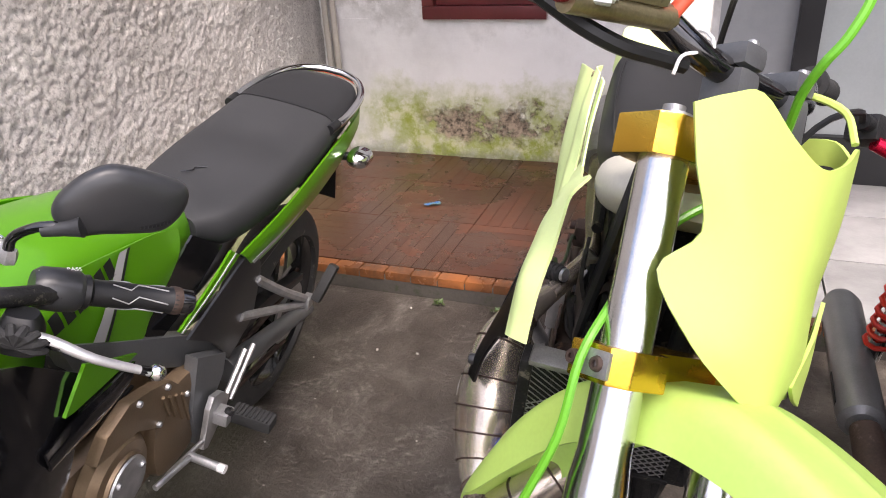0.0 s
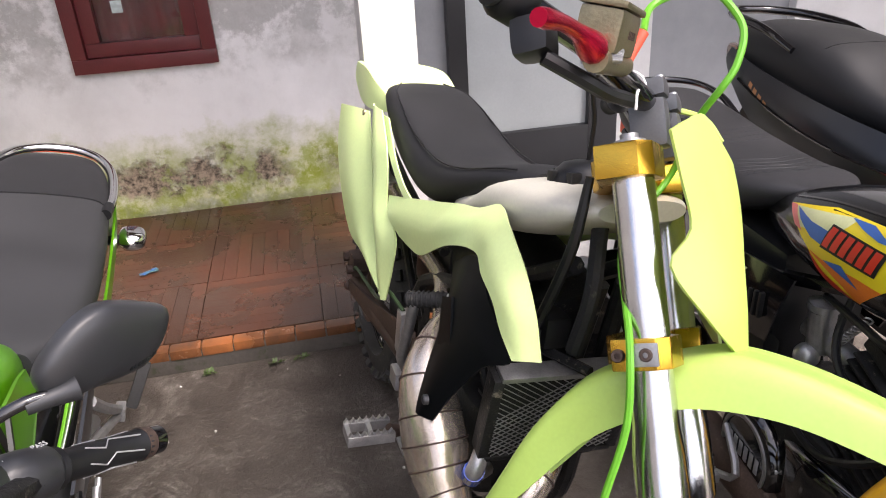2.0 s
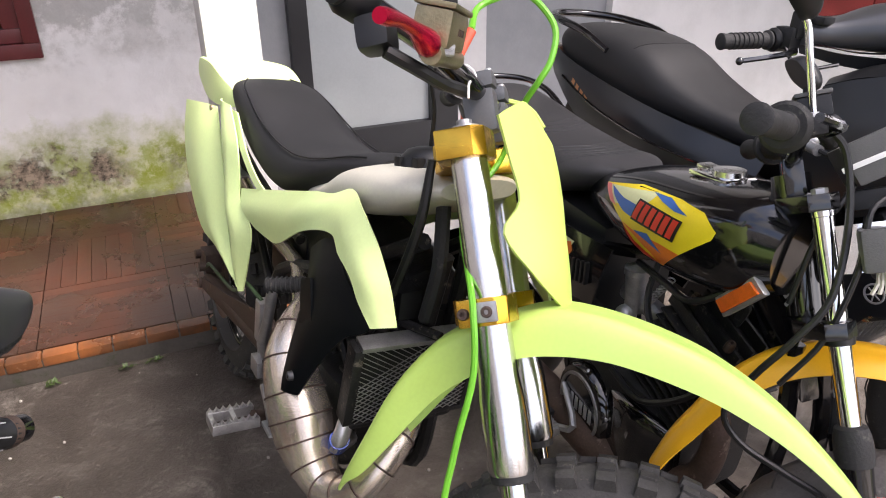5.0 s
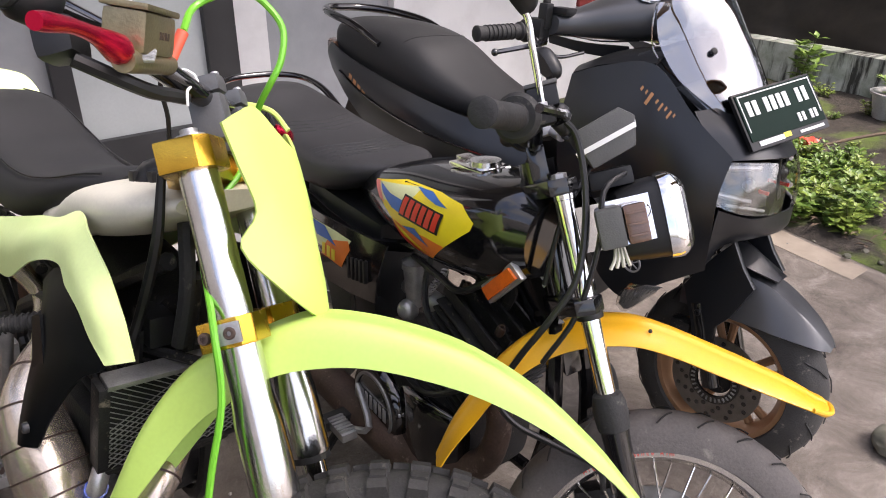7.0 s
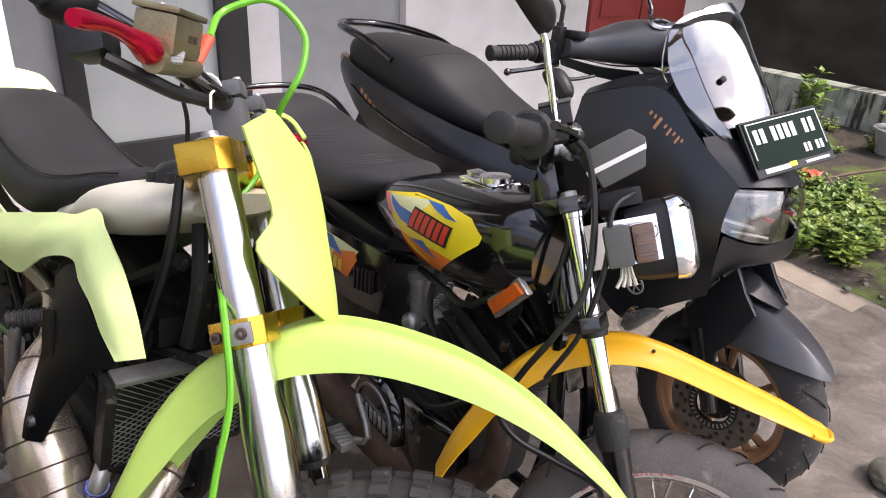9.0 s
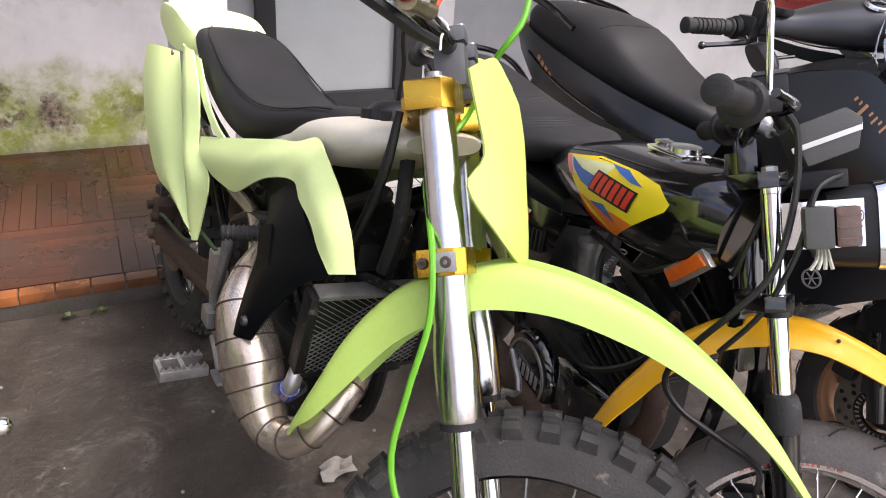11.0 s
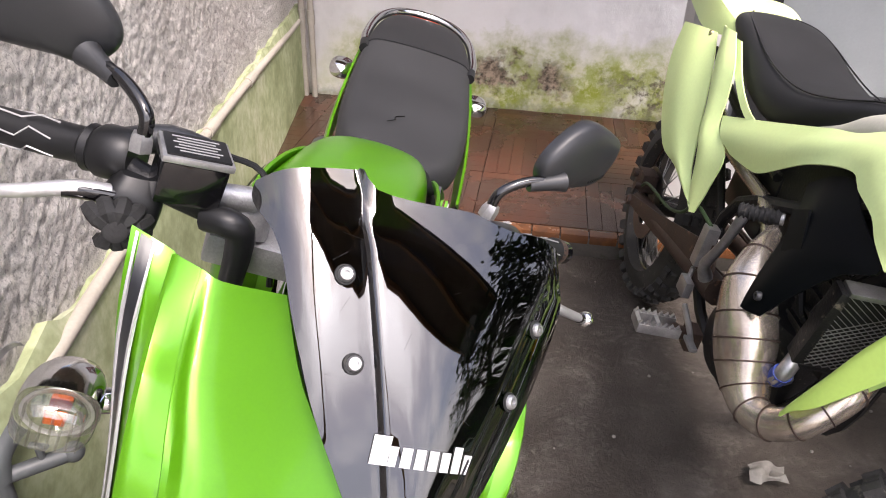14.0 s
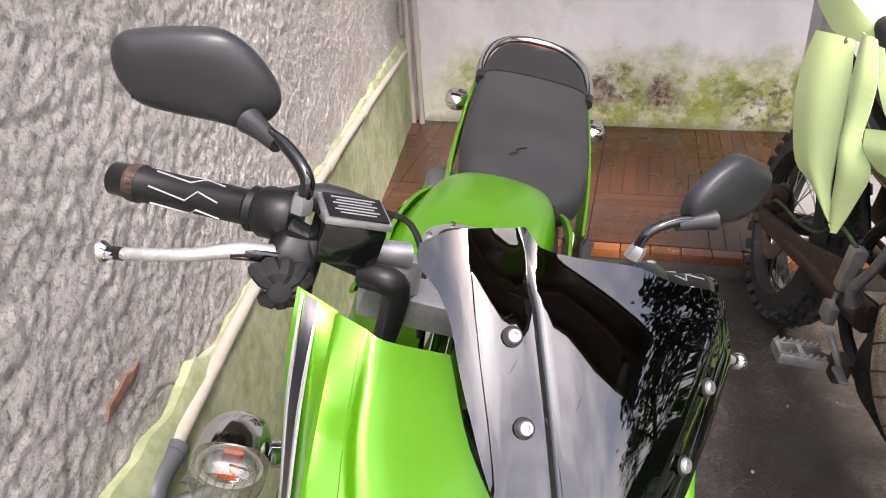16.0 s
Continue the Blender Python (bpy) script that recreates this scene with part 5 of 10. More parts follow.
        way = sn + sa * (0.12 if s < 0 else 0.5) * s
        at = on_screen(u, v, screen_w(u, v) + 0.003)
        part("screw_washer", lathe([(0.0008, -0.001), (0.0078, -0.001), (0.0075, 0.0008), (0.0008, 0.0010)], 18, False, along(at, at + way)), rubber, scr)
        part("screen_screw", bolt_bm(at + sn * 0.002, way, 0.0058, 0.0028), alloy, scr)
    # white logo as plain slanted blocks
    for k in range(8):
        u0 = -0.0385 + 0.0092 * k
        wd, hh = (0.0105, 0.0185) if k == 0 else (0.0066, 0.0125 if k not in (6,) else 0.017)
        rows = []
        for dv in (0.0, -hh):
            rows.append([on_screen(u0 + du, 0.112 + dv - 0.045 * (u0 + du), screen_w(u0 + du, 0.112 + dv) + 0.0022) for du in (0.0, wd * 0.5, wd)])
        part("screen_logo", sheet(rows, 1, 1, 0.0006), ink_white, scr, "white logo block")
    random.seed(31)
    for k in range(12):
        u, v = random.uniform(-0.10, 0.03), random.uniform(-0.03, 0.10)
        du, dv = random.uniform(-0.016, 0.016), random.uniform(-0.006, 0.012)
        part("scratch", tube([on_screen(u + du * q, v + dv * q, screen_w(u + du * q, v + dv * q) + 0.0017) for q in (0, 0.5, 1)], 0.00009, 3, 1), satin_black, scr)
    # headlamp and instruments
    fpart("headlamp", sheet([[(1.305, y, 0.862 - abs(y) * 0.25), (1.345, y, 0.79 - abs(y) * 0.1), (1.35, y, 0.735)] for y in (-0.095, -0.05, 0, 0.05, 0.095)], 3, 3, 0.006), clear_lens, t, "clear headlamp lens")
    fpart("headlamp_bowl", sheet([[(1.285, y, 0.845 - abs(y) * 0.25), (1.30, y, 0.79), (1.325, y, 0.735)] for y in (-0.09, -0.05, 0, 0.05, 0.09)], 3, 3, 0.004), chrome, t)
    fpart("instrument_panel", loft([ring_x(1.0, 0, 0.975, 0.060, 0.030, 3), ring_x(1.06, 0, 0.985, 0.068, 0.04, 3), ring_x(1.11, 0, 0.97, 0.05, 0.035, 3)], 2, 3), black_plastic, t)
    fpart("gauge_shade", sheet([[(0.985, y, 1.0 + 0.02 * (1 - (y / 0.06) ** 2)), (1.02, y, 1.025 + 0.012 * (1 - (y / 0.06) ** 2)), (1.06, y, 1.025)] for y in (-0.06, -0.03, 0, 0.03, 0.06)], 3, 3, 0.003), gloss_black, t)
    fpart("fairing_bracket", joined(rod((1.05, -0.08, 0.94), (1.20, -0.02, 0.93), 0.008), rod((1.05, 0.08, 0.94), (1.20, 0.02, 0.93), 0.008), box((0.14, 0.10, 0.1), (1.18, 0, 0.86), 0.01)), black_plastic, t)
    hpart("ignition", lathe([(0.001, 0), (0.022, 0), (0.022, 0.025), (0.012, 0.03), (0.001, 0.03)], 18, False, pose(0.955, 0, 0.955)), black_plastic, t)
    hpart("yoke", prism([(0.93, -0.10), (0.99, -0.11), (1.01, 0), (0.99, 0.11), (0.93, 0.10), (0.91, 0)], 0.03, pose(0, 0, 0.945), 0.006), alloy, t)
    for s in (1, -1):
        hpart("fork_top", lathe([(0.001, 0), (0.026, 0), (0.026, 0.03), (0.022, 0.034), (0.012, 0.036), (0.012, 0.044), (0.001, 0.044)], 18, False, along((0.975, 0.085 * s, 0.955), (0.955, 0.085 * s, 1.0))), alloy, t)
    # handlebars
    for s, nm in ((-1, "right"), (1, "left")):
        o_, i_ = (V((0.868, -0.321, 0.957)), V((0.932, -0.202, 0.984))) if s < 0 else (V((0.828, 0.352, 0.932)), V((0.878, 0.236, 0.952)))
        lv = V((0, 0, 0)) if s < 0 else V((-0.013, 0.022, -0.026))
        SB = Matrix.Translation((0, 0, 0.007)) @ level if s < 0 else level
        bar = hpart("handlebar", tube([i_, (0.965, 0.155 * s, 0.978), (0.975, 0.10 * s, 0.965)], 0.012, 10, 3), dirty_black, t, "black handlebar half")
        g = hpart(nm + "_grip", grip_bm(i_, o_, 0.0165), black_plastic, bar, "black rubber grip with pale zigzag lines")
        hpart("bar_end", bar_end(i_, o_, 0.0165), gloss_black, g, "chipped gloss black bar end")
        hpart("chipped_ring", lathe([(0.010, 0), (0.0185, 0), (0.0187, 0.006), (0.0178, 0.011), (0.010, 0.011)], 18, True, along(i_.lerp(o_, 0.80), o_)), rust_steel, g, "worn brown ring")
        m = along(i_, o_, (1, 0, 0.4))
        for ang in range(0, 360, 60):
            pts = []
            for u, da in ((0.030, 0.0), (0.050, 0.35), (0.060, -0.25), (0.095, 0.1)):
                pts.append(m @ V((0.0172 * math.cos(radians(ang) + da), 0.0172 * math.sin(radians(ang) + da), u)))
            hpart("grip_line", tube(pts, 0.0009, 5, 1), ink_grey, g)
        # lever
        hpart("lever", tube([lv + V(q) for q in ((0.975, 0.175 * s, 0.966), (0.982, 0.212 * s, 0.970), (0.980, 0.255 * s, 0.955), (0.962, 0.311 * s, 0.934))], [0.009, 0.0072, 0.0060, 0.0054], 10, 4), worn_lever, bar, "silver lever with worn black paint")
        hpart("lever_paint", tube([lv + V(q) for q in ((0.976, 0.180 * s, 0.966), (0.981, 0.205 * s, 0.969), (0.982, 0.222 * s, 0.967))], [0.0100, 0.0085, 0.0074], 10, 3), gloss_black, bar, "black paint left on the lever")
        hpart("lever_paint", tube([lv + V(q) for q in ((0.966, 0.300 * s, 0.938), (0.958, 0.316 * s, 0.9325))], 0.0061, 10, 2), gloss_black, bar)
        hpart("lever_ball", ball(lv + V((0.958, 0.318 * s, 0.932)), 0.0105, 14), chrome, bar)
        hpart("lever_perch", moved(loft([ring_z(0.980, 0.160 * s, 0.940, 0.018, 0.022, 3), ring_z(0.978, 0.160 * s, 0.965, 0.019, 0.023, 3), ring_z(0.972, 0.158 * s, 0.982, 0.012, 0.016, 3)], 2, 2), Matrix.Translation((-0.02, 0.04, -0.018) if s > 0 else (-0.008, -0.010, 0.004))), black_plastic, bar, "black rubber lever boot")
        # mirror
        nut, inner, at = (V(q) for q in (((0.971, -0.175, 1.018), (0.908, -0.221, 1.054), (0.875, -0.286, 1.074)) if s < 0 else ((0.916, 0.168, 1.009), (0.912, 0.228, 1.060), (0.869, 0.277, 1.083))))
        mid_ = nut + V((-0.002, 0.003 * s, 0.024))
        turn = pose(0, 0, 0, 0, 10, -10.7) if s < 0 else pose(0, 0, 0, 5, -1, 28.2)
        c, a, b = turn.col[0].to_3d(), turn.col[1].to_3d() * s, turn.col[2].to_3d()
        mr = hpart("mirror", mirror_head(a, b, c, at, 0.070, 0.040, 0.018, SPORT_LEAF), grey_plastic, t, "grey plastic mirror shell")
        hpart("mirror_stalk", tube([nut, mid_, mid_.lerp(inner, 0.45) + V((0, 0, 0.008)), inner], 0.0058, 10, 5), gloss_black, mr)
        hpart("stalk_boot", lathe([(0.001, 0), (0.0078, 0), (0.0088, 0.020), (0.0108, 0.034), (0.0125, 0.040), (0.001, 0.041)], 16, False, along(inner - (inner - mid_).normalized() * 0.034 + V((0, 0, 0.003)), inner)), grey_plastic, mr)
        hpart("lock_nut", lathe([(0.001, 0), (0.0095, 0), (0.0095, 0.010), (0.0075, 0.016), (0.001, 0.016)], 6, False, along(nut - V((0, 0, 0.008)), mid_)), alloy, mr)
        hpart("mirror_glass", loft([[at - c * d + a * 0.065 * u + b * 0.036 * v for u, v in SPORT_LEAF] for d in (0.0105, 0.0115)], 2, 1), chrome, mr, "mirror glass")
        shell = tree_of(mr)
        for k in range(8):
            q = at + a * (0.016 + 0.0042 * (k - 3.5)) - b * (0.024 - 0.0006 * k * s)
            hit = shell.ray_cast(SB @ (q + c * 0.08), -(SB.to_3x3() @ c))[0]
            if hit is not None:
                part("mirror_logo", box((0.0012, 0.0028, 0.0045), (0, 0, 0), 0, Matrix.Translation(hit) @ (SB.to_3x3() @ Matrix((c, a, b)).transposed()).to_4x4()), satin_black, mr)
        if s < 0:
            hpart("throttle_housing", lathe([(0.001, -0.034), (0.020, -0.034), (0.024, -0.028), (0.024, -0.006), (0.020, 0.0), (0.001, 0.0)], 18, False, along(i_, o_)), black_plastic, bar)
            hpart("cable_guide", tube([(0.935, -0.185, 0.997), (0.925, -0.15, 1.005), (0.925, -0.105, 1.002)], [0.013, 0.013, 0.008], 10, 3), grey_plastic, bar)
            hpart("throttle_cable", tube([(0.925, -0.105, 1.002), (0.93, -0.07, 0.995), (0.95, -0.05, 0.96), (0.98, -0.04, 0.90)], 0.003, 6, 4), black_plastic, bar)
            q = pose(0.988, -0.138, 1.005, 0, 0, 4)
            rs = hpart("brake_reservoir", box((0.042, 0.050, 0.038), (0, 0, 0), 0.004, q), gloss_black, bar, "chipped black brake fluid reservoir")
            hpart("reservoir_lid", box((0.045, 0.054, 0.006), (0, 0, 0.0225), 0.002, q), alloy, rs, "worn silver-edged lid")
            hpart("lid_plate", box((0.039, 0.048, 0.002), (0, 0, 0.0265), 0.0006, q), black_plastic, rs)
            for k in range(6):
                hpart("lid_writing", box((0.0016, 0.036 - 0.007 * (k % 2), 0.0006), (-0.013 + 0.0052 * k, 0, 0.0276), 0, q), ink_grey, rs)
            hpart("banjo", rod((0.985, -0.112, 0.99), (0.98, -0.080, 0.99), 0.012), alloy, bar)
            hpart("brake_hose", tube([(1.0, -0.118, 0.975), (1.012, -0.10, 0.98), (1.012, -0.088, 0.965), (1.01, -0.082, 0.90)], [0.012, 0.013, 0.012, 0.010], 10, 3), black_plastic, bar, "black rubber hose boot")
            for k in range(9):
                an = radians(-60 + 32 * k)
                hpart("boot_fold", tube([(1.006, -0.180, 0.952), (1.006, -0.180 + 0.015 * math.sin(an), 0.952 + 0.014 * math.cos(an)), (0.990, -0.180 + 0.024 * math.sin(an), 0.949 + 0.020 * math.cos(an))], [0.006, 0.0075, 0.0065], 7, 2), rubber, bar)
            hpart("boot_button", lathe([(0.001, 0), (0.010, 0), (0.009, 0.005), (0.001, 0.006)], 16, False, along((1.010, -0.180, 0.953), (1.11, -0.180, 0.98))), rubber, bar)
        else:
            hpart("switch_box", lathe([(0.001, -0.052), (0.020, -0.052), (0.026, -0.044), (0.027, -0.024), (0.026, -0.006), (0.021, 0.0), (0.001, 0.0)], 16, False, along(i_, o_)), grey_plastic, bar)
            for k, wd in enumerate(("LIGHTS", "PASS")):
                lettering("writing", wd, 0.008, 0.0002, SB @ pose(0.888 - 0.014 * k, 0.205 + 0.020 * k, 0.9795, 8, 6, 122), ink_white, bar)
            for k in range(7):
                an = radians(-80 + 30 * k)
                hpart("boot_fold", tube([(0.985, 0.205, 0.945), (0.987, 0.205 + 0.016 * math.sin(an), 0.945 + 0.016 * math.cos(an)), (0.978, 0.205 + 0.027 * math.sin(an), 0.942 + 0.024 * math.cos(an))], [0.006, 0.006, 0.004], 7, 2), rubber, bar)
            hpart("switch_knob", ball((0.905, 0.222, 0.960), 0.007, 10), black_plastic, bar)
            hpart("clutch_cable", tube([(0.995, 0.175, 0.965), (1.03, 0.10, 0.945), (1.02, 0.05, 0.88)], 0.004, 6, 4), black_plastic, bar)
    return t


sport_bike = green_bike()

# ---- the lime dirt bike ----
old_green = mat("grimy_green_hose", (0.045, 0.09, 0.03), 0.6, 0, 0.3, 20, 200, 0.2)
scoop_black = mat("moulded_black_plastic", (0.004, 0.005, 0.006), 0.42, 0.0, 0.15, 7, 500, 0.04, spec=0.06)
blue_clip = mat("blue_hose_clip", (0.03, 0.08, 0.42), 0.4, 0.1, 0.2, 20, 200, 0.1)


def knobby_tyre(r, w, h, rows, n):
    """A tyre carcass and its knobs, as two meshes."""
    prof = []
    for k in range(11):
        a = math.pi * k / 10
        prof.append((r - h + (h - 0.012) * math.sin(a) ** 0.8, -math.cos(a) * w / 2))
    prof += [(r - h - 0.004, w * 0.34), (r - h - 0.004, -w * 0.34)]
    body = lathe(prof, 60, True, WHEEL_AXIS)
    knobs = bmesh.new()
    for k in range(n):
        for j, (off, ang, sz) in enumerate(rows):
            a = 2 * math.pi * (k + (0.5 if j % 2 else 0)) / n
            bmat = Matrix.Rotation(a, 4, "Y") @ Matrix.Translation((0, off, r - 0.010 - abs(off) * 0.42)) @ Matrix.Rotation(radians(-ang), 4, "X")
            vs = []
            for z, f in ((-0.012, 1.0), (0.009, 0.84)):
                for x, y in ((-1, -1), (1, -1), (1, 1), (-1, 1)):
                    vs.append(knobs.verts.new(bmat @ V((x * sz[0] / 2 * f, y * sz[1] / 2 * f, z))))
            for q in ((0, 3, 2, 1), (4, 5, 6, 7), (0, 1, 5, 4), (1, 2, 6, 5), (2, 3, 7, 6), (3, 0, 4, 7)):
                knobs.faces.new([vs[i] for i in q])
    return body, knobs


def spoked(parent, m, r_hub, r_rim, w, n, material, r=0.0017):
    first = None
    for k in range(n):
        a = 2 * math.pi * k / n
        sgn = 1 if k % 2 else -1
        b = a + (0.35 if (k // 2) % 2 else -0.35)
        p = m @ V((r_hub * math.cos(a), sgn * w / 2, r_hub * math.sin(a)))
        q = m @ V((r_rim * math.cos(b), sgn * 0.004, r_rim * math.sin(b)))
        part("spoke", rod(p, q, r, 6), material, parent)


def dirt_bike():
    t = thing("dirt_bike", bike_pose(0.128, 1.537, 6.3, 9), "stripped dirt bike with faded lime-green plastics and chrome fork", "motorcycle", "parked motorcycles")
    AX = V((-0.485, 0, 0.875)).normalized()
    FW = V((0.875, 0, 0.485)).normalized()
    A = V((0.4193, -0.0408, 0.8635)) + V((-0.018, 0.022, 0.003))
    S = Matrix.Translation(A) @ Matrix.Rotation(radians(44), 4, AX)

    def st(f, l, u):
        """A point of the steering: forward, left and up from the lower clamp."""
        return S @ (FW * f + V((0, l, 0)) + AX * u)

    SM = S @ Matrix((FW, V((0, 1, 0)), AX)).transposed().to_4x4()

    # front wheel
    hub = pose(0.085, 0, -0.611)
    body, knobs = knobby_tyre(0.345, 0.085, 0.085, (((0.0), 0, (0.030, 0.020)), (0.018, 12, (0.026, 0.018)), (-0.018, -12, (0.026, 0.018)), (0.034, 34, (0.030, 0.018)), (-0.034, -34, (0.030, 0.018))), 38)
    fit = SM @ hub @ Matrix.Rotation(radians(30), 4, "Y")
    wh = part("front_wheel", moved(body, fit), tyre_rubber, t, "muddy knobbly front tyre")
    tagged(part("tread", moved(knobs, fit), tyre_rubber, wh), kind="stuff")
    part("rim", moved(rim_ring(0.262, 0.045), fit), gloss_black, wh, "black rim")
    part("hub", moved(hub_body(0.035, 0.09), fit), dirty_black, wh)
    spoked(wh, fit, 0.033, 0.255, 0.07, 32, alloy)
    part("brake_disc", moved(disc_ring(0.125, 0.085), fit @ pose(0, 0.055, 0)), disc_steel, wh)
    # fork legs
    for s in (-1, 1):
        leg = part("fork_leg", lathe([(0.001, -0.262), (0.0285, -0.262), (0.0305, -0.256), (0.0305, -0.20), (0.0295, -0.165), (0.0262, -0.135), (0.0252, -0.08), (0.0250, 0.02), (0.0246, 0.022), (0.0246, 0.145), (0.0246, 0.184), (0.020, 0.187), (0.001, 0.187)], 32, False, SM @ pose(0.035, 0.095 * s, 0)), polished, t, "polished fork tube, scratched and dull in places")
        part("fork_seal", lathe([(0.001, -0.272), (0.0285, -0.272), (0.0285, -0.2625), (0.001, -0.2625)], 28, False, SM @ pose(0.035, 0.095 * s, 0)), rubber, leg)
        part("fork_slider", lathe([(0.001, -0.61), (0.0185, -0.61), (0.0185, -0.273), (0.001, -0.273)], 24, False, SM @ pose(0.035, 0.095 * s, 0)), chrome, leg, "chrome slider")
        part("axle_lug", box((0.05, 0.045, 0.08), (0.06, 0.085 * s, -0.60), 0.012, SM), dirty_black, leg)
        part("fork_cap", lathe([(0.001, 0.187), (0.020, 0.1875), (0.019, 0.194), (0.011, 0.195), (0.011, 0.202), (0.001, 0.203)], 18, False, SM @ pose(0.035, 0.095 * s, 0)), alloy, leg)
    # clamps
    for nm, u0, u1, out in (("upper_clamp", 0.148, 0.188, 0.038), ("lower_clamp", -0.070, -0.034, 0.038)):
        h = u1 - u0
        cl = part(nm, prism([(0.030 + out, -0.068), (0.030 + out * 0.9, -0.114), (0.05, -0.131), (0.0, -0.131), (0.030 - out * 0.9, -0.11), (-0.01, -0.06), (-0.03, -0.035), (-0.03, 0.035), (-0.01, 0.06), (0.030 - out * 0.9, 0.11), (0.0, 0.131), (0.05, 0.131), (0.030 + out * 0.9, 0.114), (0.030 + out, 0.068), (0.04, 0.05), (0.04, -0.05)], h, SM @ pose(0, 0, (u0 + u1) / 2), 0.003), gold, t, "gold anodised fork clamp")
        for s in (-1, 1) if u0 < 0 else ():
            for k in (-1, 1):
                part("pinch_bolt", bolt_bm(SM @ V((0.024 + 0.0155 * k, 0.133 * s, (u0 + u1) / 2)), SM.to_3x3() @ V((0, s, 0)), 0.0078, 0.006), rust_steel, cl, "rusty pinch bolt")
    bracket = part("cable_bracket", box((0.034, 0.005, 0.026), (0.036, -0.1325, -0.052), 0.002, SM), alloy, t)
    # bar mounts and handlebar
    for s in (-1, 1):
        part("bar_mount", box((0.046, 0.034, 0.062), (0.050, 0.006 + 0.046 * s, 0.2215), 0.010, SM), grey_frame, t, "dark grey bar mount")
        part("mount_cap", box((0.050, 0.036, 0.024), (0.050, 0.006 + 0.046 * s, 0.265), 0.009, SM), grey_frame, t)
        for k in (-1, 1):
            part("mount_bolt", bolt_bm(SM @ V((0.050 + 0.017 * k, 0.006 + 0.046 * s, 0.277)), SM.to_3x3() @ V((0, 0, 1)), 0.006), alloy, t)
    bar = part("handlebar", tube([SM @ V(p) for p in ((-0.088, -0.36, 0.366), (-0.062, -0.29, 0.352), (-0.027, -0.21, 0.328), (0.012, -0.150, 0.296), (0.028, -0.125, 0.276), (0.048, -0.07, 0.251), (0.050, 0.07, 0.251), (0.028, 0.125, 0.276), (0.012, 0.150, 0.296), (-0.027, 0.21, 0.328), (-0.062, 0.29, 0.352), (-0.088, 0.36, 0.366))], 0.0145, 14, 4), gloss_black, t, "fat black tapered handlebar")
    for s in (-1, 1):
        part("grip", grip_bm(SM @ V((-0.050, 0.262 * s, 0.344)), SM @ V((-0.100, 0.395 * s, 0.374)), 0.018), rubber, bar, "black rubber grip")
    part("bar_label", tube([SM @ V((0.0235, -0.132, 0.280)), SM @ V((0.0115, -0.151, 0.2905))], 0.0150, 12, 1), ink_grey, bar)
    part("cable_tie", tube([SM @ (V((0.040, -0.092, 0.261)) + V((0.017 * math.cos(a), 0.008 * math.cos(a), 0.017 * math.sin(a)))) for a in [radians(30 * k) for k in range(12)]], 0.0022, 6, 1, True), white_plastic, bar, "white cable tie")
    part("tie_tail", tube([SM @ V(p) for p in ((0.052, -0.098, 0.252), (0.054, -0.122, 0.240), (0.052, -0.126, 0.222))], 0.0018, 6, 4), white_plastic, bar)
    # brake master cylinder with red lever
    q = SM @ pose(0.046, -0.207, 0.284, 0, 0, 0) @ pose(0, 0, 0, 0, 0, 6) @ pose(0, 0, 0, 14, 22, 0)
    mc = part("master_cylinder", joined(box((0.046, 0.092, 0.044), (0.0, 0.0, 0.004), 0.008, q), moved(rod((0.010, -0.066, -0.026), (0.010, 0.062, -0.026), 0.0125, 14), q), moved(rod((0.010, 0.062, -0.026), (0.010, 0.070, -0.026), 0.0085, 12), q)), olive_gold, bar, "champagne master cylinder")
    part("reservoir_lid", box((0.050, 0.098, 0.007), (0.0, 0.0, 0.0295), 0.003, q), olive_gold, mc)
    for k in (-1, 1):
        part("lid_screw", bolt_bm(q @ V((0, 0.032 * k, 0.032)), q.to_3x3() @ V((0, 0, 1)), 0.004, 0.003), alloy, mc)
    for k in range(4):
        part("cast_mark", box((0.001, 0.004, 0.008), (0.0235, -0.004 + 0.008 * k, 0.004), 0, q), rust_steel, mc)
    part("brake_lever", tube([SM @ V(p) for p in ((0.046, -0.262, 0.252), (0.046, -0.272, 0.252), (0.046, -0.288, 0.253), (0.044, -0.312, 0.255), (0.042, -0.350, 0.252), (0.038, -0.382, 0.246), (0.036, -0.396, 0.243))], [0.013, 0.0155, 0.013, 0.0085, 0.0075, 0.0092, 0.0082], 12, 4), red_anod, mc, "red anodised lever")
    for k in range(4):
        part("lever_adjuster", rod(SM @ V((0.054, -0.246 + 0.004 * k, 0.246 + 0.004 * k)), SM @ V((0.062, -0.230 + 0.004 * k, 0.248 + 0.004 * k)), 0.0035, 8), alloy, mc)
    part("lever_pivot", bolt_bm(SM @ V((0.046, -0.242, 0.278)), SM.to_3x3() @ V((0.2, 0, 1)), 0.0095, 0.007), alloy, mc)
    part("throttle_housing", lathe([(0.001, -0.02), (0.026, -0.02), (0.030, -0.012), (0.030, 0.014), (0.024, 0.024), (0.001, 0.024)], 18, False, along(SM @ V((-0.042, -0.240, 0.339)), SM @ V((-0.100, -0.395, 0.374)))), black_plastic, bar)
    part("switch_block", box((0.042, 0.044, 0.042), (-0.020, -0.245, 0.285), 0.012, SM), black_plastic, bar)
    part("hose_sleeve", rod(q @ V((0.012, 0.064, -0.022)), q @ V((0.020, 0.078, 0.014)), 0.0072, 12), red_cap, mc, "red hose sleeve")
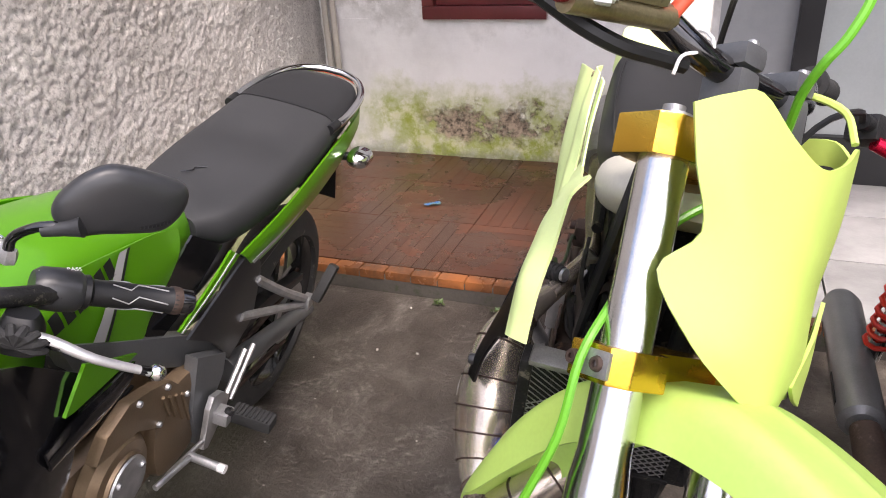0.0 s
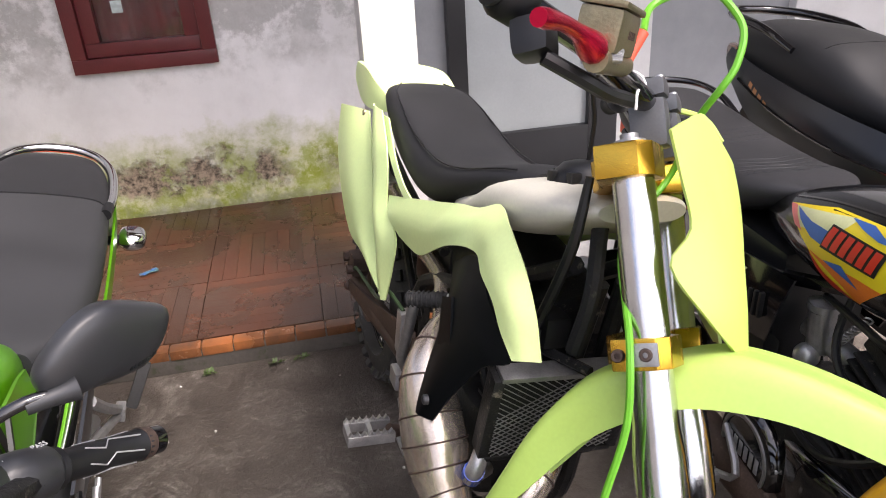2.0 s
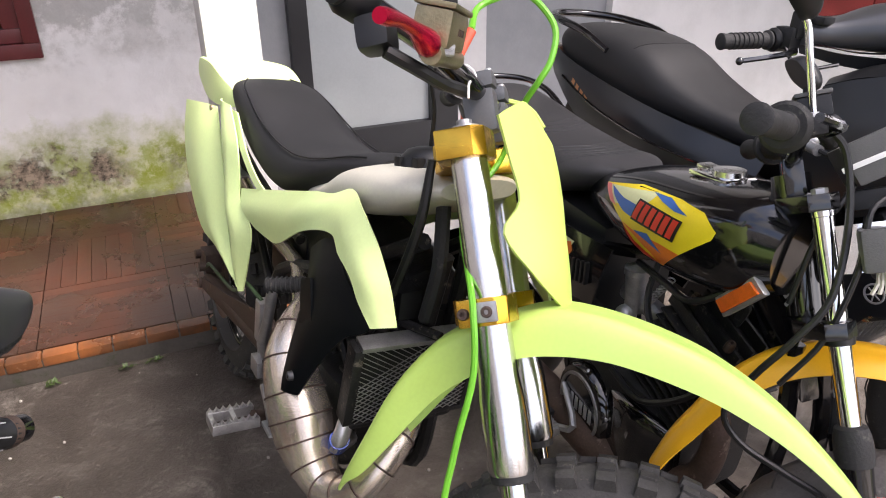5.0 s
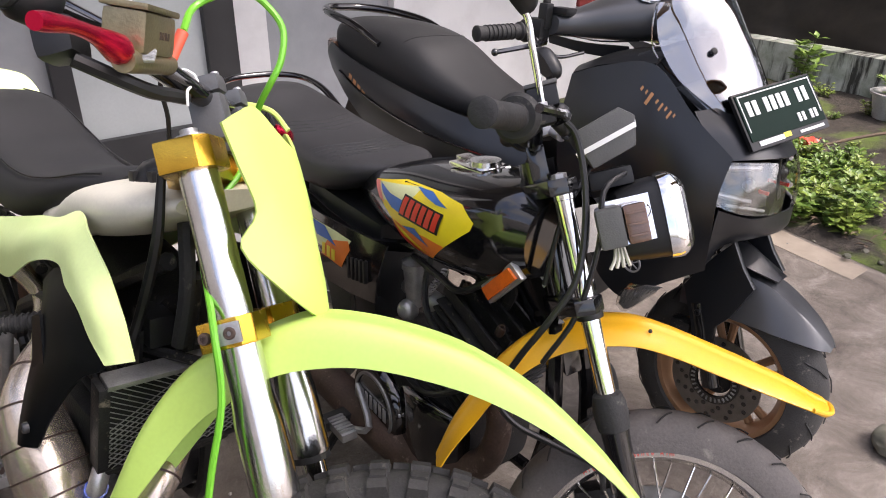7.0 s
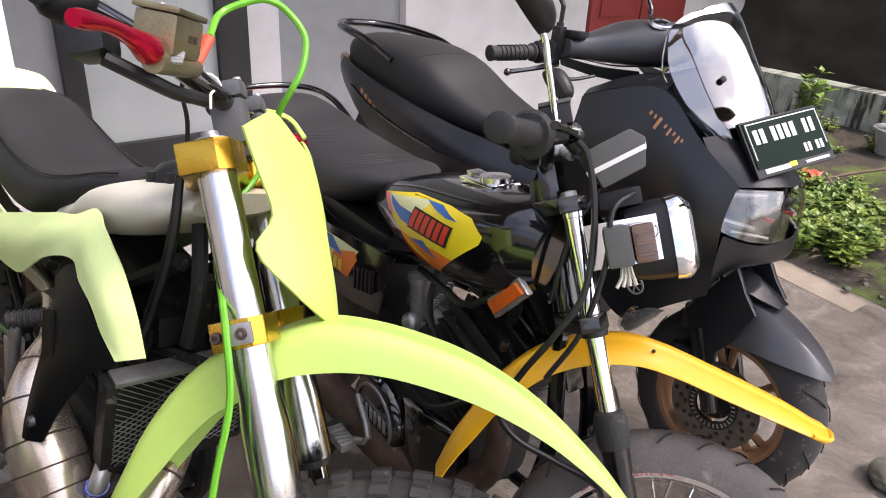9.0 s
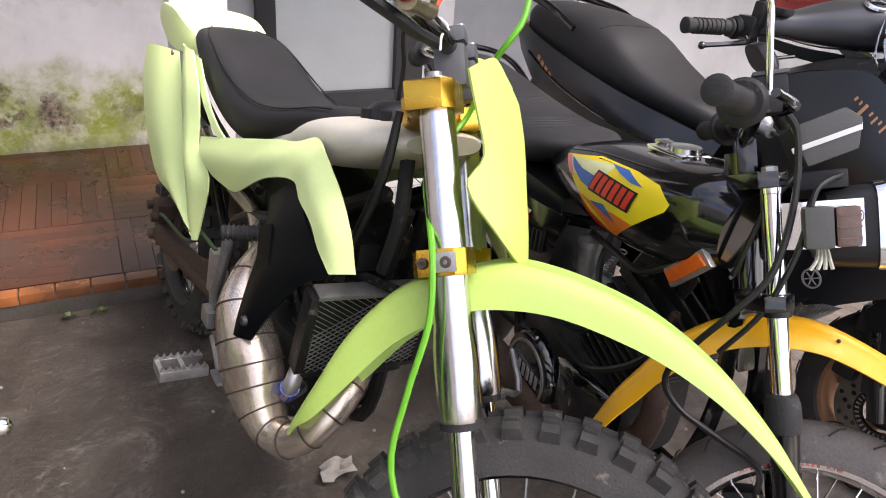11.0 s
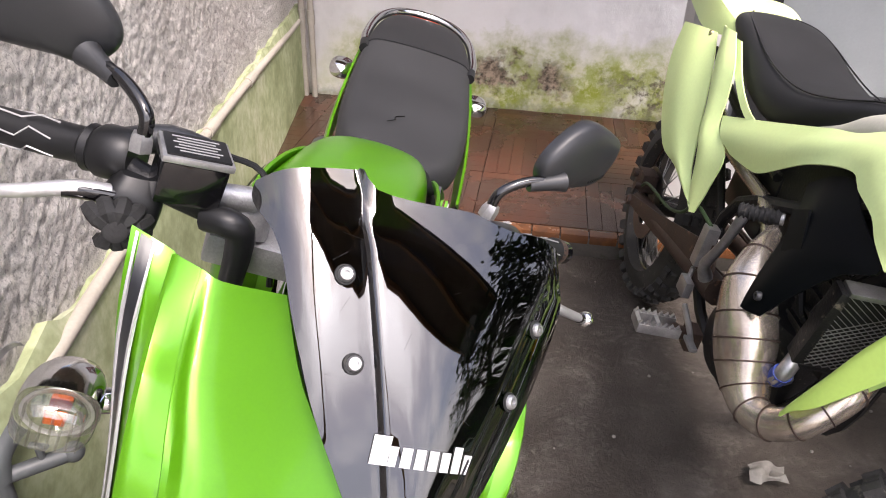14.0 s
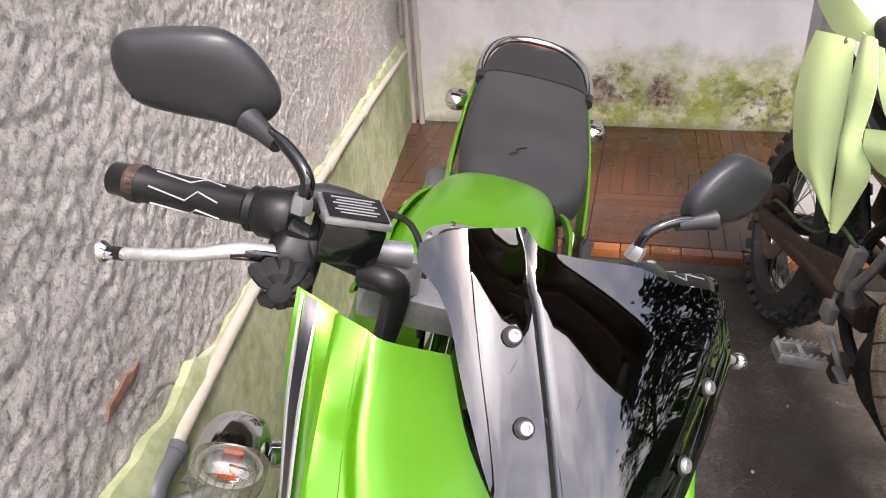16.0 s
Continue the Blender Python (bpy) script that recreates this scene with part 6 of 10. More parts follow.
    part("throttle_cable", tube([SM @ V(p) for p in ((-0.010, -0.250, 0.262), (0.020, -0.220, 0.240), (0.034, -0.180, 0.232), (0.040, -0.135, 0.236), (0.044, -0.105, 0.238))], 0.0085, 8, 4), black_plastic, bar, "taped black wiring")
    cp = part("clutch_perch", joined(box((0.040, 0.040, 0.032), (0.052, 0.235, 0.268), 0.006, SM), rod(SM @ V((0.06, 0.20, 0.27)), SM @ V((0.06, 0.255, 0.27)), 0.010, 10)), dirty_black, bar)
    part("clutch_lever", tube([SM @ V(p) for p in ((0.066, 0.225, 0.250), (0.078, 0.250, 0.244), (0.076, 0.290, 0.242), (0.062, 0.330, 0.244), (0.048, 0.365, 0.248))], [0.009, 0.010, 0.007, 0.006, 0.006], 10, 4), red_anod, cp, "red anodised lever")
    part("clutch_cable", tube([SM @ V(p) for p in ((0.06, 0.20, 0.27), (0.08, 0.15, 0.265), (0.07, 0.09, 0.23), (0.02, 0.05, 0.13))], 0.004, 6, 4), black_plastic, cp)
    # green brake hose: up in a loop, down the leg
    part("brake_hose", tube([q @ V((0.020, 0.078, 0.014))] + [SM @ V(p) for p in ((0.070, -0.074, 0.355), (0.100, -0.060, 0.369), (0.130, -0.052, 0.370), (0.150, -0.034, 0.357), (0.166, -0.027, 0.320), (0.155, -0.031, 0.278), (0.135, -0.030, 0.253), (0.108, -0.010, 0.232), (0.080, 0.020, 0.200), (0.050, 0.035, 0.160), (0.010, -0.020, 0.105), (0.006, -0.066, 0.060), (0.016, -0.106, 0.005), (0.024, -0.141, -0.050), (0.012, -0.138, -0.130), (-0.025, -0.135, -0.220), (-0.055, -0.130, -0.320), (-0.03, -0.10, -0.45), (0.03, -0.06, -0.56))], 0.0046, 8, 5), green_cable, t, "bright green brake hose")
    # number plate mask
    half = (((0.088, 0.135, 0.191), (0.104, 0.110, 0.205), (0.118, 0.084, 0.212), (0.130, 0.045, 0.182), (0.135, 0, 0.165)),
            ((0.092, 0.120, 0.140), (0.112, 0.090, 0.142), (0.124, 0.060, 0.143), (0.134, 0.030, 0.130), (0.138, 0, 0.125)),
            ((0.094, 0.097, 0.084), (0.116, 0.070, 0.086), (0.128, 0.045, 0.087), (0.136, 0.022, 0.085), (0.138, 0, 0.084)),
            ((0.072, 0.119, 0.043), (0.100, 0.085, 0.045), (0.120, 0.055, 0.047), (0.132, 0.025, 0.045), (0.136, 0, 0.044)),
            ((0.100, 0.086, -0.018), (0.116, 0.062, -0.016), (0.126, 0.040, -0.015), (0.132, 0.020, -0.014), (0.134, 0, -0.014)),
            ((0.119, 0.031, -0.060), (0.122, 0.023, -0.061), (0.126, 0.015, -0.062), (0.129, 0.008, -0.062), (0.130, 0, -0.062)))
    mask = [[(f, -l, u) for f, l, u in r] + [(f, l, u) for f, l, u in reversed(r[:-1])] for r in half]
    mask = [[(f - 0.012 * max(0.0, l) / 0.1, l * (1.30 if l > 0 else 1.0), u) for f, l, u in r] for r in mask]
    part("number_mask", sheet([[SM @ V(p) for p in r] for r in mask], 4, 4, 0.004), plate_plastic, t, "acid-yellow front number mask")
    part("mask_facet", sheet([[SM @ V(p) for p in r] for r in (((0.100, 0.118, 0.050), (0.112, 0.088, 0.010), (0.122, 0.045, -0.040)), ((0.088, 0.134, 0.030), (0.100, 0.112, -0.020), (0.112, 0.072, -0.054)), ((0.080, 0.140, -0.002), (0.086, 0.134, -0.034), (0.098, 0.108, -0.062)))], 4, 4, 0.004), plate_plastic, t, "folded lower corner of the mask")
    part("mask_strap", tube([SM @ V(p) for p in ((0.118, 0.084, 0.210), (0.10, 0.088, 0.245), (0.065, 0.075, 0.262), (0.03, 0.06, 0.262))], 0.004, 6, 4), plate_plastic, t)
    part("mask_ear", sheet([[SM @ V(p) for p in r] for r in (((0.10, 0.125, 0.20), (0.075, 0.125, 0.225), (0.04, 0.11, 0.225)), ((0.09, 0.135, 0.185), (0.07, 0.137, 0.20), (0.04, 0.125, 0.20)))], 4, 2, 0.004), plate_plastic, t)
    # front fender
    fen = []
    for f, u, hw, dr in ((-0.246, -0.286, 0.022, 0.006), (-0.228, -0.262, 0.034, 0.016), (-0.192, -0.217, 0.050, 0.044), (-0.134, -0.145, 0.060, 0.072), (-0.069, -0.091, 0.062, 0.076), (-0.017, -0.071, 0.064, 0.070), (0.05, -0.060, 0.066, 0.062), (0.112, -0.058, 0.066, 0.066), (0.178, -0.078, 0.066, 0.062), (0.249, -0.114, 0.064, 0.060), (0.312, -0.158, 0.060, 0.056), (0.379, -0.228, 0.052, 0.046), (0.437, -0.317, 0.040, 0.030), (0.468, -0.382, 0.028, 0.018), (0.485, -0.42, 0.014, 0.008)):
        row = []
        for k in (-1, -0.97, -0.84, -0.5, -0.16, 0, 0.16, 0.5, 0.84, 0.97, 1):
            a = abs(k)
            ridge = 0.004 * max(0, 1 - a / 0.2) * (1 if f > 0.05 else 0.3)
            drop = dr * (0.16 * a ** 2 if a < 0.9 else 0.45 if a < 0.99 else 1.0)
            row.append(SM @ V((f, hw * (k if a < 0.9 else math.copysign(0.96 if a < 0.99 else 1.0, k)), u - drop + ridge)))
        fen.append(row)
    part("front_fender", sheet(fen, 2, 4, 0.0035), lime_plastic, t, "faded lime front fender, long and arched", 50)
    # seat
    part("seat", loft([ring_x(0.105, 0, 0.942, 0.035, 0.010, 2.4), ring_x(0.03, 0, 0.916, 0.078, 0.028, 2.6), ring_x(-0.06, 0, 0.882, 0.098, 0.036, 2.7), ring_x(-0.16, 0, 0.848, 0.112, 0.050, 2.8), ring_x(-0.25, 0, 0.838, 0.119, 0.058, 2.8), ring_x(-0.36, 0, 0.853, 0.121, 0.060, 2.8), ring_x(-0.46, 0, 0.882, 0.119, 0.056, 2.8), ring_x(-0.55, 0, 0.911, 0.112, 0.042, 2.8), ring_x(-0.63, 0, 0.926, 0.094, 0.027, 2.6), ring_x(-0.68, 0, 0.926, 0.055, 0.014, 2.4)], 3, 4), seat_vinyl, t, "black vinyl saddle with stitched seams")
    for s in (-1, 1):
        part("seat_seam", tube([(0.07, 0.05 * s, 0.947), (0.03, 0.068 * s, 0.938), (-0.06, 0.086 * s, 0.909), (-0.16, 0.096 * s, 0.889), (-0.27, 0.100 * s, 0.889), (-0.38, 0.101 * s, 0.906), (-0.48, 0.096 * s, 0.930), (-0.57, 0.084 * s, 0.947), (-0.64, 0.055 * s, 0.951)], 0.0018, 6, 4), black_plastic, t)
    # tank and cap
    tk = part("fuel_tank", loft([ring_x(-0.10, 0, 0.820, 0.090, 0.028, 3.2), ring_x(0.0, 0, 0.852, 0.106, 0.036, 3.2), ring_x(0.08, 0, 0.893, 0.114, 0.042, 3.0), ring_x(0.16, 0, 0.917, 0.118, 0.046, 2.9), ring_x(0.24, 0, 0.940, 0.114, 0.040, 2.8), ring_x(0.31, 0, 0.964, 0.098, 0.026, 2.6), ring_x(0.355, 0, 0.978, 0.066, 0.016, 2.4)], 3, 4), cream_tank, t, "yellowed cream plastic fuel tank")
    part("filler_cap", lathe([(0.001, -0.012), (0.052, -0.012), (0.054, 0.002), (0.046, 0.020), (0.036, 0.030), (0.020, 0.034), (0.001, 0.035)], 24, False, pose(0.205, 0, 0.968, 0, -12, 0)), black_plastic, tk, "black ribbed filler cap")
    for k in range(7):
        a = 2 * math.pi * k / 7
        part("cap_rib", box((0.020, 0.017, 0.030), (0.048 * math.cos(a), 0.048 * math.sin(a), 0.004), 0.005, pose(0.205, 0, 0.968, 0, -12, 0)), black_plastic, tk)
    part("breather_hose", tube([(0.20, 0, 1.0), (0.198, 0.0, 1.06), (0.20, -0.012, 1.11), (0.235, -0.016, 1.16), (0.28, -0.02, 1.19)], 0.0036, 8, 4), black_plastic, t)
    part("tank_bracket", joined(box((0.10, 0.03, 0.03), (0.245, 0.085, 1.0), 0.006), rod((0.19, 0.085, 1.0), (0.30, 0.06, 1.0), 0.010, 10)), black_plastic, t, "black plastic clamp behind the cap")
    # plastics on both sides
    for s in (-1, 1):
        def P(rows, nu=4, nv=3, th=0.004):
            f = 0.66 if s > 0 else 1.0
            return sheet([[(x, y * s * f, z) for x, y, z in r] for r in rows], nu, nv, th)
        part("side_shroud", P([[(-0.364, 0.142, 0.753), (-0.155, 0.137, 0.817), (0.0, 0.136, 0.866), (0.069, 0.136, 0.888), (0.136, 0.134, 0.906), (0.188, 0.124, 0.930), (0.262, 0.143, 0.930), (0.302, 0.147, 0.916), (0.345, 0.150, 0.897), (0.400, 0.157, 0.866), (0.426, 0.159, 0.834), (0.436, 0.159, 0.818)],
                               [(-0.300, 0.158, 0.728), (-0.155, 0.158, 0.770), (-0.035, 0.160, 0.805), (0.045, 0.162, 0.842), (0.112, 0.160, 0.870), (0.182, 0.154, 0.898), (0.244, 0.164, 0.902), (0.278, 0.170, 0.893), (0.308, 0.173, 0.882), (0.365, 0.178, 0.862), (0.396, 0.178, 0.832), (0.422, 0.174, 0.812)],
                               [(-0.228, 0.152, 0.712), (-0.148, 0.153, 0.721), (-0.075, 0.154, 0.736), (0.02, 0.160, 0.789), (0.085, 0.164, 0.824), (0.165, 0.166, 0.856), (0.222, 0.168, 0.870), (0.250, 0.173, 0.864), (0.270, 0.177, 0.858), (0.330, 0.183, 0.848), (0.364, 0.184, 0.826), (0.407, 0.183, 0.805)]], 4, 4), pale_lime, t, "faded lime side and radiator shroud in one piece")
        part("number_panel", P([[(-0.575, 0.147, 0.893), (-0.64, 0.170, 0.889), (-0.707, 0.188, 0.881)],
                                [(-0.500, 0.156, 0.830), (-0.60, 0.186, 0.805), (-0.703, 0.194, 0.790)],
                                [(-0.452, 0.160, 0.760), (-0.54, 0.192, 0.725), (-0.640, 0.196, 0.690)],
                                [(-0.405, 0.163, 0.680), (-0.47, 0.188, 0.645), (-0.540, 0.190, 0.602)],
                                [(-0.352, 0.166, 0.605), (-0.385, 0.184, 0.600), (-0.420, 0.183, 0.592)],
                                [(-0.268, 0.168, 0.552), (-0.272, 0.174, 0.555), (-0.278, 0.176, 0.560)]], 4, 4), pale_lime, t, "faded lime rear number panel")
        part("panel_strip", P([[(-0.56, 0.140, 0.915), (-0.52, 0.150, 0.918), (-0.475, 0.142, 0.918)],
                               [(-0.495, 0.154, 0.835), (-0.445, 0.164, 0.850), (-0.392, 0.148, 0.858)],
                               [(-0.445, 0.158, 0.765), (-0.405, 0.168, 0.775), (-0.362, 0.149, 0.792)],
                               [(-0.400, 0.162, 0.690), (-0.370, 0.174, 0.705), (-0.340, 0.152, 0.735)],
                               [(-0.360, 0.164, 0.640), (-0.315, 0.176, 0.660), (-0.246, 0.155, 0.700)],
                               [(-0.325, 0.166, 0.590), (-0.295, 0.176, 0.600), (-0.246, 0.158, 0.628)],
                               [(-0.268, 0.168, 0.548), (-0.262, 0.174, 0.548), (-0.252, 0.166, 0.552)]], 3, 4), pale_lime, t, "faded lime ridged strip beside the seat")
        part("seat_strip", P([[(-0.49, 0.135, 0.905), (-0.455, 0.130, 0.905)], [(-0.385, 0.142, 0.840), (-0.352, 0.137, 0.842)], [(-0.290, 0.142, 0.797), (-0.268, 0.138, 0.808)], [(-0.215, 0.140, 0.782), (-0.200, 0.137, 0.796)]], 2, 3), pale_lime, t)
        part("panel_bolt", bolt_bm((-0.590, 0.156 * (s if s < 0 else 0.66), 0.886), (0, s, 0.1), 0.008), olive_gold, t)
        part("air_scoop", P([[(0.095, 0.150, 0.795), (0.145, 0.152, 0.830), (0.190, 0.154, 0.850), (0.235, 0.160, 0.858)],
                             [(0.150, 0.176, 0.750), (0.195, 0.184, 0.785), (0.245, 0.182, 0.812), (0.300, 0.176, 0.836)],
                             [(0.176, 0.196, 0.715), (0.245, 0.200, 0.755), (0.320, 0.194, 0.785), (0.398, 0.181, 0.802)],
                             [(0.196, 0.216, 0.672), (0.245, 0.217, 0.704), (0.300, 0.208, 0.735), (0.352, 0.196, 0.762)],
                             [(0.217, 0.233, 0.632), (0.246, 0.232, 0.652), (0.276, 0.224, 0.672), (0.306, 0.216, 0.690)],
                             [(0.228, 0.240, 0.609), (0.240, 0.238, 0.612), (0.254, 0.232, 0.616), (0.268, 0.226, 0.621)]], 5, 5), scoop_black, t, "black plastic air scoop")
        part("scoop_rib", P([[(0.150, 0.186, 0.765), (0.200, 0.190, 0.790)], [(0.205, 0.206, 0.712), (0.255, 0.206, 0.742)]], 3, 2), scoop_black, t)
        part("scoop_bolt", bolt_bm((0.253, 0.237 * (s if s < 0 else 0.66), 0.649), (0, s, 0), 0.008), grey_plastic, t)
        part("frame_tube", tube([(0.30, 0.05 * s, 0.88), (0.05, 0.085 * s, 0.73), (-0.20, 0.10 * s, 0.62), (-0.25, 0.10 * s, 0.45), (-0.18, 0.09 * s, 0.34), (0.08, 0.08 * s, 0.30), (0.20, 0.06 * s, 0.38), (0.27, 0.03 * s, 0.60), (0.32, 0.02 * s, 0.86)], 0.014, 8, 3), dirty_black, t)
        part("subframe", tube([(-0.12, 0.09 * s, 0.72), (-0.45, 0.085 * s, 0.76), (-0.75, 0.07 * s, 0.82)], 0.011, 8, 3), dirty_black, t)
        part("subframe_strut", rod((-0.22, 0.10 * s, 0.52), (-0.60, 0.08 * s, 0.78), 0.010, 8), dirty_black, t)
        # foot pegs
        pg = part("foot_peg", moved(joined(box((0.012, 0.095, 0.022), (-0.078, 0.225 * s, 0.352), 0.002), box((0.012, 0.095, 0.022), (-0.032, 0.225 * s, 0.352), 0.002), box((0.05, 0.010, 0.022), (-0.055, 0.268 * s, 0.352), 0.002), box((0.05, 0.010, 0.022), (-0.055, 0.225 * s, 0.352), 0.002)), pose(0.012, 0.016 * s, 0.018)), alloy, t, "serrated alloy foot peg")
        for i in range(7):
            for x in (-0.078, -0.032):
                part("peg_tooth", prism([(-0.006, 0), (0.006, 0), (0.0, 0.010)], 0.008, pose(x + 0.012, (0.201 + 0.0135 * i) * s, 0.380, 90, 0, 90)), alloy, pg)
        part("peg_hinge", joined(rod((-0.055, 0.13 * s, 0.348), (-0.055, 0.19 * s, 0.352), 0.014), box((0.05, 0.03, 0.05), (-0.055, 0.15 * s, 0.345), 0.006), rod((-0.05, 0.18 * s, 0.36), (-0.043, 0.20 * s, 0.37), 0.012)), rust_steel, pg)
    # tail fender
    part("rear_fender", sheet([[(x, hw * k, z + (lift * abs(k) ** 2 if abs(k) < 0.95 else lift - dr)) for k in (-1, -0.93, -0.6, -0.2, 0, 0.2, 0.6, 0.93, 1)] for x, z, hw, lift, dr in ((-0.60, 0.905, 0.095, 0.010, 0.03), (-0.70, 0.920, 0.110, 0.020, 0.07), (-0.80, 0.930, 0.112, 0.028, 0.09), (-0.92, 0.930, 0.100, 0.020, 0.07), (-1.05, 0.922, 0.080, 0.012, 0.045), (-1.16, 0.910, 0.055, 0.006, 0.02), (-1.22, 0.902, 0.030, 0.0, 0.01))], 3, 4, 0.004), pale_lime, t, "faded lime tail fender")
    # engine bay
    e = part("engine", joined(loft([ring_x(-0.14, 0, 0.42, 0.08, 0.08, 4), ring_x(0.0, 0, 0.42, 0.11, 0.12, 4), ring_x(0.11, 0, 0.43, 0.11, 0.11, 4), ring_x(0.19, 0, 0.46, 0.08, 0.08, 4)], 2, 3), box((0.17, 0.15, 0.18), (0.18, 0, 0.60), 0.015)), dirty_black, t, "grimy black engine")
    for k in range(4):
        part("engine_rib", box((0.19, 0.17, 0.008), (0.20, 0, 0.55 + 0.035 * k), 0.003), dirty_black, e)
    part("cylinder_head", loft([ring_z(0.20, 0, 0.69, 0.10, 0.09, 3), ring_z(0.20, 0, 0.73, 0.095, 0.085, 3), ring_z(0.20, 0, 0.745, 0.05, 0.05, 3)], 2, 2), dirty_black, e)
    part("clutch_cover", lathe([(0.001, 0), (0.085, 0), (0.085, 0.02), (0.07, 0.032), (0.001, 0.035)], 28, False, along((0.04, -0.112, 0.42), (0.04, -0.3, 0.42))), dirty_black, e)
    part("carburettor", joined(rod((0.0, -0.03, 0.70), (0.0, -0.03, 0.62), 0.026, 14), rod((-0.03, -0.02, 0.66), (0.08, -0.02, 0.66), 0.024, 14), ball((0.02, -0.085, 0.69), 0.020)), alloy, t, "dull alloy carburettor")
    part("air_box", box((0.22, 0.15, 0.16), (-0.24, 0, 0.64), 0.02), black_plastic, t)
    part("ignition_coil", box((0.06, 0.04, 0.05), (0.27, -0.06, 0.77), 0.008), black_plastic, t)
    part("tank_plate", sheet([[(0.05, -0.105, 0.78), (0.18, -0.108, 0.775), (0.30, -0.09, 0.78)], [(0.07, -0.105, 0.70), (0.18, -0.108, 0.70), (0.29, -0.09, 0.72)]], 3, 3, 0.006), black_plastic, t)
    random.seed(11)
    for k in range(9):
        a = V((random.uniform(0.02, 0.30), random.uniform(-0.11, -0.05), random.uniform(0.62, 0.78)))
        b = V((random.uniform(0.05, 0.36), random.uniform(-0.11, -0.02), random.uniform(0.55, 0.82)))
        part("hose", tube([a, (a + b) / 2 + V((random.uniform(-0.03, 0.03), -0.02, random.uniform(-0.04, 0.04))), b], random.choice((0.006, 0.008, 0.010)), 8, 4), (black_plastic, dirty_black, rubber)[k % 3], t)
    part("airbox", loft([ring_x(-0.26, 0, 0.70, 0.055, 0.10, 4), ring_x(-0.15, 0, 0.71, 0.068, 0.13, 4), ring_x(0.10, 0, 0.70, 0.066, 0.13, 4), ring_x(0.26, 0, 0.70, 0.055, 0.11, 4)], 2, 3), dirty_black, t, "grimy black airbox and cylinder")
    part("wiring_loom", tube([(0.335, -0.075, 1.02), (0.340, -0.085, 0.93), (0.315, -0.095, 0.83), (0.28, -0.10, 0.75), (0.24, -0.095, 0.70)], [0.006, 0.008, 0.008, 0.007, 0.005], 8, 4), black_plastic, t, "taped black wiring loom")
    part("coolant_hose", tube([(0.31, -0.03, 0.94), (0.335, -0.04, 0.85), (0.33, -0.05, 0.76)], 0.012, 8, 4), rubber, t)
    # radiator with mesh guard
    rm = pose(0.306, -0.048, 0.648, 0, 10, -3) @ Matrix.Diagonal((1, 1.18, 0.78, 1))
    rd = part("radiator", box((0.026, 0.168, 0.194), (0, 0, 0), 0.003, rm), dirty_black, t, "black radiator behind a wire guard")
    part("radiator_top", box((0.034, 0.178, 0.012), (0.004, 0, 0.102), 0.004, rm), alloy, rd, "scuffed alloy top edge")
    part("radiator_tank", box((0.034, 0.014, 0.20), (0.002, -0.091, 0), 0.004, rm), dirty_black, rd)
    part("radiator_tank", box((0.034, 0.014, 0.20), (0.002, 0.091, 0), 0.004, rm), dirty_black, rd)
    part("radiator_foot", box((0.034, 0.178, 0.012), (0.004, 0, -0.102), 0.004, rm), dirty_black, rd)
    for k in range(29):
        c0 = -0.084 - 0.096 + 0.0124 * k
        for sg in (-1, 1):
            y0, y1, z0, z1 = c0, c0 + 0.192, -0.096, 0.096
            if y0 < -0.084:
                z0 += -0.084 - y0
                y0 = -0.084
            if y1 > 0.084:
                z1 -= y1 - 0.084
                y1 = 0.084
            if y1 - y0 > 0.004:
                part("guard_wire", rod(rm @ V((0.017 + 0.001 * sg, y0 * sg, z0)), rm @ V((0.017 + 0.001 * sg, y1 * sg, z1)), 0.0009, 4), alloy, rd)
    part("radiator_hose", tube([rm @ V((0.0, -0.085, -0.10)), (0.302, -0.164, 0.545), (0.283, -0.160, 0.515), (0.25, -0.12, 0.50)], 0.014, 10, 3), alloy, t)
    part("hose_clip", tube([(0.300, -0.164, 0.542), (0.286, -0.161, 0.520)], 0.017, 12, 1), blue_clip, t, "blue hose clip")
    # exhaust expansion chamber
    chamber = [((0.063, -0.150, 0.671), 0.018), ((0.113, -0.185, 0.653), 0.028), ((0.155, -0.202, 0.616), 0.044), ((0.196, -0.204, 0.575), 0.051), ((0.221, -0.201, 0.542), 0.0535), ((0.245, -0.198, 0.512), 0.050), ((0.273, -0.193, 0.480), 0.041), ((0.308, -0.186, 0.461), 0.031), ((0.350, -0.175, 0.475), 0.0285), ((0.378, -0.156, 0.508), 0.027), ((0.382, -0.130, 0.542), 0.0265), ((0.368, -0.095, 0.575), 0.026), ((0.32, -0.05, 0.60), 0.026), ((0.26, -0.01, 0.60), 0.025)]
    ex = part("expansion_chamber", tube([p for p, r in chamber], [r for p, r in chamber], 24, 4), heat_steel, t, "heat-stained welded steel expansion chamber")
    for i in range(1, 12):
        p, r = V(chamber[i][0]), chamber[i][1]
        d = (V(chamber[i + 1][0]) - V(chamber[i - 1][0])).normalized()
        m = along(p, p + d)
        part("weld_seam", tube([m @ V(((r + 0.0008) * math.cos(a), (r + 0.0008) * math.sin(a), 0)) for a in [2 * math.pi * k / 20 for k in range(20)]], 0.0016, 5, 1, True), rust_steel, ex)
    part("stinger", tube([(0.068, -0.152, 0.670), (-0.03, -0.12, 0.665), (-0.14, -0.09, 0.665), (-0.30, -0.10, 0.68), (-0.55, -0.10, 0.72)], [0.018, 0.017, 0.016, 0.016, 0.03], 12, 3), heat_steel, t)
    part("silencer", rod((-0.50, -0.11, 0.71), (-0.80, -0.105, 0.76), 0.035, 16), alloy, t)
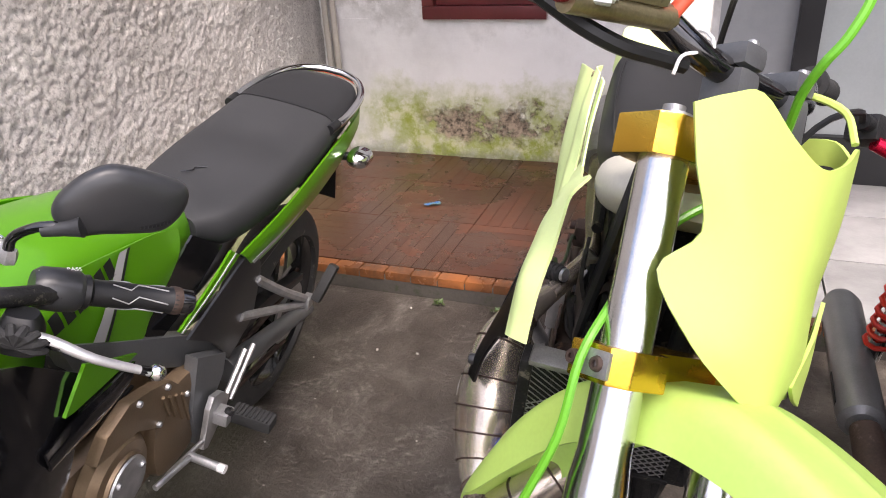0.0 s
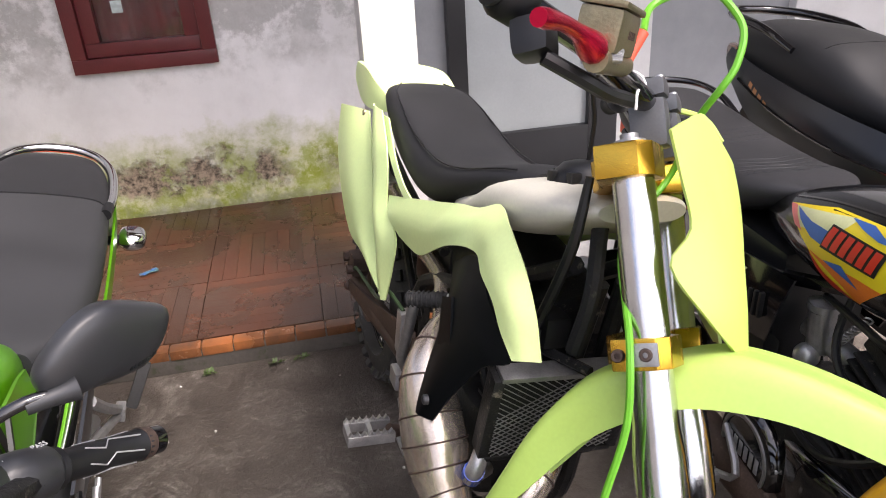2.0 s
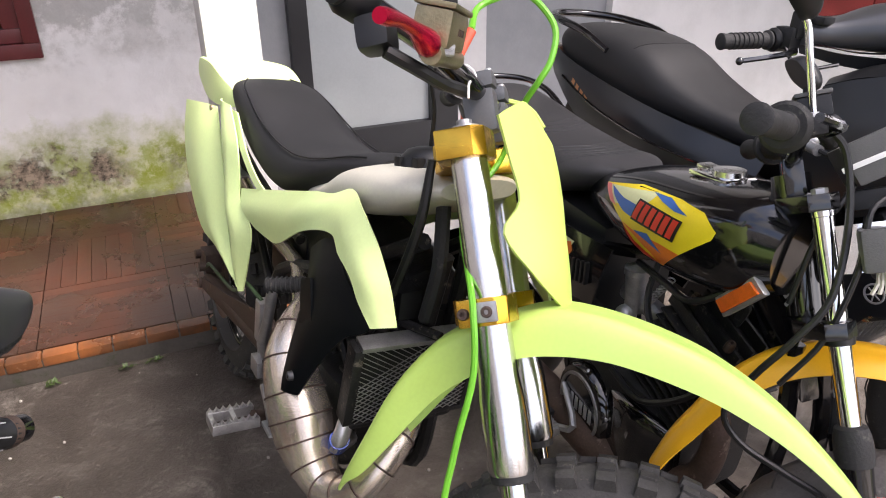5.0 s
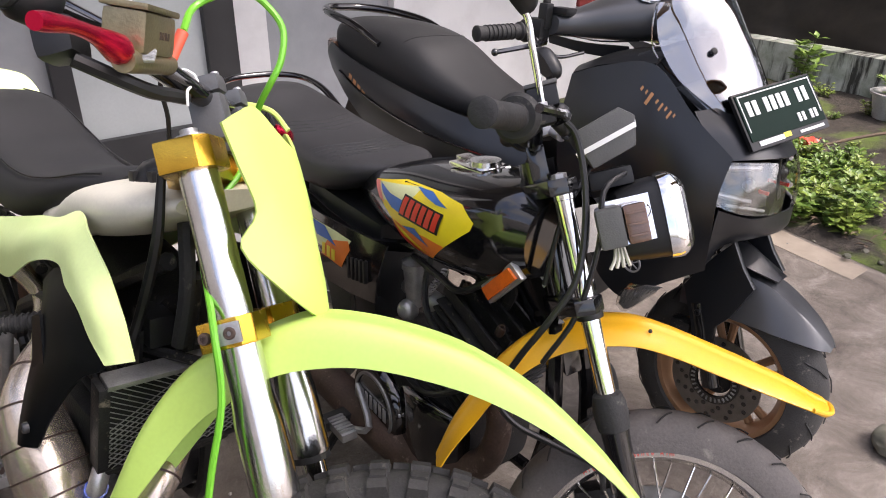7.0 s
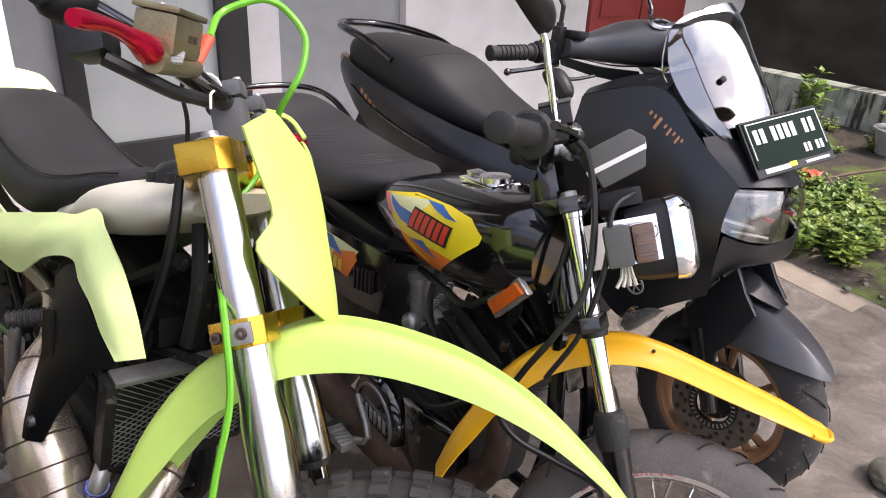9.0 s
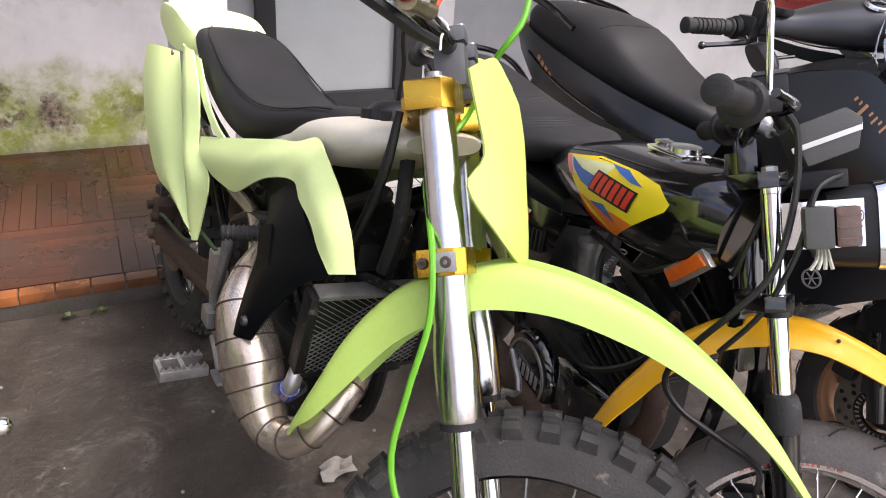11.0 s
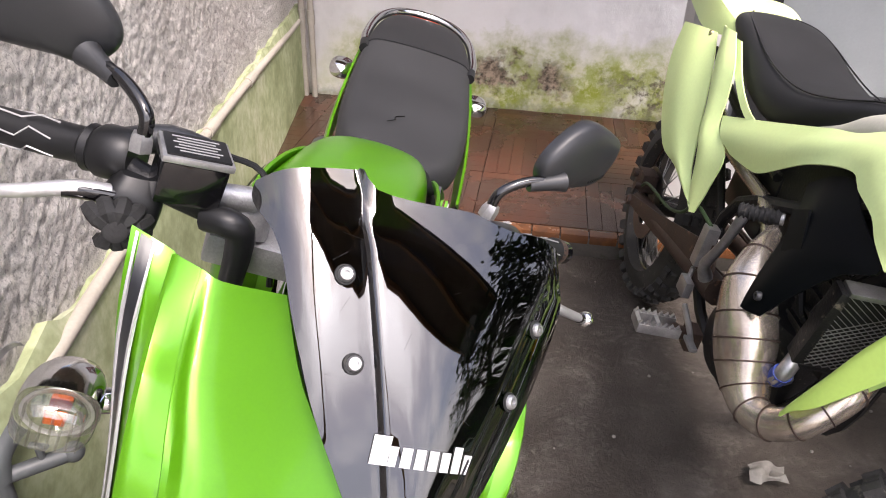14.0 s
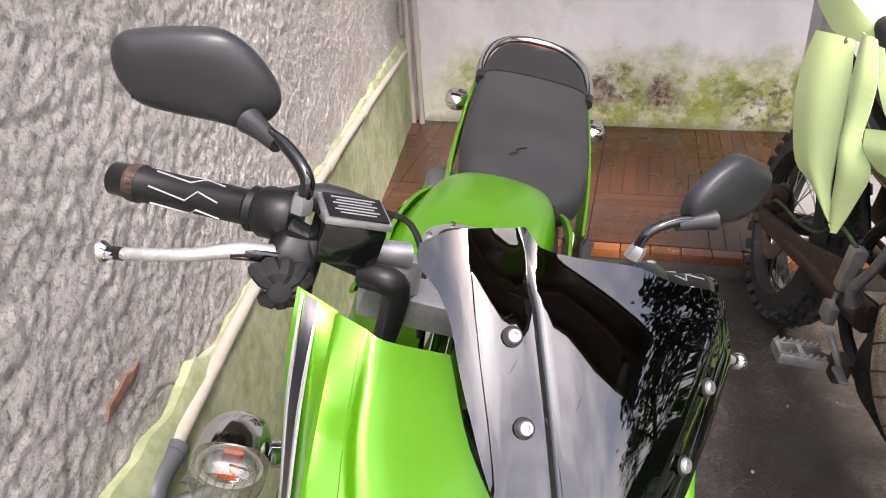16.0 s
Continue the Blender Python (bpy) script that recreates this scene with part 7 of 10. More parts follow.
    # kick lever, rear brake, swingarm
    kl = part("kick_lever", tube([(-0.105, -0.150, 0.470), (-0.097, -0.168, 0.505), (-0.060, -0.176, 0.555), (-0.026, -0.182, 0.605), (-0.002, -0.186, 0.655), (0.004, -0.186, 0.680)], [0.016, 0.013, 0.011, 0.010, 0.011, 0.011], 10, 3), alloy, t, "dull alloy kick lever")
    part("kick_rubber", rod((-0.004, -0.196, 0.683), (0.036, -0.134, 0.697), 0.0135, 14), rubber, kl, "ribbed black rubber")
    part("kick_end", rod((0.036, -0.134, 0.697), (0.039, -0.129, 0.698), 0.0115, 14), alloy, kl)
    kd = (V((0.036, -0.134, 0.697)) - V((-0.004, -0.196, 0.683))).normalized()
    for k in range(8):
        m = along(V((-0.002, -0.193, 0.684)) + kd * 0.009 * k, V((-0.002, -0.193, 0.684)) + kd * (0.009 * k + 0.01))
        part("kick_rib", tube([m @ V((0.0143 * math.cos(a), 0.0143 * math.sin(a), 0)) for a in [2 * math.pi * j / 14 for j in range(14)]], 0.0022, 5, 1, True), rubber, kl)
    part("swingarm", joined(tube([(-0.12, -0.10, 0.43), (-0.45, -0.105, 0.38), (-0.82, -0.10, 0.32)], [0.032, 0.028, 0.022], 10, 3), tube([(-0.12, 0.10, 0.43), (-0.45, 0.105, 0.38), (-0.82, 0.10, 0.32)], [0.032, 0.028, 0.022], 10, 3)), rust_steel, t, "worn brown steel swingarm")
    part("swingarm_plate", prism([(-0.82, 0.33), (-0.55, 0.40), (-0.16, 0.52), (-0.12, 0.45), (-0.45, 0.36), (-0.80, 0.30)], 0.006, pose(0, -0.125, 0, 90, 0, 0), 0.002), rust_steel, t)
    part("rear_master", joined(box((0.035, 0.03, 0.10), (-0.20, -0.135, 0.50), 0.006), rod((-0.20, -0.14, 0.44), (-0.20, -0.14, 0.36), 0.006), box((0.05, 0.02, 0.04), (-0.18, -0.15, 0.40), 0.005)), alloy, t)
    part("brake_pedal", joined(tube([(-0.14, -0.15, 0.37), (-0.06, -0.165, 0.375), (0.02, -0.185, 0.385)], [0.007, 0.007, 0.006], 8, 3), box((0.050, 0.016, 0.008), (0.035, -0.192, 0.388), 0.002)), alloy, t)
    part("brake_line", tube([(-0.20, -0.14, 0.55), (-0.28, -0.155, 0.56), (-0.36, -0.15, 0.50), (-0.50, -0.135, 0.45), (-0.70, -0.13, 0.42), (-0.78, -0.12, 0.38)], 0.0045, 8, 4), old_green, t)
    part("rear_shock", lathe([(0.001, 0), (0.028, 0), (0.028, 0.2), (0.014, 0.21), (0.014, 0.3), (0.001, 0.3)], 16, False, along((-0.16, 0, 0.42), (-0.08, 0, 0.80))), gold, t)
    # rear wheel
    fit2 = pose(-0.82, 0, 0.31)
    body, knobs = knobby_tyre(0.312, 0.11, 0.095, ((0.0, 0, (0.032, 0.024)), (0.024, 12, (0.028, 0.020)), (-0.024, -12, (0.028, 0.020)), (0.045, 36, (0.034, 0.020)), (-0.045, -36, (0.034, 0.020))), 30)
    rw = part("rear_wheel", moved(body, fit2), tyre_rubber, t, "muddy knobbly rear tyre")
    tagged(part("tread", moved(knobs, fit2), tyre_rubber, rw), kind="stuff")
    part("rim", moved(rim_ring(0.222, 0.055), fit2), gloss_black, rw)
    part("hub", moved(hub_body(0.045, 0.12), fit2), dirty_black, rw)
    spoked(rw, fit2, 0.042, 0.215, 0.09, 32, alloy)
    part("brake_disc", moved(disc_ring(0.115, 0.07), fit2 @ pose(0, -0.07, 0)), disc_steel, rw)
    part("sprocket", moved(disc_ring(0.10, 0.07, 0.006), fit2 @ pose(0, 0.07, 0)), alloy, rw)
    part("rear_caliper", joined(box((0.075, 0.05, 0.06), (-0.815, -0.10, 0.385), 0.01), rod((-0.84, -0.14, 0.395), (-0.84, -0.08, 0.395), 0.014), rod((-0.79, -0.14, 0.375), (-0.79, -0.08, 0.375), 0.014)), rust_steel, t, "brown brake caliper")
    part("axle_nut", bolt_bm((-0.82, -0.125, 0.31), (0, -1, 0), 0.016, 0.012), rust_steel, t)
    part("chain", joined(rod((-0.08, 0.075, 0.46), (-0.80, 0.07, 0.40), 0.008, 6), rod((-0.08, 0.075, 0.38), (-0.80, 0.07, 0.215), 0.008, 6)), rust_steel, t)
    part("side_stand", tube([(-0.10, 0.12, 0.34), (-0.12, 0.20, 0.20), (-0.16, 0.27, 0.048)], 0.011, 8, 3), dirty_black, t)
    return t


dirt = dirt_bike()

# ---- the black two-stroke with yellow fender ----
quilt_vinyl = mat("quilted_black_vinyl", (0.022, 0.022, 0.024), 0.5, 0.0, 0.2, 5, 420, 0.5, dist=0.001)
ink_pale = mat("pale_yellow_ink", (0.72, 0.74, 0.40), 0.32, 0, 0.1, 9, 200, 0)
tyre_brown = mat("dusty_tyre", (0.11, 0.10, 0.095), 0.85, 0.0, 0.3, 9, 220, 0.4, dirt=(0.17, 0.155, 0.14), dirt_at=0.6)
meter_grey = mat("grey_meter_shell", (0.085, 0.085, 0.08), 0.5, 0.0, 0.2, 12, 400, 0.2)
brown_lens = mat("smoked_brown_lens", (0.16, 0.085, 0.055), 0.15, 0.0, 0.2, 20, 300, 0.1, coat=0.5)
meter_silver = mat("dull_silver_paint", (0.30, 0.30, 0.30), 0.4, 0.6, 0.2, 9, 300, 0.1)
rust_pipe = mat("rusty_header_pipe", (0.13, 0.085, 0.065), 0.7, 0.3, 0.35, 14, 200, 0.4, dirt=(0.20, 0.15, 0.12), dirt_at=0.58)


def retro_bike():
    t = thing("retro_bike", bike_pose(0.803, 1.257, -2.6, 1.8), "black two-stroke street motorcycle with a yellow front fender and flame decals", "motorcycle", "parked motorcycles")
    AX, FW = V((-0.438, 0, 0.899)), V((0.899, 0, 0.438))
    SM = Matrix.Translation((0.169, -0.004, 0.8955)) @ Matrix.Rotation(radians(48), 4, AX) @ Matrix((FW, V((0, 1, 0)), AX)).transposed().to_4x4()

    def Q(*p):
        return [SM @ V(q) for q in p]

    # tank with its flashes
    tank = part("fuel_tank", loft([ring_x(-0.335, 0, 0.755, 0.05, 0.030, 2.6), ring_x(-0.27, 0, 0.770, 0.085, 0.050, 2.6), ring_x(-0.14, 0, 0.785, 0.116, 0.078, 2.6), ring_x(0.0, 0, 0.797, 0.129, 0.094, 2.6), ring_x(0.10, 0, 0.813, 0.129, 0.096, 2.7), ring_x(0.18, 0, 0.828, 0.115, 0.090, 2.7), ring_x(0.235, 0, 0.838, 0.085, 0.070, 2.5)], 3, 5), gloss_black, t, "gloss black fuel tank")
    tree = tree_of(tank)
    for s in (-1, 1):
        for nm, pts, mt, lift in (
                ("flash", [(-0.206, 0.818), (-0.085, 0.855), (0.039, 0.872), (0.107, 0.874), (0.146, 0.855), (0.142, 0.84), (0.079, 0.786), (0.025, 0.737), (-0.044, 0.729), (-0.104, 0.773), (-0.15, 0.795)], ink_yellow, 0.0010),
                ("pale_flash", [(-0.204, 0.817), (-0.021, 0.862), (-0.032, 0.844), (-0.056, 0.818), (-0.114, 0.806), (-0.15, 0.797)], ink_pale, 0.0016),
                ("blue_flash", [(-0.038, 0.858), (0.015, 0.866), (0.077, 0.857), (0.042, 0.852), (-0.002, 0.854)], ink_blue, 0.0022),
                ("blue_flash", [(-0.177, 0.823), (-0.115, 0.820), (-0.06, 0.824), (-0.065, 0.797), (-0.104, 0.797), (-0.15, 0.810)], ink_blue, 0.0022),
                ("pink_flash", [(-0.206, 0.818), (-0.184, 0.823), (-0.133, 0.796), (-0.16, 0.796)], ink_pink, 0.0028),
                ("orange_flash", [(-0.104, 0.775), (-0.054, 0.774), (0.023, 0.784), (0.079, 0.786), (0.025, 0.737), (-0.016, 0.754)], ink_orange, 0.0016),
                ("red_flash", [(-0.103, 0.773), (-0.06, 0.752), (0.024, 0.738), (-0.044, 0.730), (-0.077, 0.746)], ink_red, 0.0022),
                ("blue_flash", [(-0.06, 0.776), (-0.012, 0.788), (0.032, 0.767), (-0.013, 0.772)], ink_blue, 0.0028)):
            part(nm, decal(pts, tree, s, lift), mt, tank)
        part("logo_slab", decal([(-0.062, 0.838), (0.074, 0.846), (0.063, 0.803), (-0.072, 0.794)], tree, s, 0.0034), black_plastic, tank)
        for k in range(6):
            u, w = (k + 0.12) / 6, (k + 0.84) / 6
            x0, z0, x1, z1 = -0.060 + 0.130 * u, 0.835 + 0.008 * u, -0.060 + 0.130 * w, 0.835 + 0.008 * w
            part("logo_mark", decal([(x0, z0), (x1, z1), (x1 - 0.010, z1 - 0.036), (x0 - 0.010, z0 - 0.036)], tree, s, 0.0044), ink_red, tank, "red logo block")
    cap = part("filler_plate", box((0.10, 0.070, 0.010), (0.008, 0, 0.894), 0.004, pose(0.008, 0, 0.894, 0, -5, 0) @ pose(-0.008, 0, -0.894)), chrome, tank, "polished filler cap")
    part("filler_lid", lathe([(0.001, 0), (0.030, 0), (0.029, 0.010), (0.001, 0.012)], 24, False, pose(0.025, 0, 0.900, 0, -5, 0)), polished, cap)
    part("filler_hinge", box((0.030, 0.030, 0.008), (-0.030, 0, 0.898), 0.002), polished, cap)
    # seat
    seat = part("seat", loft([ring_x(-0.225, 0, 0.822, 0.055, 0.014, 2.6), ring_x(-0.30, 0, 0.800, 0.108, 0.036, 2.8), ring_x(-0.42, 0, 0.770, 0.130, 0.052, 3.0), ring_x(-0.62, 0, 0.768, 0.137, 0.056, 3.2), ring_x(-0.82, 0, 0.785, 0.137, 0.056, 3.2), ring_x(-0.96, 0, 0.802, 0.122, 0.050, 3.0), ring_x(-1.02, 0, 0.806, 0.075, 0.03, 2.6)], 3, 4), quilt_vinyl, t, "quilted black seat with stitched lines")
    tree = tree_of(seat)
    for k in range(9):
        x0 = -0.30 - 0.026 * k - (0.10 if k > 4 else 0)
        line = []
        for j in range(17):
            y = -0.128 + 0.016 * j
            x = x0 - 0.9 * abs(y) ** 1.35 - 0.02
            p, n, i, d = tree.ray_cast(V((x, y, 1.2)), V((0, 0, -1)))
            if p is not None:
                line.append(p + n * 0.0004)
        if len(line) > 3:
            part("stitch_line", tube(line, 0.0007, 5, 1), grey_plastic, seat, "pale stitching")
    part("grab_loop", tube([(-0.80, 0.142, 0.80), (-0.90, 0.142, 0.835), (-1.0, 0.128, 0.848), (-1.055, 0.07, 0.852), (-1.065, 0, 0.853), (-1.055, -0.07, 0.852), (-1.0, -0.128, 0.848), (-0.90, -0.142, 0.835), (-0.80, -0.142, 0.80)], 0.009, 10, 4), gloss_black, t, "black grab loop")
    part("tail_lamp", box((0.07, 0.12, 0.07), (-1.06, 0, 0.73), 0.012), red_cap, t, "red tail lamp")
    part("rear_fender", sheet([[(-0.72 + 0.33 * math.cos(radians(a)), y, 0.30 + 0.34 * math.sin(radians(a)) - abs(y) * 0.3) for y in (-0.07, -0.035, 0, 0.035, 0.07)] for a in (60, 90, 120, 150, 175)], 2, 4, 0.003), gloss_black, t)
    # side panels
    for s in (-1, 1):
        pn = part("side_panel", sheet([[(-0.12, 0.120 * s, 0.705), (-0.24, 0.134 * s, 0.70), (-0.38, 0.138 * s, 0.69), (-0.50, 0.134 * s, 0.69)], [(-0.14, 0.130 * s, 0.63), (-0.24, 0.142 * s, 0.62), (-0.38, 0.145 * s, 0.61), (-0.50, 0.138 * s, 0.60)], [(-0.17, 0.120 * s, 0.55), (-0.26, 0.132 * s, 0.54), (-0.36, 0.136 * s, 0.53), (-0.45, 0.130 * s, 0.53)]], 4, 4, 0.005), gloss_black, t, "gloss black side panel")
        tree = tree_of(pn)
        part("pale_flash", decal([(-0.43, 0.668), (-0.30, 0.676), (-0.235, 0.676), (-0.27, 0.625), (-0.42, 0.615)], tree, s, 0.001), ink_pale, pn)
        part("orange_flash", decal([(-0.33, 0.645), (-0.245, 0.672), (-0.235, 0.655), (-0.27, 0.60), (-0.36, 0.60)], tree, s, 0.0018), ink_orange, pn)
        part("blue_flash", decal([(-0.42, 0.668), (-0.345, 0.672), (-0.29, 0.643), (-0.33, 0.645), (-0.38, 0.64)], tree, s, 0.0024), ink_blue, pn)
        for k in range(3):
            part("panel_mark", decal([(-0.352 + 0.022 * k, 0.632), (-0.337 + 0.022 * k, 0.634), (-0.339 + 0.022 * k, 0.606), (-0.354 + 0.022 * k, 0.604)], tree, s, 0.003), ink_yellow, pn)
        for k in range(5):
            part("louvre", box((0.008, 0.010, 0.052), (-0.175 - 0.017 * k, 0.141 * s, 0.628 - 0.004 * k), 0.002), black_plastic, pn)
        part("rear_shock", lathe([(0.001, 0), (0.016, 0), (0.016, 0.34), (0.001, 0.34)], 12, False, along((-0.74, 0.15 * s, 0.32), (-0.60, 0.15 * s, 0.66))), chrome, t)
        coil = []
        for k in range(73):
            a = k * math.pi / 4.5
            m = along((-0.74, 0.15 * s, 0.32), (-0.60, 0.15 * s, 0.66))
            coil.append(m @ V((0.028 * math.cos(a), 0.028 * math.sin(a), 0.05 + 0.0038 * k)))
        part("coil_spring", tube(coil, 0.006, 6, 1), ink_red, t, "red coil spring")
        part("swingarm", tube([(-0.22, 0.09 * s, 0.36), (-0.72, 0.10 * s, 0.30)], 0.020, 10, 1), dirty_black, t)
        part("frame_tube", tube([(0.19, 0.03 * s, 0.80), (-0.1, 0.07 * s, 0.70), (-0.30, 0.10 * s, 0.66), (-0.62, 0.11 * s, 0.70), (-0.95, 0.10 * s, 0.74)], 0.014, 8, 3), gloss_black, t)
        part("down_tube", tube([(0.27, 0.03 * s, 0.70), (0.30, 0.05 * s, 0.48), (0.22, 0.09 * s, 0.24), (-0.10, 0.10 * s, 0.20), (-0.26, 0.10 * s, 0.34), (-0.30, 0.10 * s, 0.64)], 0.015, 8, 3), gloss_black, t)
        part("foot_peg", joined(rod((-0.20, 0.11 * s, 0.25), (-0.20, 0.19 * s, 0.255), 0.010, 8), box((0.036, 0.10, 0.026), (-0.20, 0.225 * s, 0.258), 0.006)), rubber, t, "grey rubber foot peg")
    # steering head with a stamped plate
    hd = part("steering_head", tube([(0.155, 0, 0.945), (0.195, 0, 0.86), (0.25, 0, 0.74)], [0.030, 0.032, 0.030], 14, 2), gloss_black, t)
    part("head_gusset", prism([(0.17, 0.90), (0.26, 0.72), (0.30, 0.60), (0.20, 0.66), (0.10, 0.78)], 0.040, pose(0, 0, 0, 90, 0, 0), 0.004), gloss_black, t)
    for k in range(8):
        part("stamped_mark", box((0.006, 0.002, 0.010), (0, 0, 0), 0, pose(0.199 + 0.0055 * k, -0.0335, 0.845 - 0.0125 * k, 0, 25, 0)), ink_grey, hd)
    rf = part("reflector_frame", prism([(0.146, 0.731), (0.216, 0.806), (0.247, 0.788), (0.174, 0.708)], 0.012, pose(0, -0.090, 0, 90, 0, 0), 0.002), alloy, t, "alloy reflector frame")
    part("reflector", prism([(0.154, 0.731), (0.215, 0.797), (0.237, 0.786), (0.174, 0.717)], 0.006, pose(0, -0.0985, 0, 90, 0, 0), 0.001), orange_lens, rf, "orange reflector")
    # engine
    e = part("engine", joined(loft([ring_x(-0.30, 0, 0.33, 0.08, 0.08, 4), ring_x(-0.18, 0, 0.34, 0.12, 0.12, 4), ring_x(0.0, 0, 0.34, 0.125, 0.12, 4), ring_x(0.12, 0, 0.35, 0.09, 0.10, 4)], 2, 3)), dirty_black, t, "black finned engine")
    cyl = pose(0.02, 0, 0.42, 0, 22, 0)
    part("cylinder", box((0.10, 0.10, 0.24), (0, 0, 0.11), 0.01, cyl), dirty_black, e)
    for k in range(9):
        part("cooling_fin", box((0.185 - 0.004 * abs(k - 5), 0.20, 0.0055), (0.005, 0, 0.03 + 0.0225 * k), 0.002, cyl), dirty_black, e)
    for k in range(6):
        part("head_fin", box((0.17 - 0.01 * k, 0.006, 0.028), (0.0, -0.085 + 0.034 * k, 0.238), 0.002, cyl), dirty_black, e)
    for x in (-0.055, 0.055):
        for y in (-0.06, 0.06):
            part("head_bolt", bolt_bm(cyl @ V((x, y, 0.258)), cyl.to_3x3() @ V((0, 0, 1)), 0.009, 0.010), rust_steel, e)
    part("spark_cap", tube([cyl @ V((0, 0, 0.24)), cyl @ V((0.0, -0.01, 0.30)), cyl @ V((-0.05, -0.05, 0.32)), cyl @ V((-0.13, -0.06, 0.28))], [0.012, 0.011, 0.005, 0.004], 8, 4), rubber, e)
    cv = part("clutch_cover", lathe([(0.001, 0), (0.098, 0), (0.098, 0.028), (0.090, 0.040), (0.082, 0.042), (0.001, 0.042)], 36, False, along((-0.135, -0.105, 0.315), (-0.135, -0.3, 0.315))), gloss_black, e, "round black clutch cover")
    part("cover_ring", lathe([(0.071, 0), (0.078, 0), (0.078, 0.004), (0.071, 0.004)], 36, True, along((-0.135, -0.147, 0.315), (-0.135, -0.3, 0.315))), alloy, cv, "bare alloy ring")
    for k in range(6):
        part("cover_mark", box((0.012, 0.002, 0.034), (-0.135 + 0.019 * (k - 2.5), -0.149, 0.315), 0.001), ink_grey, cv)
    for k in range(5):
        a = radians(72 * k + 15)
        part("cover_bolt", bolt_bm((-0.135 + 0.091 * math.cos(a), -0.136, 0.315 + 0.091 * math.sin(a)), (0, -1, 0), 0.006), alloy, cv)
    part("crank_cover", loft([ring_x(-0.06, -0.11, 0.33, 0.02, 0.08, 3), ring_x(0.04, -0.12, 0.34, 0.025, 0.09, 3), ring_x(0.12, -0.09, 0.35, 0.015, 0.06, 3)], 2, 3), gloss_black, e)
    part("carburettor", joined(rod((-0.112, -0.05, 0.56), (-0.112, -0.06, 0.645), 0.024, 14), rod((-0.16, -0.04, 0.58), (-0.02, -0.03, 0.57), 0.022, 14), lathe([(0.001, 0), (0.027, 0), (0.027, 0.014), (0.012, 0.020), (0.001, 0.03)], 16, False, pose(-0.112, -0.06, 0.645)), ball((-0.11, -0.075, 0.55), 0.024)), alloy, t, "dull alloy carburettor")
    spring = [(V((-0.045, -0.075, 0.615)).lerp(V((-0.005, -0.06, 0.685)), k / 60) + V((0.008 * math.cos(k * 0.9), 0.008 * math.sin(k * 0.9), 0))) for k in range(61)]
    part("cable_spring", tube(spring, 0.0018, 5, 1), alloy, t)
    part("oil_tank", box((0.10, 0.06, 0.10), (-0.24, -0.08, 0.50), 0.02), black_plastic, t)
    for pts in (((-0.05, -0.06, 0.70), (-0.03, -0.09, 0.64), (0.02, -0.11, 0.60), (0.10, -0.10, 0.55)), ((0.16, -0.06, 0.75), (0.10, -0.10, 0.70), (0.02, -0.09, 0.69), (-0.10, -0.07, 0.68)), ((0.20, -0.06, 0.62), (0.14, -0.11, 0.52), (0.04, -0.13, 0.45), (-0.06, -0.13, 0.46)), ((-0.20, -0.11, 0.48), (-0.10, -0.13, 0.50), (-0.02, -0.12, 0.50), (0.04, -0.10, 0.56))):
        part("hose", tube(pts, 0.007, 8, 4), black_plastic, t)
    part("exhaust_pipe", tube([(0.11, -0.03, 0.50), (0.165, -0.045, 0.46), (0.175, -0.055, 0.39), (0.15, -0.07, 0.32), (0.07, -0.10, 0.265), (-0.06, -0.125, 0.245), (-0.3, -0.15, 0.26), (-0.50, -0.18, 0.30)], [0.024, 0.025, 0.026, 0.030, 0.038, 0.046, 0.042, 0.028], 16, 4), rust_pipe, t, "rust-brown exhaust pipe")
    sl = part("silencer", lathe([(0.001, 0), (0.030, 0), (0.043, 0.012), (0.045, 0.03), (0.045, 0.44), (0.036, 0.47), (0.001, 0.475)], 24, False, along((-0.50, -0.185, 0.305), (-0.98, -0.20, 0.325))), meter_silver, t, "dull silver exhaust silencer")
    part("silencer_slot", box((0.012, 0.003, 0.10), (0, 0, 0), 0.001, along((-0.60, -0.2325, 0.312), (-0.98, -0.247, 0.33))), black_plastic, sl)
    part("battery_box", box((0.34, 0.19, 0.24), (-0.36, 0, 0.60), 0.02), black_plastic, t)
    part("kick_pedal", joined(tube([(-0.20, -0.15, 0.33), (-0.10, -0.18, 0.29), (-0.15, -0.20, 0.26)], 0.008, 8, 3), box((0.075, 0.038, 0.022), (-0.16, -0.215, 0.262), 0.005, pose(0, 0, 0))), alloy, t, "ribbed alloy brake pedal")
    for k in range(6):
        part("pedal_rib", box((0.004, 0.036, 0.004), (-0.187 + 0.011 * k, -0.215, 0.2745), 0.001), alloy, t)
    part("side_stand", tube([(-0.12, 0.11, 0.22), (-0.10, 0.18, 0.12), (-0.08, 0.235, 0.012)], 0.011, 8, 3), dirty_black, t)
    part("centre_stand", tube([(-0.36, 0.17, 0.018), (-0.33, 0.14, 0.10), (-0.28, 0.09, 0.22), (-0.28, -0.09, 0.22), (-0.33, -0.14, 0.10), (-0.36, -0.17, 0.009)], 0.012, 8, 2), dirty_black, t)
    # rear wheel
    fit = pose(-0.74, 0, 0.292)
    rw = part("rear_wheel", moved(road_tyre(0.288, 0.085, 0.065), fit), tyre_brown, t, "dusty road tyre")
    part("rim", moved(rim_ring(0.220, 0.05), fit), alloy, rw)
    part("hub", moved(hub_body(0.065, 0.11), fit), alloy, rw)
    spoked(rw, fit, 0.06, 0.214, 0.09, 36, chrome)
    # front wheel
    fit = SM @ pose(0.06, 0, -0.687)
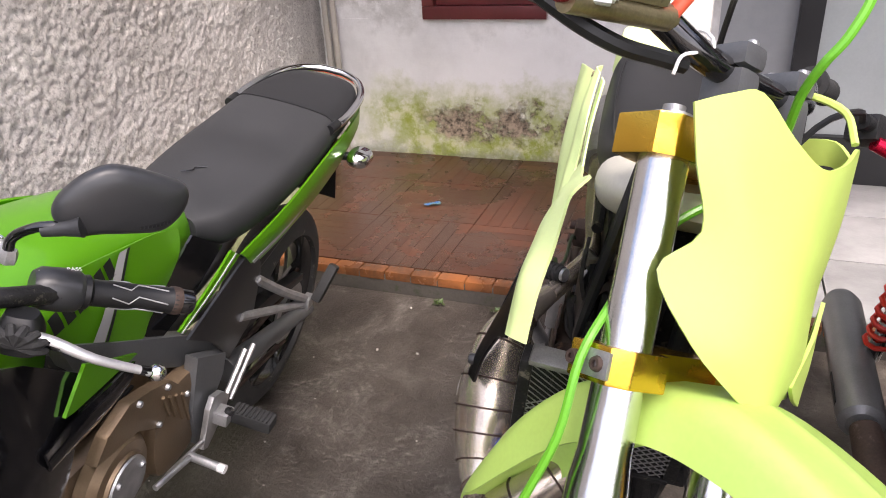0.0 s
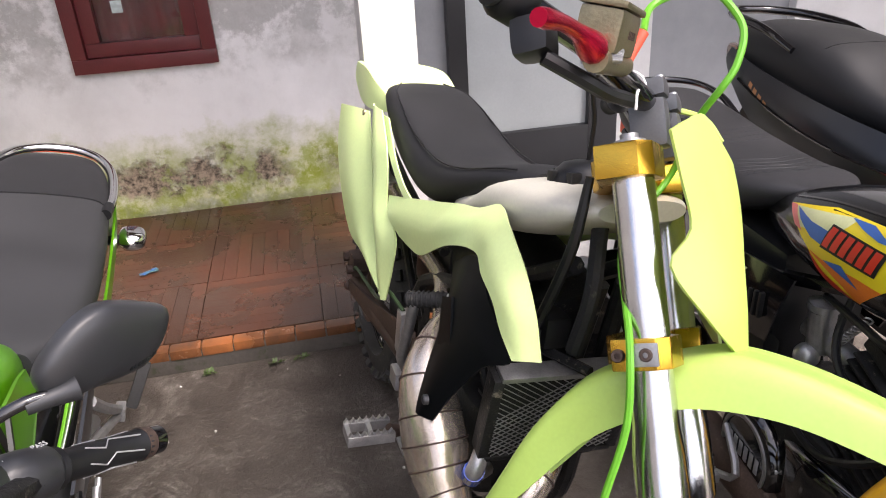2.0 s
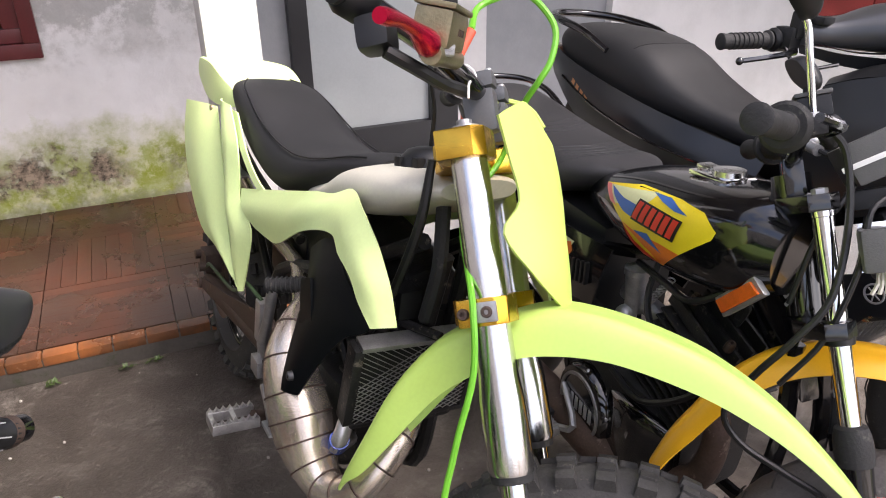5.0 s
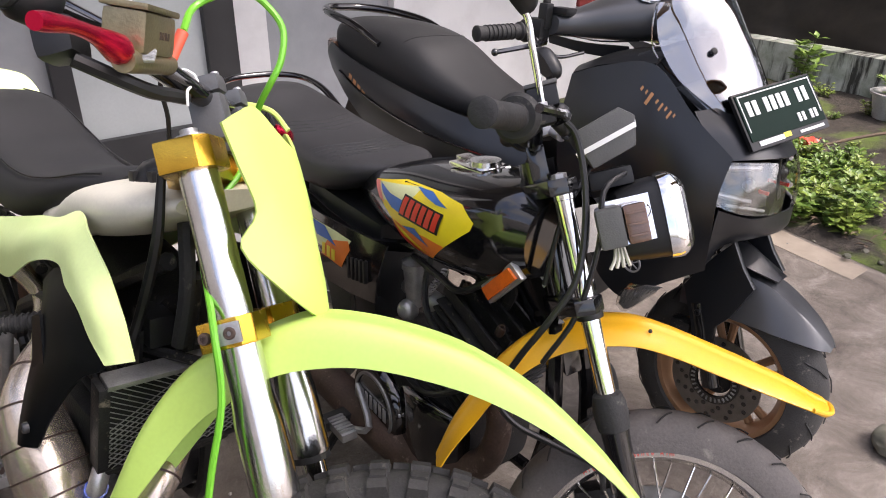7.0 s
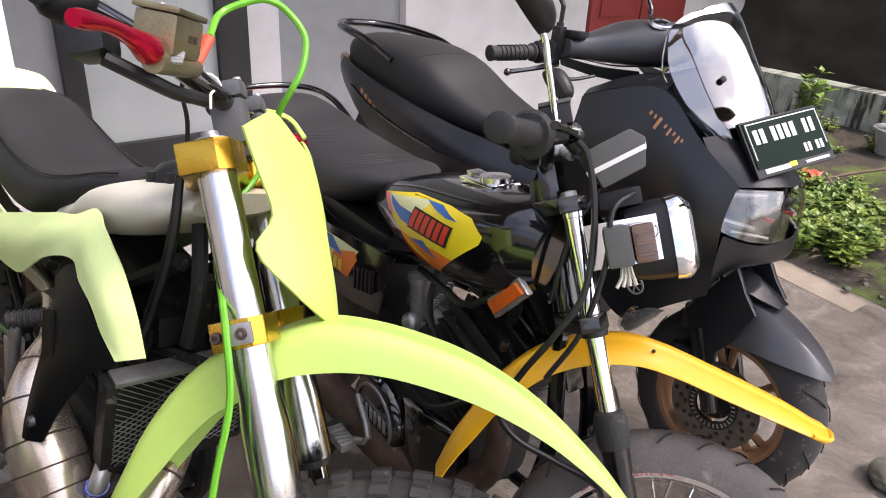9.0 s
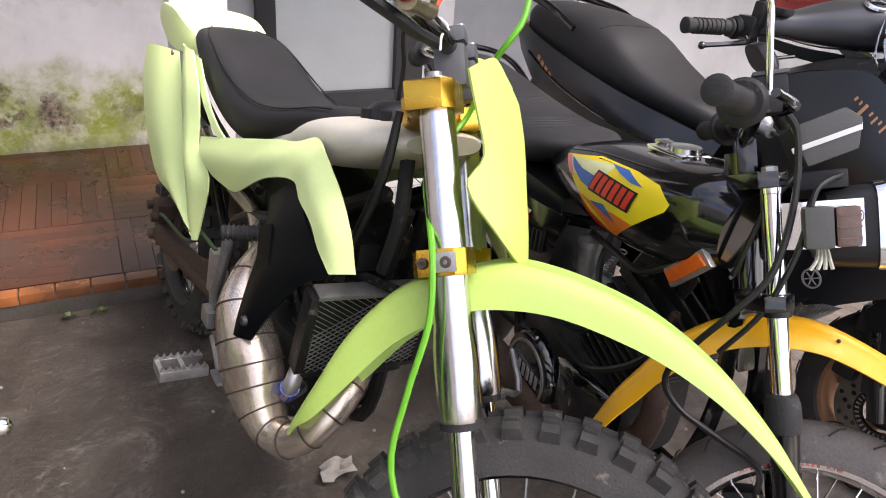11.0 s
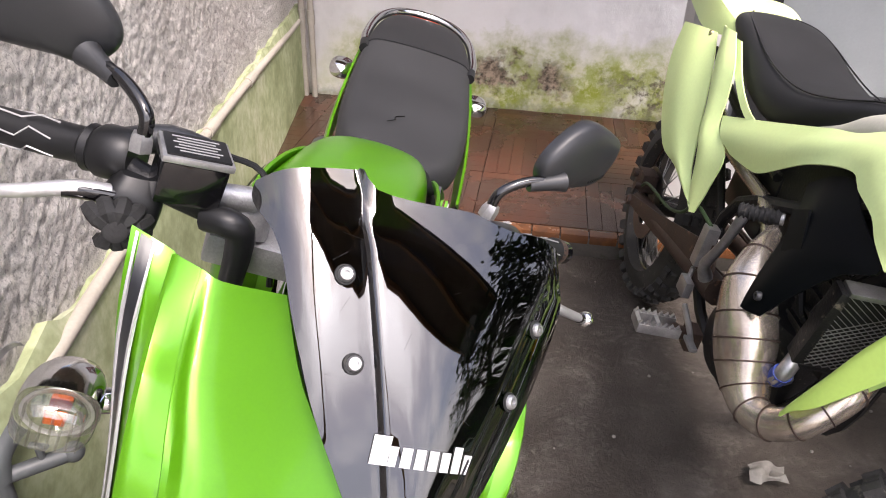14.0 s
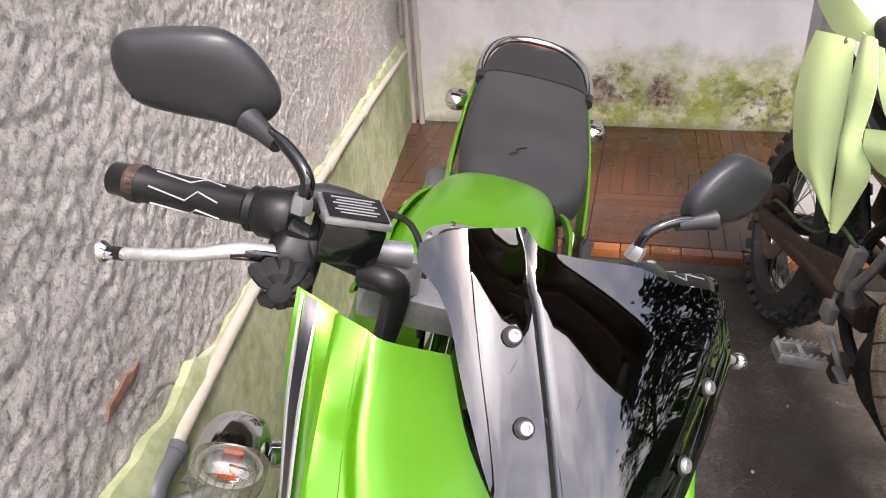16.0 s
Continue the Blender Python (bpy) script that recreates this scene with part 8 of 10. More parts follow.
    fw = part("front_wheel", moved(road_tyre(0.286, 0.082, 0.060), fit), tyre_brown, t, "grey-brown road tyre with worn tread")
    part("tyre_bead", moved(lathe([(0.228, -0.033), (0.244, -0.0385), (0.247, -0.036), (0.232, -0.030)], 56, True, WHEEL_AXIS), fit), rubber, fw)
    for k in range(26):
        a = 2 * math.pi * k / 26
        for s in (-1, 1):
            m = fit @ Matrix.Rotation(a, 4, "Y")
            part("tread_groove", tube([m @ V((0.012, 0.012 * s, 0.2862)), m @ V((0.0, 0.022 * s, 0.2845)), m @ V((-0.015, 0.034 * s, 0.274))], 0.0016, 4, 2), rubber, fw)
    rim = part("rim", moved(lathe([(0.214, -0.030), (0.230, -0.033), (0.231, -0.030), (0.214, -0.024), (0.209, -0.010), (0.209, 0.010), (0.214, 0.024), (0.231, 0.030), (0.230, 0.033), (0.214, 0.030), (0.200, 0.012), (0.200, -0.012)], 64, True, WHEEL_AXIS), fit), polished, fw, "polished alloy rim with red lettering")
    words = "High Performance Rim"
    for k, ch in enumerate(words):
        if ch != " ":
            a = radians(-22 + 2.05 * k)
            m = fit @ Matrix.Rotation(a, 4, "Y") @ pose(0, -0.0328, 0.2215, 96, 0, 0)
            lettering("writing", ch, 0.0115, 0.0002, m, ink_red, rim)
    part("hub", moved(hub_body(0.05, 0.10), fit), alloy, fw)
    part("brake_disc", moved(disc_ring(0.125, 0.075), fit @ pose(0, 0.058, 0)), disc_steel, fw)
    spoked(fw, fit, 0.047, 0.206, 0.08, 36, chrome, 0.0019)
    # fork
    for s in (-1, 1):
        m = SM @ pose(0.04, 0.085 * s, 0)
        leg = part("fork_leg", lathe([(0.001, -0.38), (0.0160, -0.38), (0.0160, -0.02), (0.0175, -0.019), (0.0175, 0.0), (0.0165, 0.012), (0.001, 0.014)], 24, False, m), chrome, t, "chrome fork tube")
        part("fork_seal", lathe([(0.001, -0.395), (0.026, -0.395), (0.028, -0.375), (0.027, -0.352), (0.023, -0.338), (0.017, -0.334), (0.001, -0.334)], 24, False, m), rubber, leg, "black rubber dust boot")
        part("fork_slider", lathe([(0.001, -0.70), (0.019, -0.70), (0.021, -0.66), (0.0225, -0.42), (0.024, -0.396), (0.001, -0.396)], 24, False, m), gloss_black, leg, "black fork slider")
        part("fork_band", lathe([(0.001, -0.212), (0.0215, -0.212), (0.0225, -0.205), (0.0225, -0.183), (0.0205, -0.176), (0.001, -0.176)], 20, False, m), black_plastic, leg)
        part("fork_cap", lathe([(0.001, 0.012), (0.012, 0.013), (0.012, 0.022), (0.001, 0.024)], 6, False, m), alloy, leg)
    part("caliper", box((0.07, 0.05, 0.10), (-0.02, 0.07, -0.60), 0.012, SM), dirty_black, t)
    for nm, u in (("upper_clamp", 0.002), ("lower_clamp", -0.190)):
        part(nm, prism([(0.066, -0.085), (0.05, -0.112), (0.02, -0.112), (-0.02, -0.05), (-0.03, 0), (-0.02, 0.05), (0.02, 0.112), (0.05, 0.112), (0.066, 0.085), (0.035, 0.05), (0.035, -0.05)], 0.026, SM @ pose(0, 0, u), 0.004), gloss_black, t)
    # yellow fender
    fen = []
    for f, u, hw, dr in ((-0.272, -0.417, 0.040, 0.020), (-0.232, -0.366, 0.050, 0.030), (-0.190, -0.326, 0.054, 0.036), (-0.13, -0.274, 0.056, 0.040), (-0.06, -0.238, 0.056, 0.040), (0.011, -0.226, 0.056, 0.040), (0.09, -0.236, 0.056, 0.040), (0.15, -0.264, 0.056, 0.040), (0.232, -0.321, 0.055, 0.038), (0.314, -0.382, 0.051, 0.032), (0.350, -0.412, 0.048, 0.026), (0.368, -0.429, 0.043, 0.022), (0.380, -0.438, 0.034, 0.016), (0.386, -0.446, 0.016, 0.006)):
        fen.append([SM @ V((f, hw * k, u - dr * abs(k) ** 2.4 + (0.004 if abs(k) < 0.35 else 0))) for k in (-1, -0.9, -0.65, -0.38, -0.3, 0, 0.3, 0.38, 0.65, 0.9, 1)])
    fd = part("front_fender", sheet(fen, 2, 5, 0.003), yellow_paint, t, "bright yellow arched front fender")
    part("fender_lip", tube([SM @ V((f, l, u)) for f, l, u in ((0.352, -0.0485, -0.436), (0.371, -0.0425, -0.447), (0.384, -0.030, -0.450), (0.390, 0.0, -0.448), (0.384, 0.030, -0.450), (0.371, 0.0425, -0.447), (0.352, 0.0485, -0.436))], 0.0042, 8, 4), yellow_paint, fd, "rolled yellow edge")
    part("fender_hole", ball(SM @ V((0.131, -0.040, -0.262)), 0.0035, 8), black_plastic, fd)
    # headlight
    hl = part("headlight_shell", loft([[SM @ V((f, l, u)) for l, u in [(hw * math.copysign(abs(math.cos(a)) ** 0.45, math.cos(a)), -0.082 + hh * math.copysign(abs(math.sin(a)) ** 0.45, math.sin(a))) for a in [2 * math.pi * k / 16 for k in range(16)]]] for f, hw, hh in ((0.105, 0.045, 0.04), (0.12, 0.075, 0.060), (0.185, 0.082, 0.066))], 2, 2), black_plastic, t, "black square headlight shell")
    for nm, rings, mt, lb in (("headlight_rim", ((0.1855, 0.086, 0.070), (0.205, 0.087, 0.071), (0.215, 0.080, 0.064)), chrome, "chrome headlight rim"), ("headlight_lens", ((0.2155, 0.078, 0.062), (0.224, 0.070, 0.054), (0.228, 0.03, 0.02)), clear_lens, "clear headlight lens")):
        part(nm, loft([[SM @ V((f, l, u)) for l, u in [(hw * math.copysign(abs(math.cos(a)) ** 0.45, math.cos(a)), -0.082 + hh * math.copysign(abs(math.sin(a)) ** 0.45, math.sin(a))) for a in [2 * math.pi * k / 16 for k in range(16)]]] for f, hw, hh in rings], 2, 2), mt, hl, lb)
    for s in (-1, 1):
        ear = part("headlight_ear", sheet([[SM @ V((f, 0.092 * s + bow, u)) for f, bow in ((0.050, 0.0), (0.085, 0.004 * s), (0.125, 0.004 * s), (0.165, -0.002 * s))] for u in (-0.036, -0.06, -0.085, -0.108)], 3, 3, 0.004), chrome, t, "chrome headlight bracket")
        part("bracket_bolt", bolt_bm(SM @ V((0.150, 0.096 * s, -0.062)), SM.to_3x3() @ V((0, s, 0)), 0.014, 0.006), chrome, ear)
        ind = part("front_indicator", box((0.040, 0.038, 0.062), (0.098, 0.122 * s, -0.075), 0.007, SM), meter_grey, t, "smoked indicator with brown lens")
        part("indicator_lens", box((0.034, 0.036, 0.060), (0.136, 0.122 * s, -0.075), 0.007, SM), brown_lens, ind)
        for k in range(3):
            part("lens_rib", box((0.030, 0.004, 0.004), (0.137, 0.1415 * s, -0.058 - 0.017 * k), 0.001, SM), brown_lens, ind)
    # meters
    mt_ = part("meter_box", prism([(0.094, 0.004), (0.071, 0.066), (0.150, 0.090), (0.172, 0.072), (0.165, 0.026)], 0.168, SM @ pose(0, 0, 0.012, 90, 0, 0), 0.006), meter_grey, t, "grey plastic meter box with a silver stripe")
    part("meter_stripe", joined(*[box((0.100, 0.002, 0.008), (0, 0, 0), 0.0006, SM @ pose(0.121, -0.0850, 0.056, 0, -16, 0)) for k in (1,)]), ink_white, mt_, "silver stripe")
    part("meter_stripe", box((0.002, 0.165, 0.008), (0.1695, 0, 0.073), 0.0006, SM), ink_white, mt_)
    part("meter_base", box((0.07, 0.10, 0.03), (0.120, 0, -0.004), 0.006, SM), black_plastic, mt_)
    # bars, levers, mirrors
    part("bar_riser", joined(box((0.03, 0.03, 0.06), (0.012, -0.04, 0.045), 0.006, SM), box((0.03, 0.03, 0.06), (0.012, 0.04, 0.045), 0.006, SM)), gloss_black, t)
    bar = part("handlebar", tube(Q((-0.03, -0.30, 0.118), (0.0, -0.20, 0.112), (0.020, -0.12, 0.100), (0.012, -0.05, 0.075), (0.012, 0.05, 0.075), (0.020, 0.12, 0.100), (0.0, 0.20, 0.112), (-0.03, 0.30, 0.118)), 0.0112, 12, 4), gloss_black, t, "black handlebar")
    for s in (-1, 1):
        i_, o_ = SM @ V((-0.002, 0.205 * s, 0.112)), SM @ V((-0.046, 0.352 * s, 0.120))
        gp = part("grip", grip_bm(i_, o_, 0.0185), rubber, bar, "black rubber grip")
        part("grip_flange", lathe([(0.001, -0.010), (0.034, -0.010), (0.036, 0.0), (0.030, 0.008), (0.001, 0.009)], 24, False, along(i_, o_)), rubber, gp)
        part("throttle_housing", lathe([(0.001, -0.055), (0.022, -0.055), (0.027, -0.045), (0.028, -0.015), (0.022, -0.0105), (0.001, -0.0105)], 18, False, along(i_, o_)), black_plastic, bar)
        pc = part("lever_perch", joined(box((0.045, 0.060, 0.026), (0.030, 0.158 * s, 0.108), 0.006, SM), rod(SM @ V((0.05, 0.135 * s, 0.10)), SM @ V((0.062, 0.09 * s, 0.085)), 0.010, 10), ball(SM @ V((0.058, 0.15 * s, 0.108)), 0.016, 10)), alloy if s > 0 else dirty_black, bar)
        if s < 0:
            part("reservoir", box((0.044, 0.052, 0.030), (0.040, -0.150, 0.135), 0.005, SM), black_plastic, pc, "black brake fluid reservoir")
            part("reservoir_lid", box((0.048, 0.056, 0.006), (0.040, -0.150, 0.1535), 0.002, SM), meter_grey, pc)
        part("lever", tube(Q((0.055, 0.15 * s, 0.10), (0.066, 0.20 * s, 0.100), (0.052, 0.26 * s, 0.102), (0.030, 0.315 * s, 0.108)), [0.009, 0.008, 0.006, 0.0065], 8, 4), gloss_black, pc)
        bend = ((0.040, 0.195 * s, 0.205), (0.042, 0.202 * s, 0.240), (0.034, 0.215 * s, 0.262)) if s < 0 else ((0.052, 0.185, 0.170), (0.062, 0.196, 0.190), (0.066, 0.205, 0.205))
        head = (0.025, -0.240, 0.300) if s < 0 else (0.066, 0.226, 0.238)
        mr = part("mirror_stalk", tube(Q((0.036, 0.172 * s, 0.110), (0.038, 0.178 * s, 0.150), *bend), 0.0052, 10, 4), chrome if s < 0 else black_plastic, t, "mirror stalk")
        part("stalk_nut", lathe([(0.001, 0), (0.009, 0), (0.009, 0.016), (0.001, 0.017)], 6, False, along(SM @ V((0.036, 0.172 * s, 0.112)), SM @ V((0.038, 0.178 * s, 0.15)))), alloy, mr)
        R3 = SM.to_3x3()
        part("mirror_head", mirror_head(R3 @ V((-0.25, 0.9 * s, 0.15)), R3 @ V((-0.2, -0.1 * s, 1)), R3 @ V((1, 0.25 * s, 0.2)), SM @ V(head), 0.066 if s < 0 else 0.050, 0.046 if s < 0 else 0.034, 0.028 if s < 0 else 0.020), black_plastic, mr, "black mirror shell")
    # cables
    part("brake_hose", tube(Q((0.060, -0.125, 0.105), (0.078, -0.112, 0.066), (0.070, -0.112, -0.03), (0.035, -0.120, -0.136), (-0.020, -0.115, -0.195), (-0.085, -0.095, -0.252), (-0.135, -0.075, -0.31), (-0.118, -0.065, -0.365), (-0.061, -0.06, -0.415), (0.0, -0.05, -0.47), (0.0, 0.03, -0.55)), 0.0055, 8, 5), black_plastic, t, "black brake hose")
    part("clutch_cable", tube(Q((0.06, 0.10, 0.09), (0.10, 0.03, 0.045), (0.09, -0.05, 0.02), (0.03, -0.07, -0.05), (-0.02, -0.05, -0.15)), 0.0045, 8, 5), black_plastic, t)
    part("meter_cable", tube(Q((0.13, -0.02, -0.01), (0.14, -0.07, 0.0), (0.10, -0.108, -0.02), (0.075, -0.112, -0.10), (0.02, -0.10, -0.2), (-0.05, -0.08, -0.27)), 0.0045, 8, 5), black_plastic, t)
    part("wire_tail", joined(*[tube(Q((0.10 + 0.004 * k, -0.10, -0.11), (0.095 + 0.006 * k, -0.112, -0.125), (0.085 + 0.010 * k, -0.118, -0.138)), 0.003, 5, 3) for k in range(4)]), cream_tank, t, "loose taped wire ends")
    part("ignition_lock", lathe([(0.001, 0), (0.02, 0), (0.02, 0.03), (0.001, 0.032)], 16, False, SM @ pose(0.0, 0, 0.015)), black_plastic, t)
    part("key", box((0.003, 0.022, 0.030), (0.0, 0.0, 0.055), 0.001, SM), red_cap, t, "key with red tag")
    return t


retro_bike()

# ---- the satin black scooter ----
plate_green = mat("dark_green_plate", (0.010, 0.024, 0.018), 0.6, 0.0, 0.15, 9, 300, 0.05, spec=0.1)
satin_grey = mat("satin_graphite_paint", (0.085, 0.087, 0.091), 0.30, 0.5, 0.12, 6, 500, 0.05)
led_white = mat("lamp_reflector", (0.62, 0.62, 0.64), 0.25, 0.6, 0.1, 20, 300, 0.1)


def scooter():
    t = thing("scooter", bike_pose(1.490, 1.034, 6.5, 5.4), "satin black maxi scooter with a tall clear windscreen and bronze wheels", "scooter", "parked motorcycles")
    # front wheel
    fit = pose(0.004, 0, 0.247)
    fw = part("front_wheel", moved(road_tyre(0.246, 0.112, 0.074), fit), tyre_rubber, t, "black tubeless scooter tyre with slanted grooves")
    for k in range(18):
        a = 2 * math.pi * k / 18
        for s in (-1, 1):
            m = fit @ Matrix.Rotation(a + (0.17 if s > 0 else 0), 4, "Y")
            part("tread_groove", tube([m @ V((0.03, 0.010 * s, 0.2462)), m @ V((0.005, 0.028 * s, 0.242)), m @ V((-0.022, 0.045 * s, 0.222))], 0.0022, 4, 2), rubber, fw)
    part("rim", moved(lathe([(0.158, -0.046), (0.173, -0.046), (0.173, -0.040), (0.160, -0.034), (0.150, -0.015), (0.150, 0.015), (0.160, 0.034), (0.173, 0.040), (0.173, 0.046), (0.158, 0.046), (0.142, 0.02), (0.142, -0.02)], 56, True, WHEEL_AXIS), fit), bronze_rim, fw, "bronze cast wheel rim")
    for k in range(5):
        a = radians(72 * k + 30)
        for d in (-0.16, 0.16):
            part("rim_spoke", tube([fit @ V((0.03 * math.cos(a), 0, 0.03 * math.sin(a))), fit @ V((0.085 * math.cos(a + d * 0.7), 0, 0.085 * math.sin(a + d * 0.7))), fit @ V((0.148 * math.cos(a + d), 0, 0.148 * math.sin(a + d)))], [0.016, 0.010, 0.012], 8, 2), bronze_rim, fw)
    part("hub", moved(hub_body(0.04, 0.11), fit), dirty_black, fw)
    ds = part("brake_disc", moved(disc_ring(0.115, 0.062, 0.005), fit @ pose(0, -0.062, 0)), disc_steel, fw, "drilled steel brake disc")
    hole = None
    for k in range(36):
        a = 2 * math.pi * k / 36
        r = (0.102, 0.088, 0.076)[k % 3]
        m = fit @ pose(r * math.cos(a), -0.0655, r * math.sin(a))
        if hole is None:
            hole = part("disc_hole", lathe([(0.0006, 0), (0.0048 if k % 3 else 0.006, 0), (0.0048, 0.0008), (0.0006, 0.0008)], 10, False, WHEEL_AXIS), gloss_black, ds)
            hole.matrix_basis = m
        else:
            twin(hole, m, ds)
    part("carrier_ring", moved(lathe([(0.044, -0.004), (0.064, -0.004), (0.064, 0.004), (0.044, 0.004)], 36, True, WHEEL_AXIS), fit @ pose(0, -0.068, 0)), gloss_black, fw)
    for k in range(30):
        a = 2 * math.pi * k / 30
        part("ring_tooth", box((0.010, 0.002, 0.004), (0.054, -0.073, 0), 0, fit @ Matrix.Rotation(a, 4, "Y")), alloy, fw)
    part("caliper", box((0.055, 0.04, 0.085), (-0.105, -0.075, 0.335), 0.012, pose(0, 0, 0)), dirty_black, t)
    part("axle_nut", bolt_bm((0.004, -0.080, 0.247), (0, -1, 0), 0.016, 0.012), alloy, t)
    # fork and fender
    for s in (-1, 1):
        part("fork_leg", joined(rod((0.004, 0.078 * s, 0.235), (-0.075, 0.078 * s, 0.44), 0.023, 14), rod((-0.07, 0.078 * s, 0.43), (-0.20, 0.078 * s, 0.76), 0.0155, 14)), gloss_black, t, "black fork leg")
        part("fork_shroud", prism([(-0.117, 0.476), (-0.088, 0.528), (-0.055, 0.575), (-0.02, 0.622), (0.015, 0.565), (0.05, 0.525), (0.012, 0.435), (-0.016, 0.398), (-0.012, 0.30), (-0.05, 0.285), (-0.075, 0.38)], 0.018, pose(0, 0.088 * s, 0, 90, 0, 0), 0.006), satin_black, t, "satin black fork shroud")
        part("shroud_bolt", bolt_bm((-0.065, 0.098 * s, 0.42), (0, s, 0), 0.009, 0.005), dirty_black, t)
    fen = []
    for x, z, hw, dr in ((-0.15, 0.46, 0.060, 0.05), (-0.09, 0.505, 0.076, 0.085), (-0.02, 0.532, 0.082, 0.105), (0.05, 0.528, 0.082, 0.098), (0.11, 0.504, 0.078, 0.076), (0.165, 0.470, 0.066, 0.045), (0.205, 0.436, 0.044, 0.018), (0.222, 0.418, 0.018, 0.006)):
        fen.append([(x + 0.02 * abs(k) ** 2 * (x < 0.1), hw * k, z - dr * (0.10 * abs(k) if abs(k) < 0.45 else 0.045 + 0.955 * ((abs(k) - 0.45) / 0.55) ** 1.3)) for k in (-1, -0.9, -0.7, -0.5, -0.4, 0, 0.4, 0.5, 0.7, 0.9, 1)])
    part("front_fender", sheet(fen, 2, 4, 0.004), satin_grey, t, "satin graphite front fender with creased sides", 28)
    part("fender_scoop", sheet([[(-0.06, y, 0.60 - abs(y) * 0.3), (0.0, y * 0.8, 0.585 - abs(y) * 0.4), (0.075, y * 0.4, 0.535)] for y in (-0.07, -0.035, 0, 0.035, 0.07)], 3, 3, 0.004), satin_black, t)
    # front body
    for s in (-1, 1):
        pn = part("front_panel", sheet([[(x, y * s, z) for x, y, z in r] for r in (
            ((-0.040, 0.168, 0.825), (-0.045, 0.188, 0.75), (-0.040, 0.192, 0.66), (-0.046, 0.165, 0.56)),
            ((-0.138, 0.186, 0.900), (-0.130, 0.216, 0.77), (-0.125, 0.216, 0.63), (-0.130, 0.190, 0.50)),
            ((-0.249, 0.190, 0.992), (-0.240, 0.226, 0.83), (-0.230, 0.222, 0.63), (-0.215, 0.195, 0.430)),
            ((-0.373, 0.192, 0.972), (-0.360, 0.226, 0.82), (-0.340, 0.216, 0.64), (-0.284, 0.200, 0.458)),
            ((-0.462, 0.195, 0.938), (-0.465, 0.216, 0.80), (-0.440, 0.205, 0.66), (-0.330, 0.185, 0.50)))], 5, 5, 0.006), satin_black, t, "satin black front side panel")
        tree = tree_of(pn)
        for k, (x, z, w, h, sl) in enumerate(((-0.263, 0.946, 0.010, 0.012, 0.004), (-0.250, 0.940, 0.008, 0.012, 0.003), (-0.238, 0.936, 0.014, 0.030, 0.010), (-0.220, 0.924, 0.008, 0.012, 0.004), (-0.208, 0.918, 0.008, 0.020, 0.006), (-0.197, 0.912, 0.007, 0.012, 0.003), (-0.186, 0.905, 0.008, 0.020, 0.006), (-0.176, 0.900, 0.006, 0.010, 0.003))):
            part("script_mark", decal([(x, z), (x + w * 0.5, z - 0.004), (x + w * 0.5 - sl, z - h), (x - sl, z - h + 0.004)], tree, s, 0.0015, 2), ink_gold, pn, "copper script mark")
        ln = part("front_indicator", sheet([[(x, y * s, z) for x, y, z in r] for r in (((-0.200, 0.204, 0.475), (-0.160, 0.206, 0.487), (-0.119, 0.205, 0.497)), ((-0.222, 0.212, 0.442), (-0.175, 0.214, 0.460), (-0.128, 0.207, 0.488)), ((-0.228, 0.205, 0.408), (-0.198, 0.206, 0.402), (-0.134, 0.203, 0.478)))], 4, 4, 0.006), clear_lens, t, "clear ribbed indicator lens")
        part("indicator_bowl", sheet([[(x, y * s, z) for x, y, z in r] for r in (((-0.198, 0.196, 0.473), (-0.160, 0.198, 0.485), (-0.122, 0.197, 0.495)), ((-0.220, 0.200, 0.442), (-0.175, 0.202, 0.460), (-0.130, 0.199, 0.486)), ((-0.226, 0.197, 0.410), (-0.198, 0.198, 0.405), (-0.136, 0.195, 0.478)))], 3, 3, 0.003), led_white, ln)
        for k in range(8):
            u = k / 7
            part("lens_rib", rod((-0.215 + 0.075 * u, 0.2155 * s, 0.415 + 0.062 * u), (-0.206 + 0.075 * u, 0.2125 * s, 0.462 + 0.026 * u), 0.0016, 5), clear_lens, ln)
        bd = part("roundel", lathe([(0.020, 0), (0.024, 0), (0.024, 0.003), (0.020, 0.003)], 28, True, along((-0.20, 0.2195 * s, 0.535), (-0.20, 0.4 * s, 0.52))), ink_grey, pn, "grey roundel badge")
        for k in range(3):
            part("roundel_bar", box((0.003, 0.002, 0.036), (0, 0, 0), 0.0005, pose(-0.20, 0.2215 * s, 0.535, 0, 60 * k, 0)), ink_grey, bd)
        # headlight
        hl = part("headlight", sheet([[(x, y * s, z) for x, y, z in r] for r in (((-0.108, 0.176, 0.800), (-0.040, 0.140, 0.812), (0.005, 0.085, 0.815), (0.022, 0.030, 0.812)), ((-0.088, 0.184, 0.765), (-0.015, 0.145, 0.768), (0.022, 0.088, 0.768), (0.036, 0.032, 0.765)), ((-0.052, 0.184, 0.718), (-0.005, 0.148, 0.705), (0.028, 0.090, 0.700), (0.040, 0.034, 0.702)))], 4, 4, 0.005), clear_lens, t, "clear headlight lens")
        part("headlight_bowl", sheet([[(x - 0.022, y * s * 0.96, z) for x, y, z in r] for r in (((-0.100, 0.170, 0.795), (-0.050, 0.140, 0.806), (-0.005, 0.085, 0.808), (0.012, 0.030, 0.806)), ((-0.085, 0.176, 0.765), (-0.035, 0.142, 0.766), (0.0, 0.088, 0.766), (0.016, 0.032, 0.763)), ((-0.055, 0.178, 0.722), (-0.018, 0.146, 0.712), (0.015, 0.090, 0.706), (0.026, 0.034, 0.706)))], 3, 3, 0.004), grey_plastic, hl)
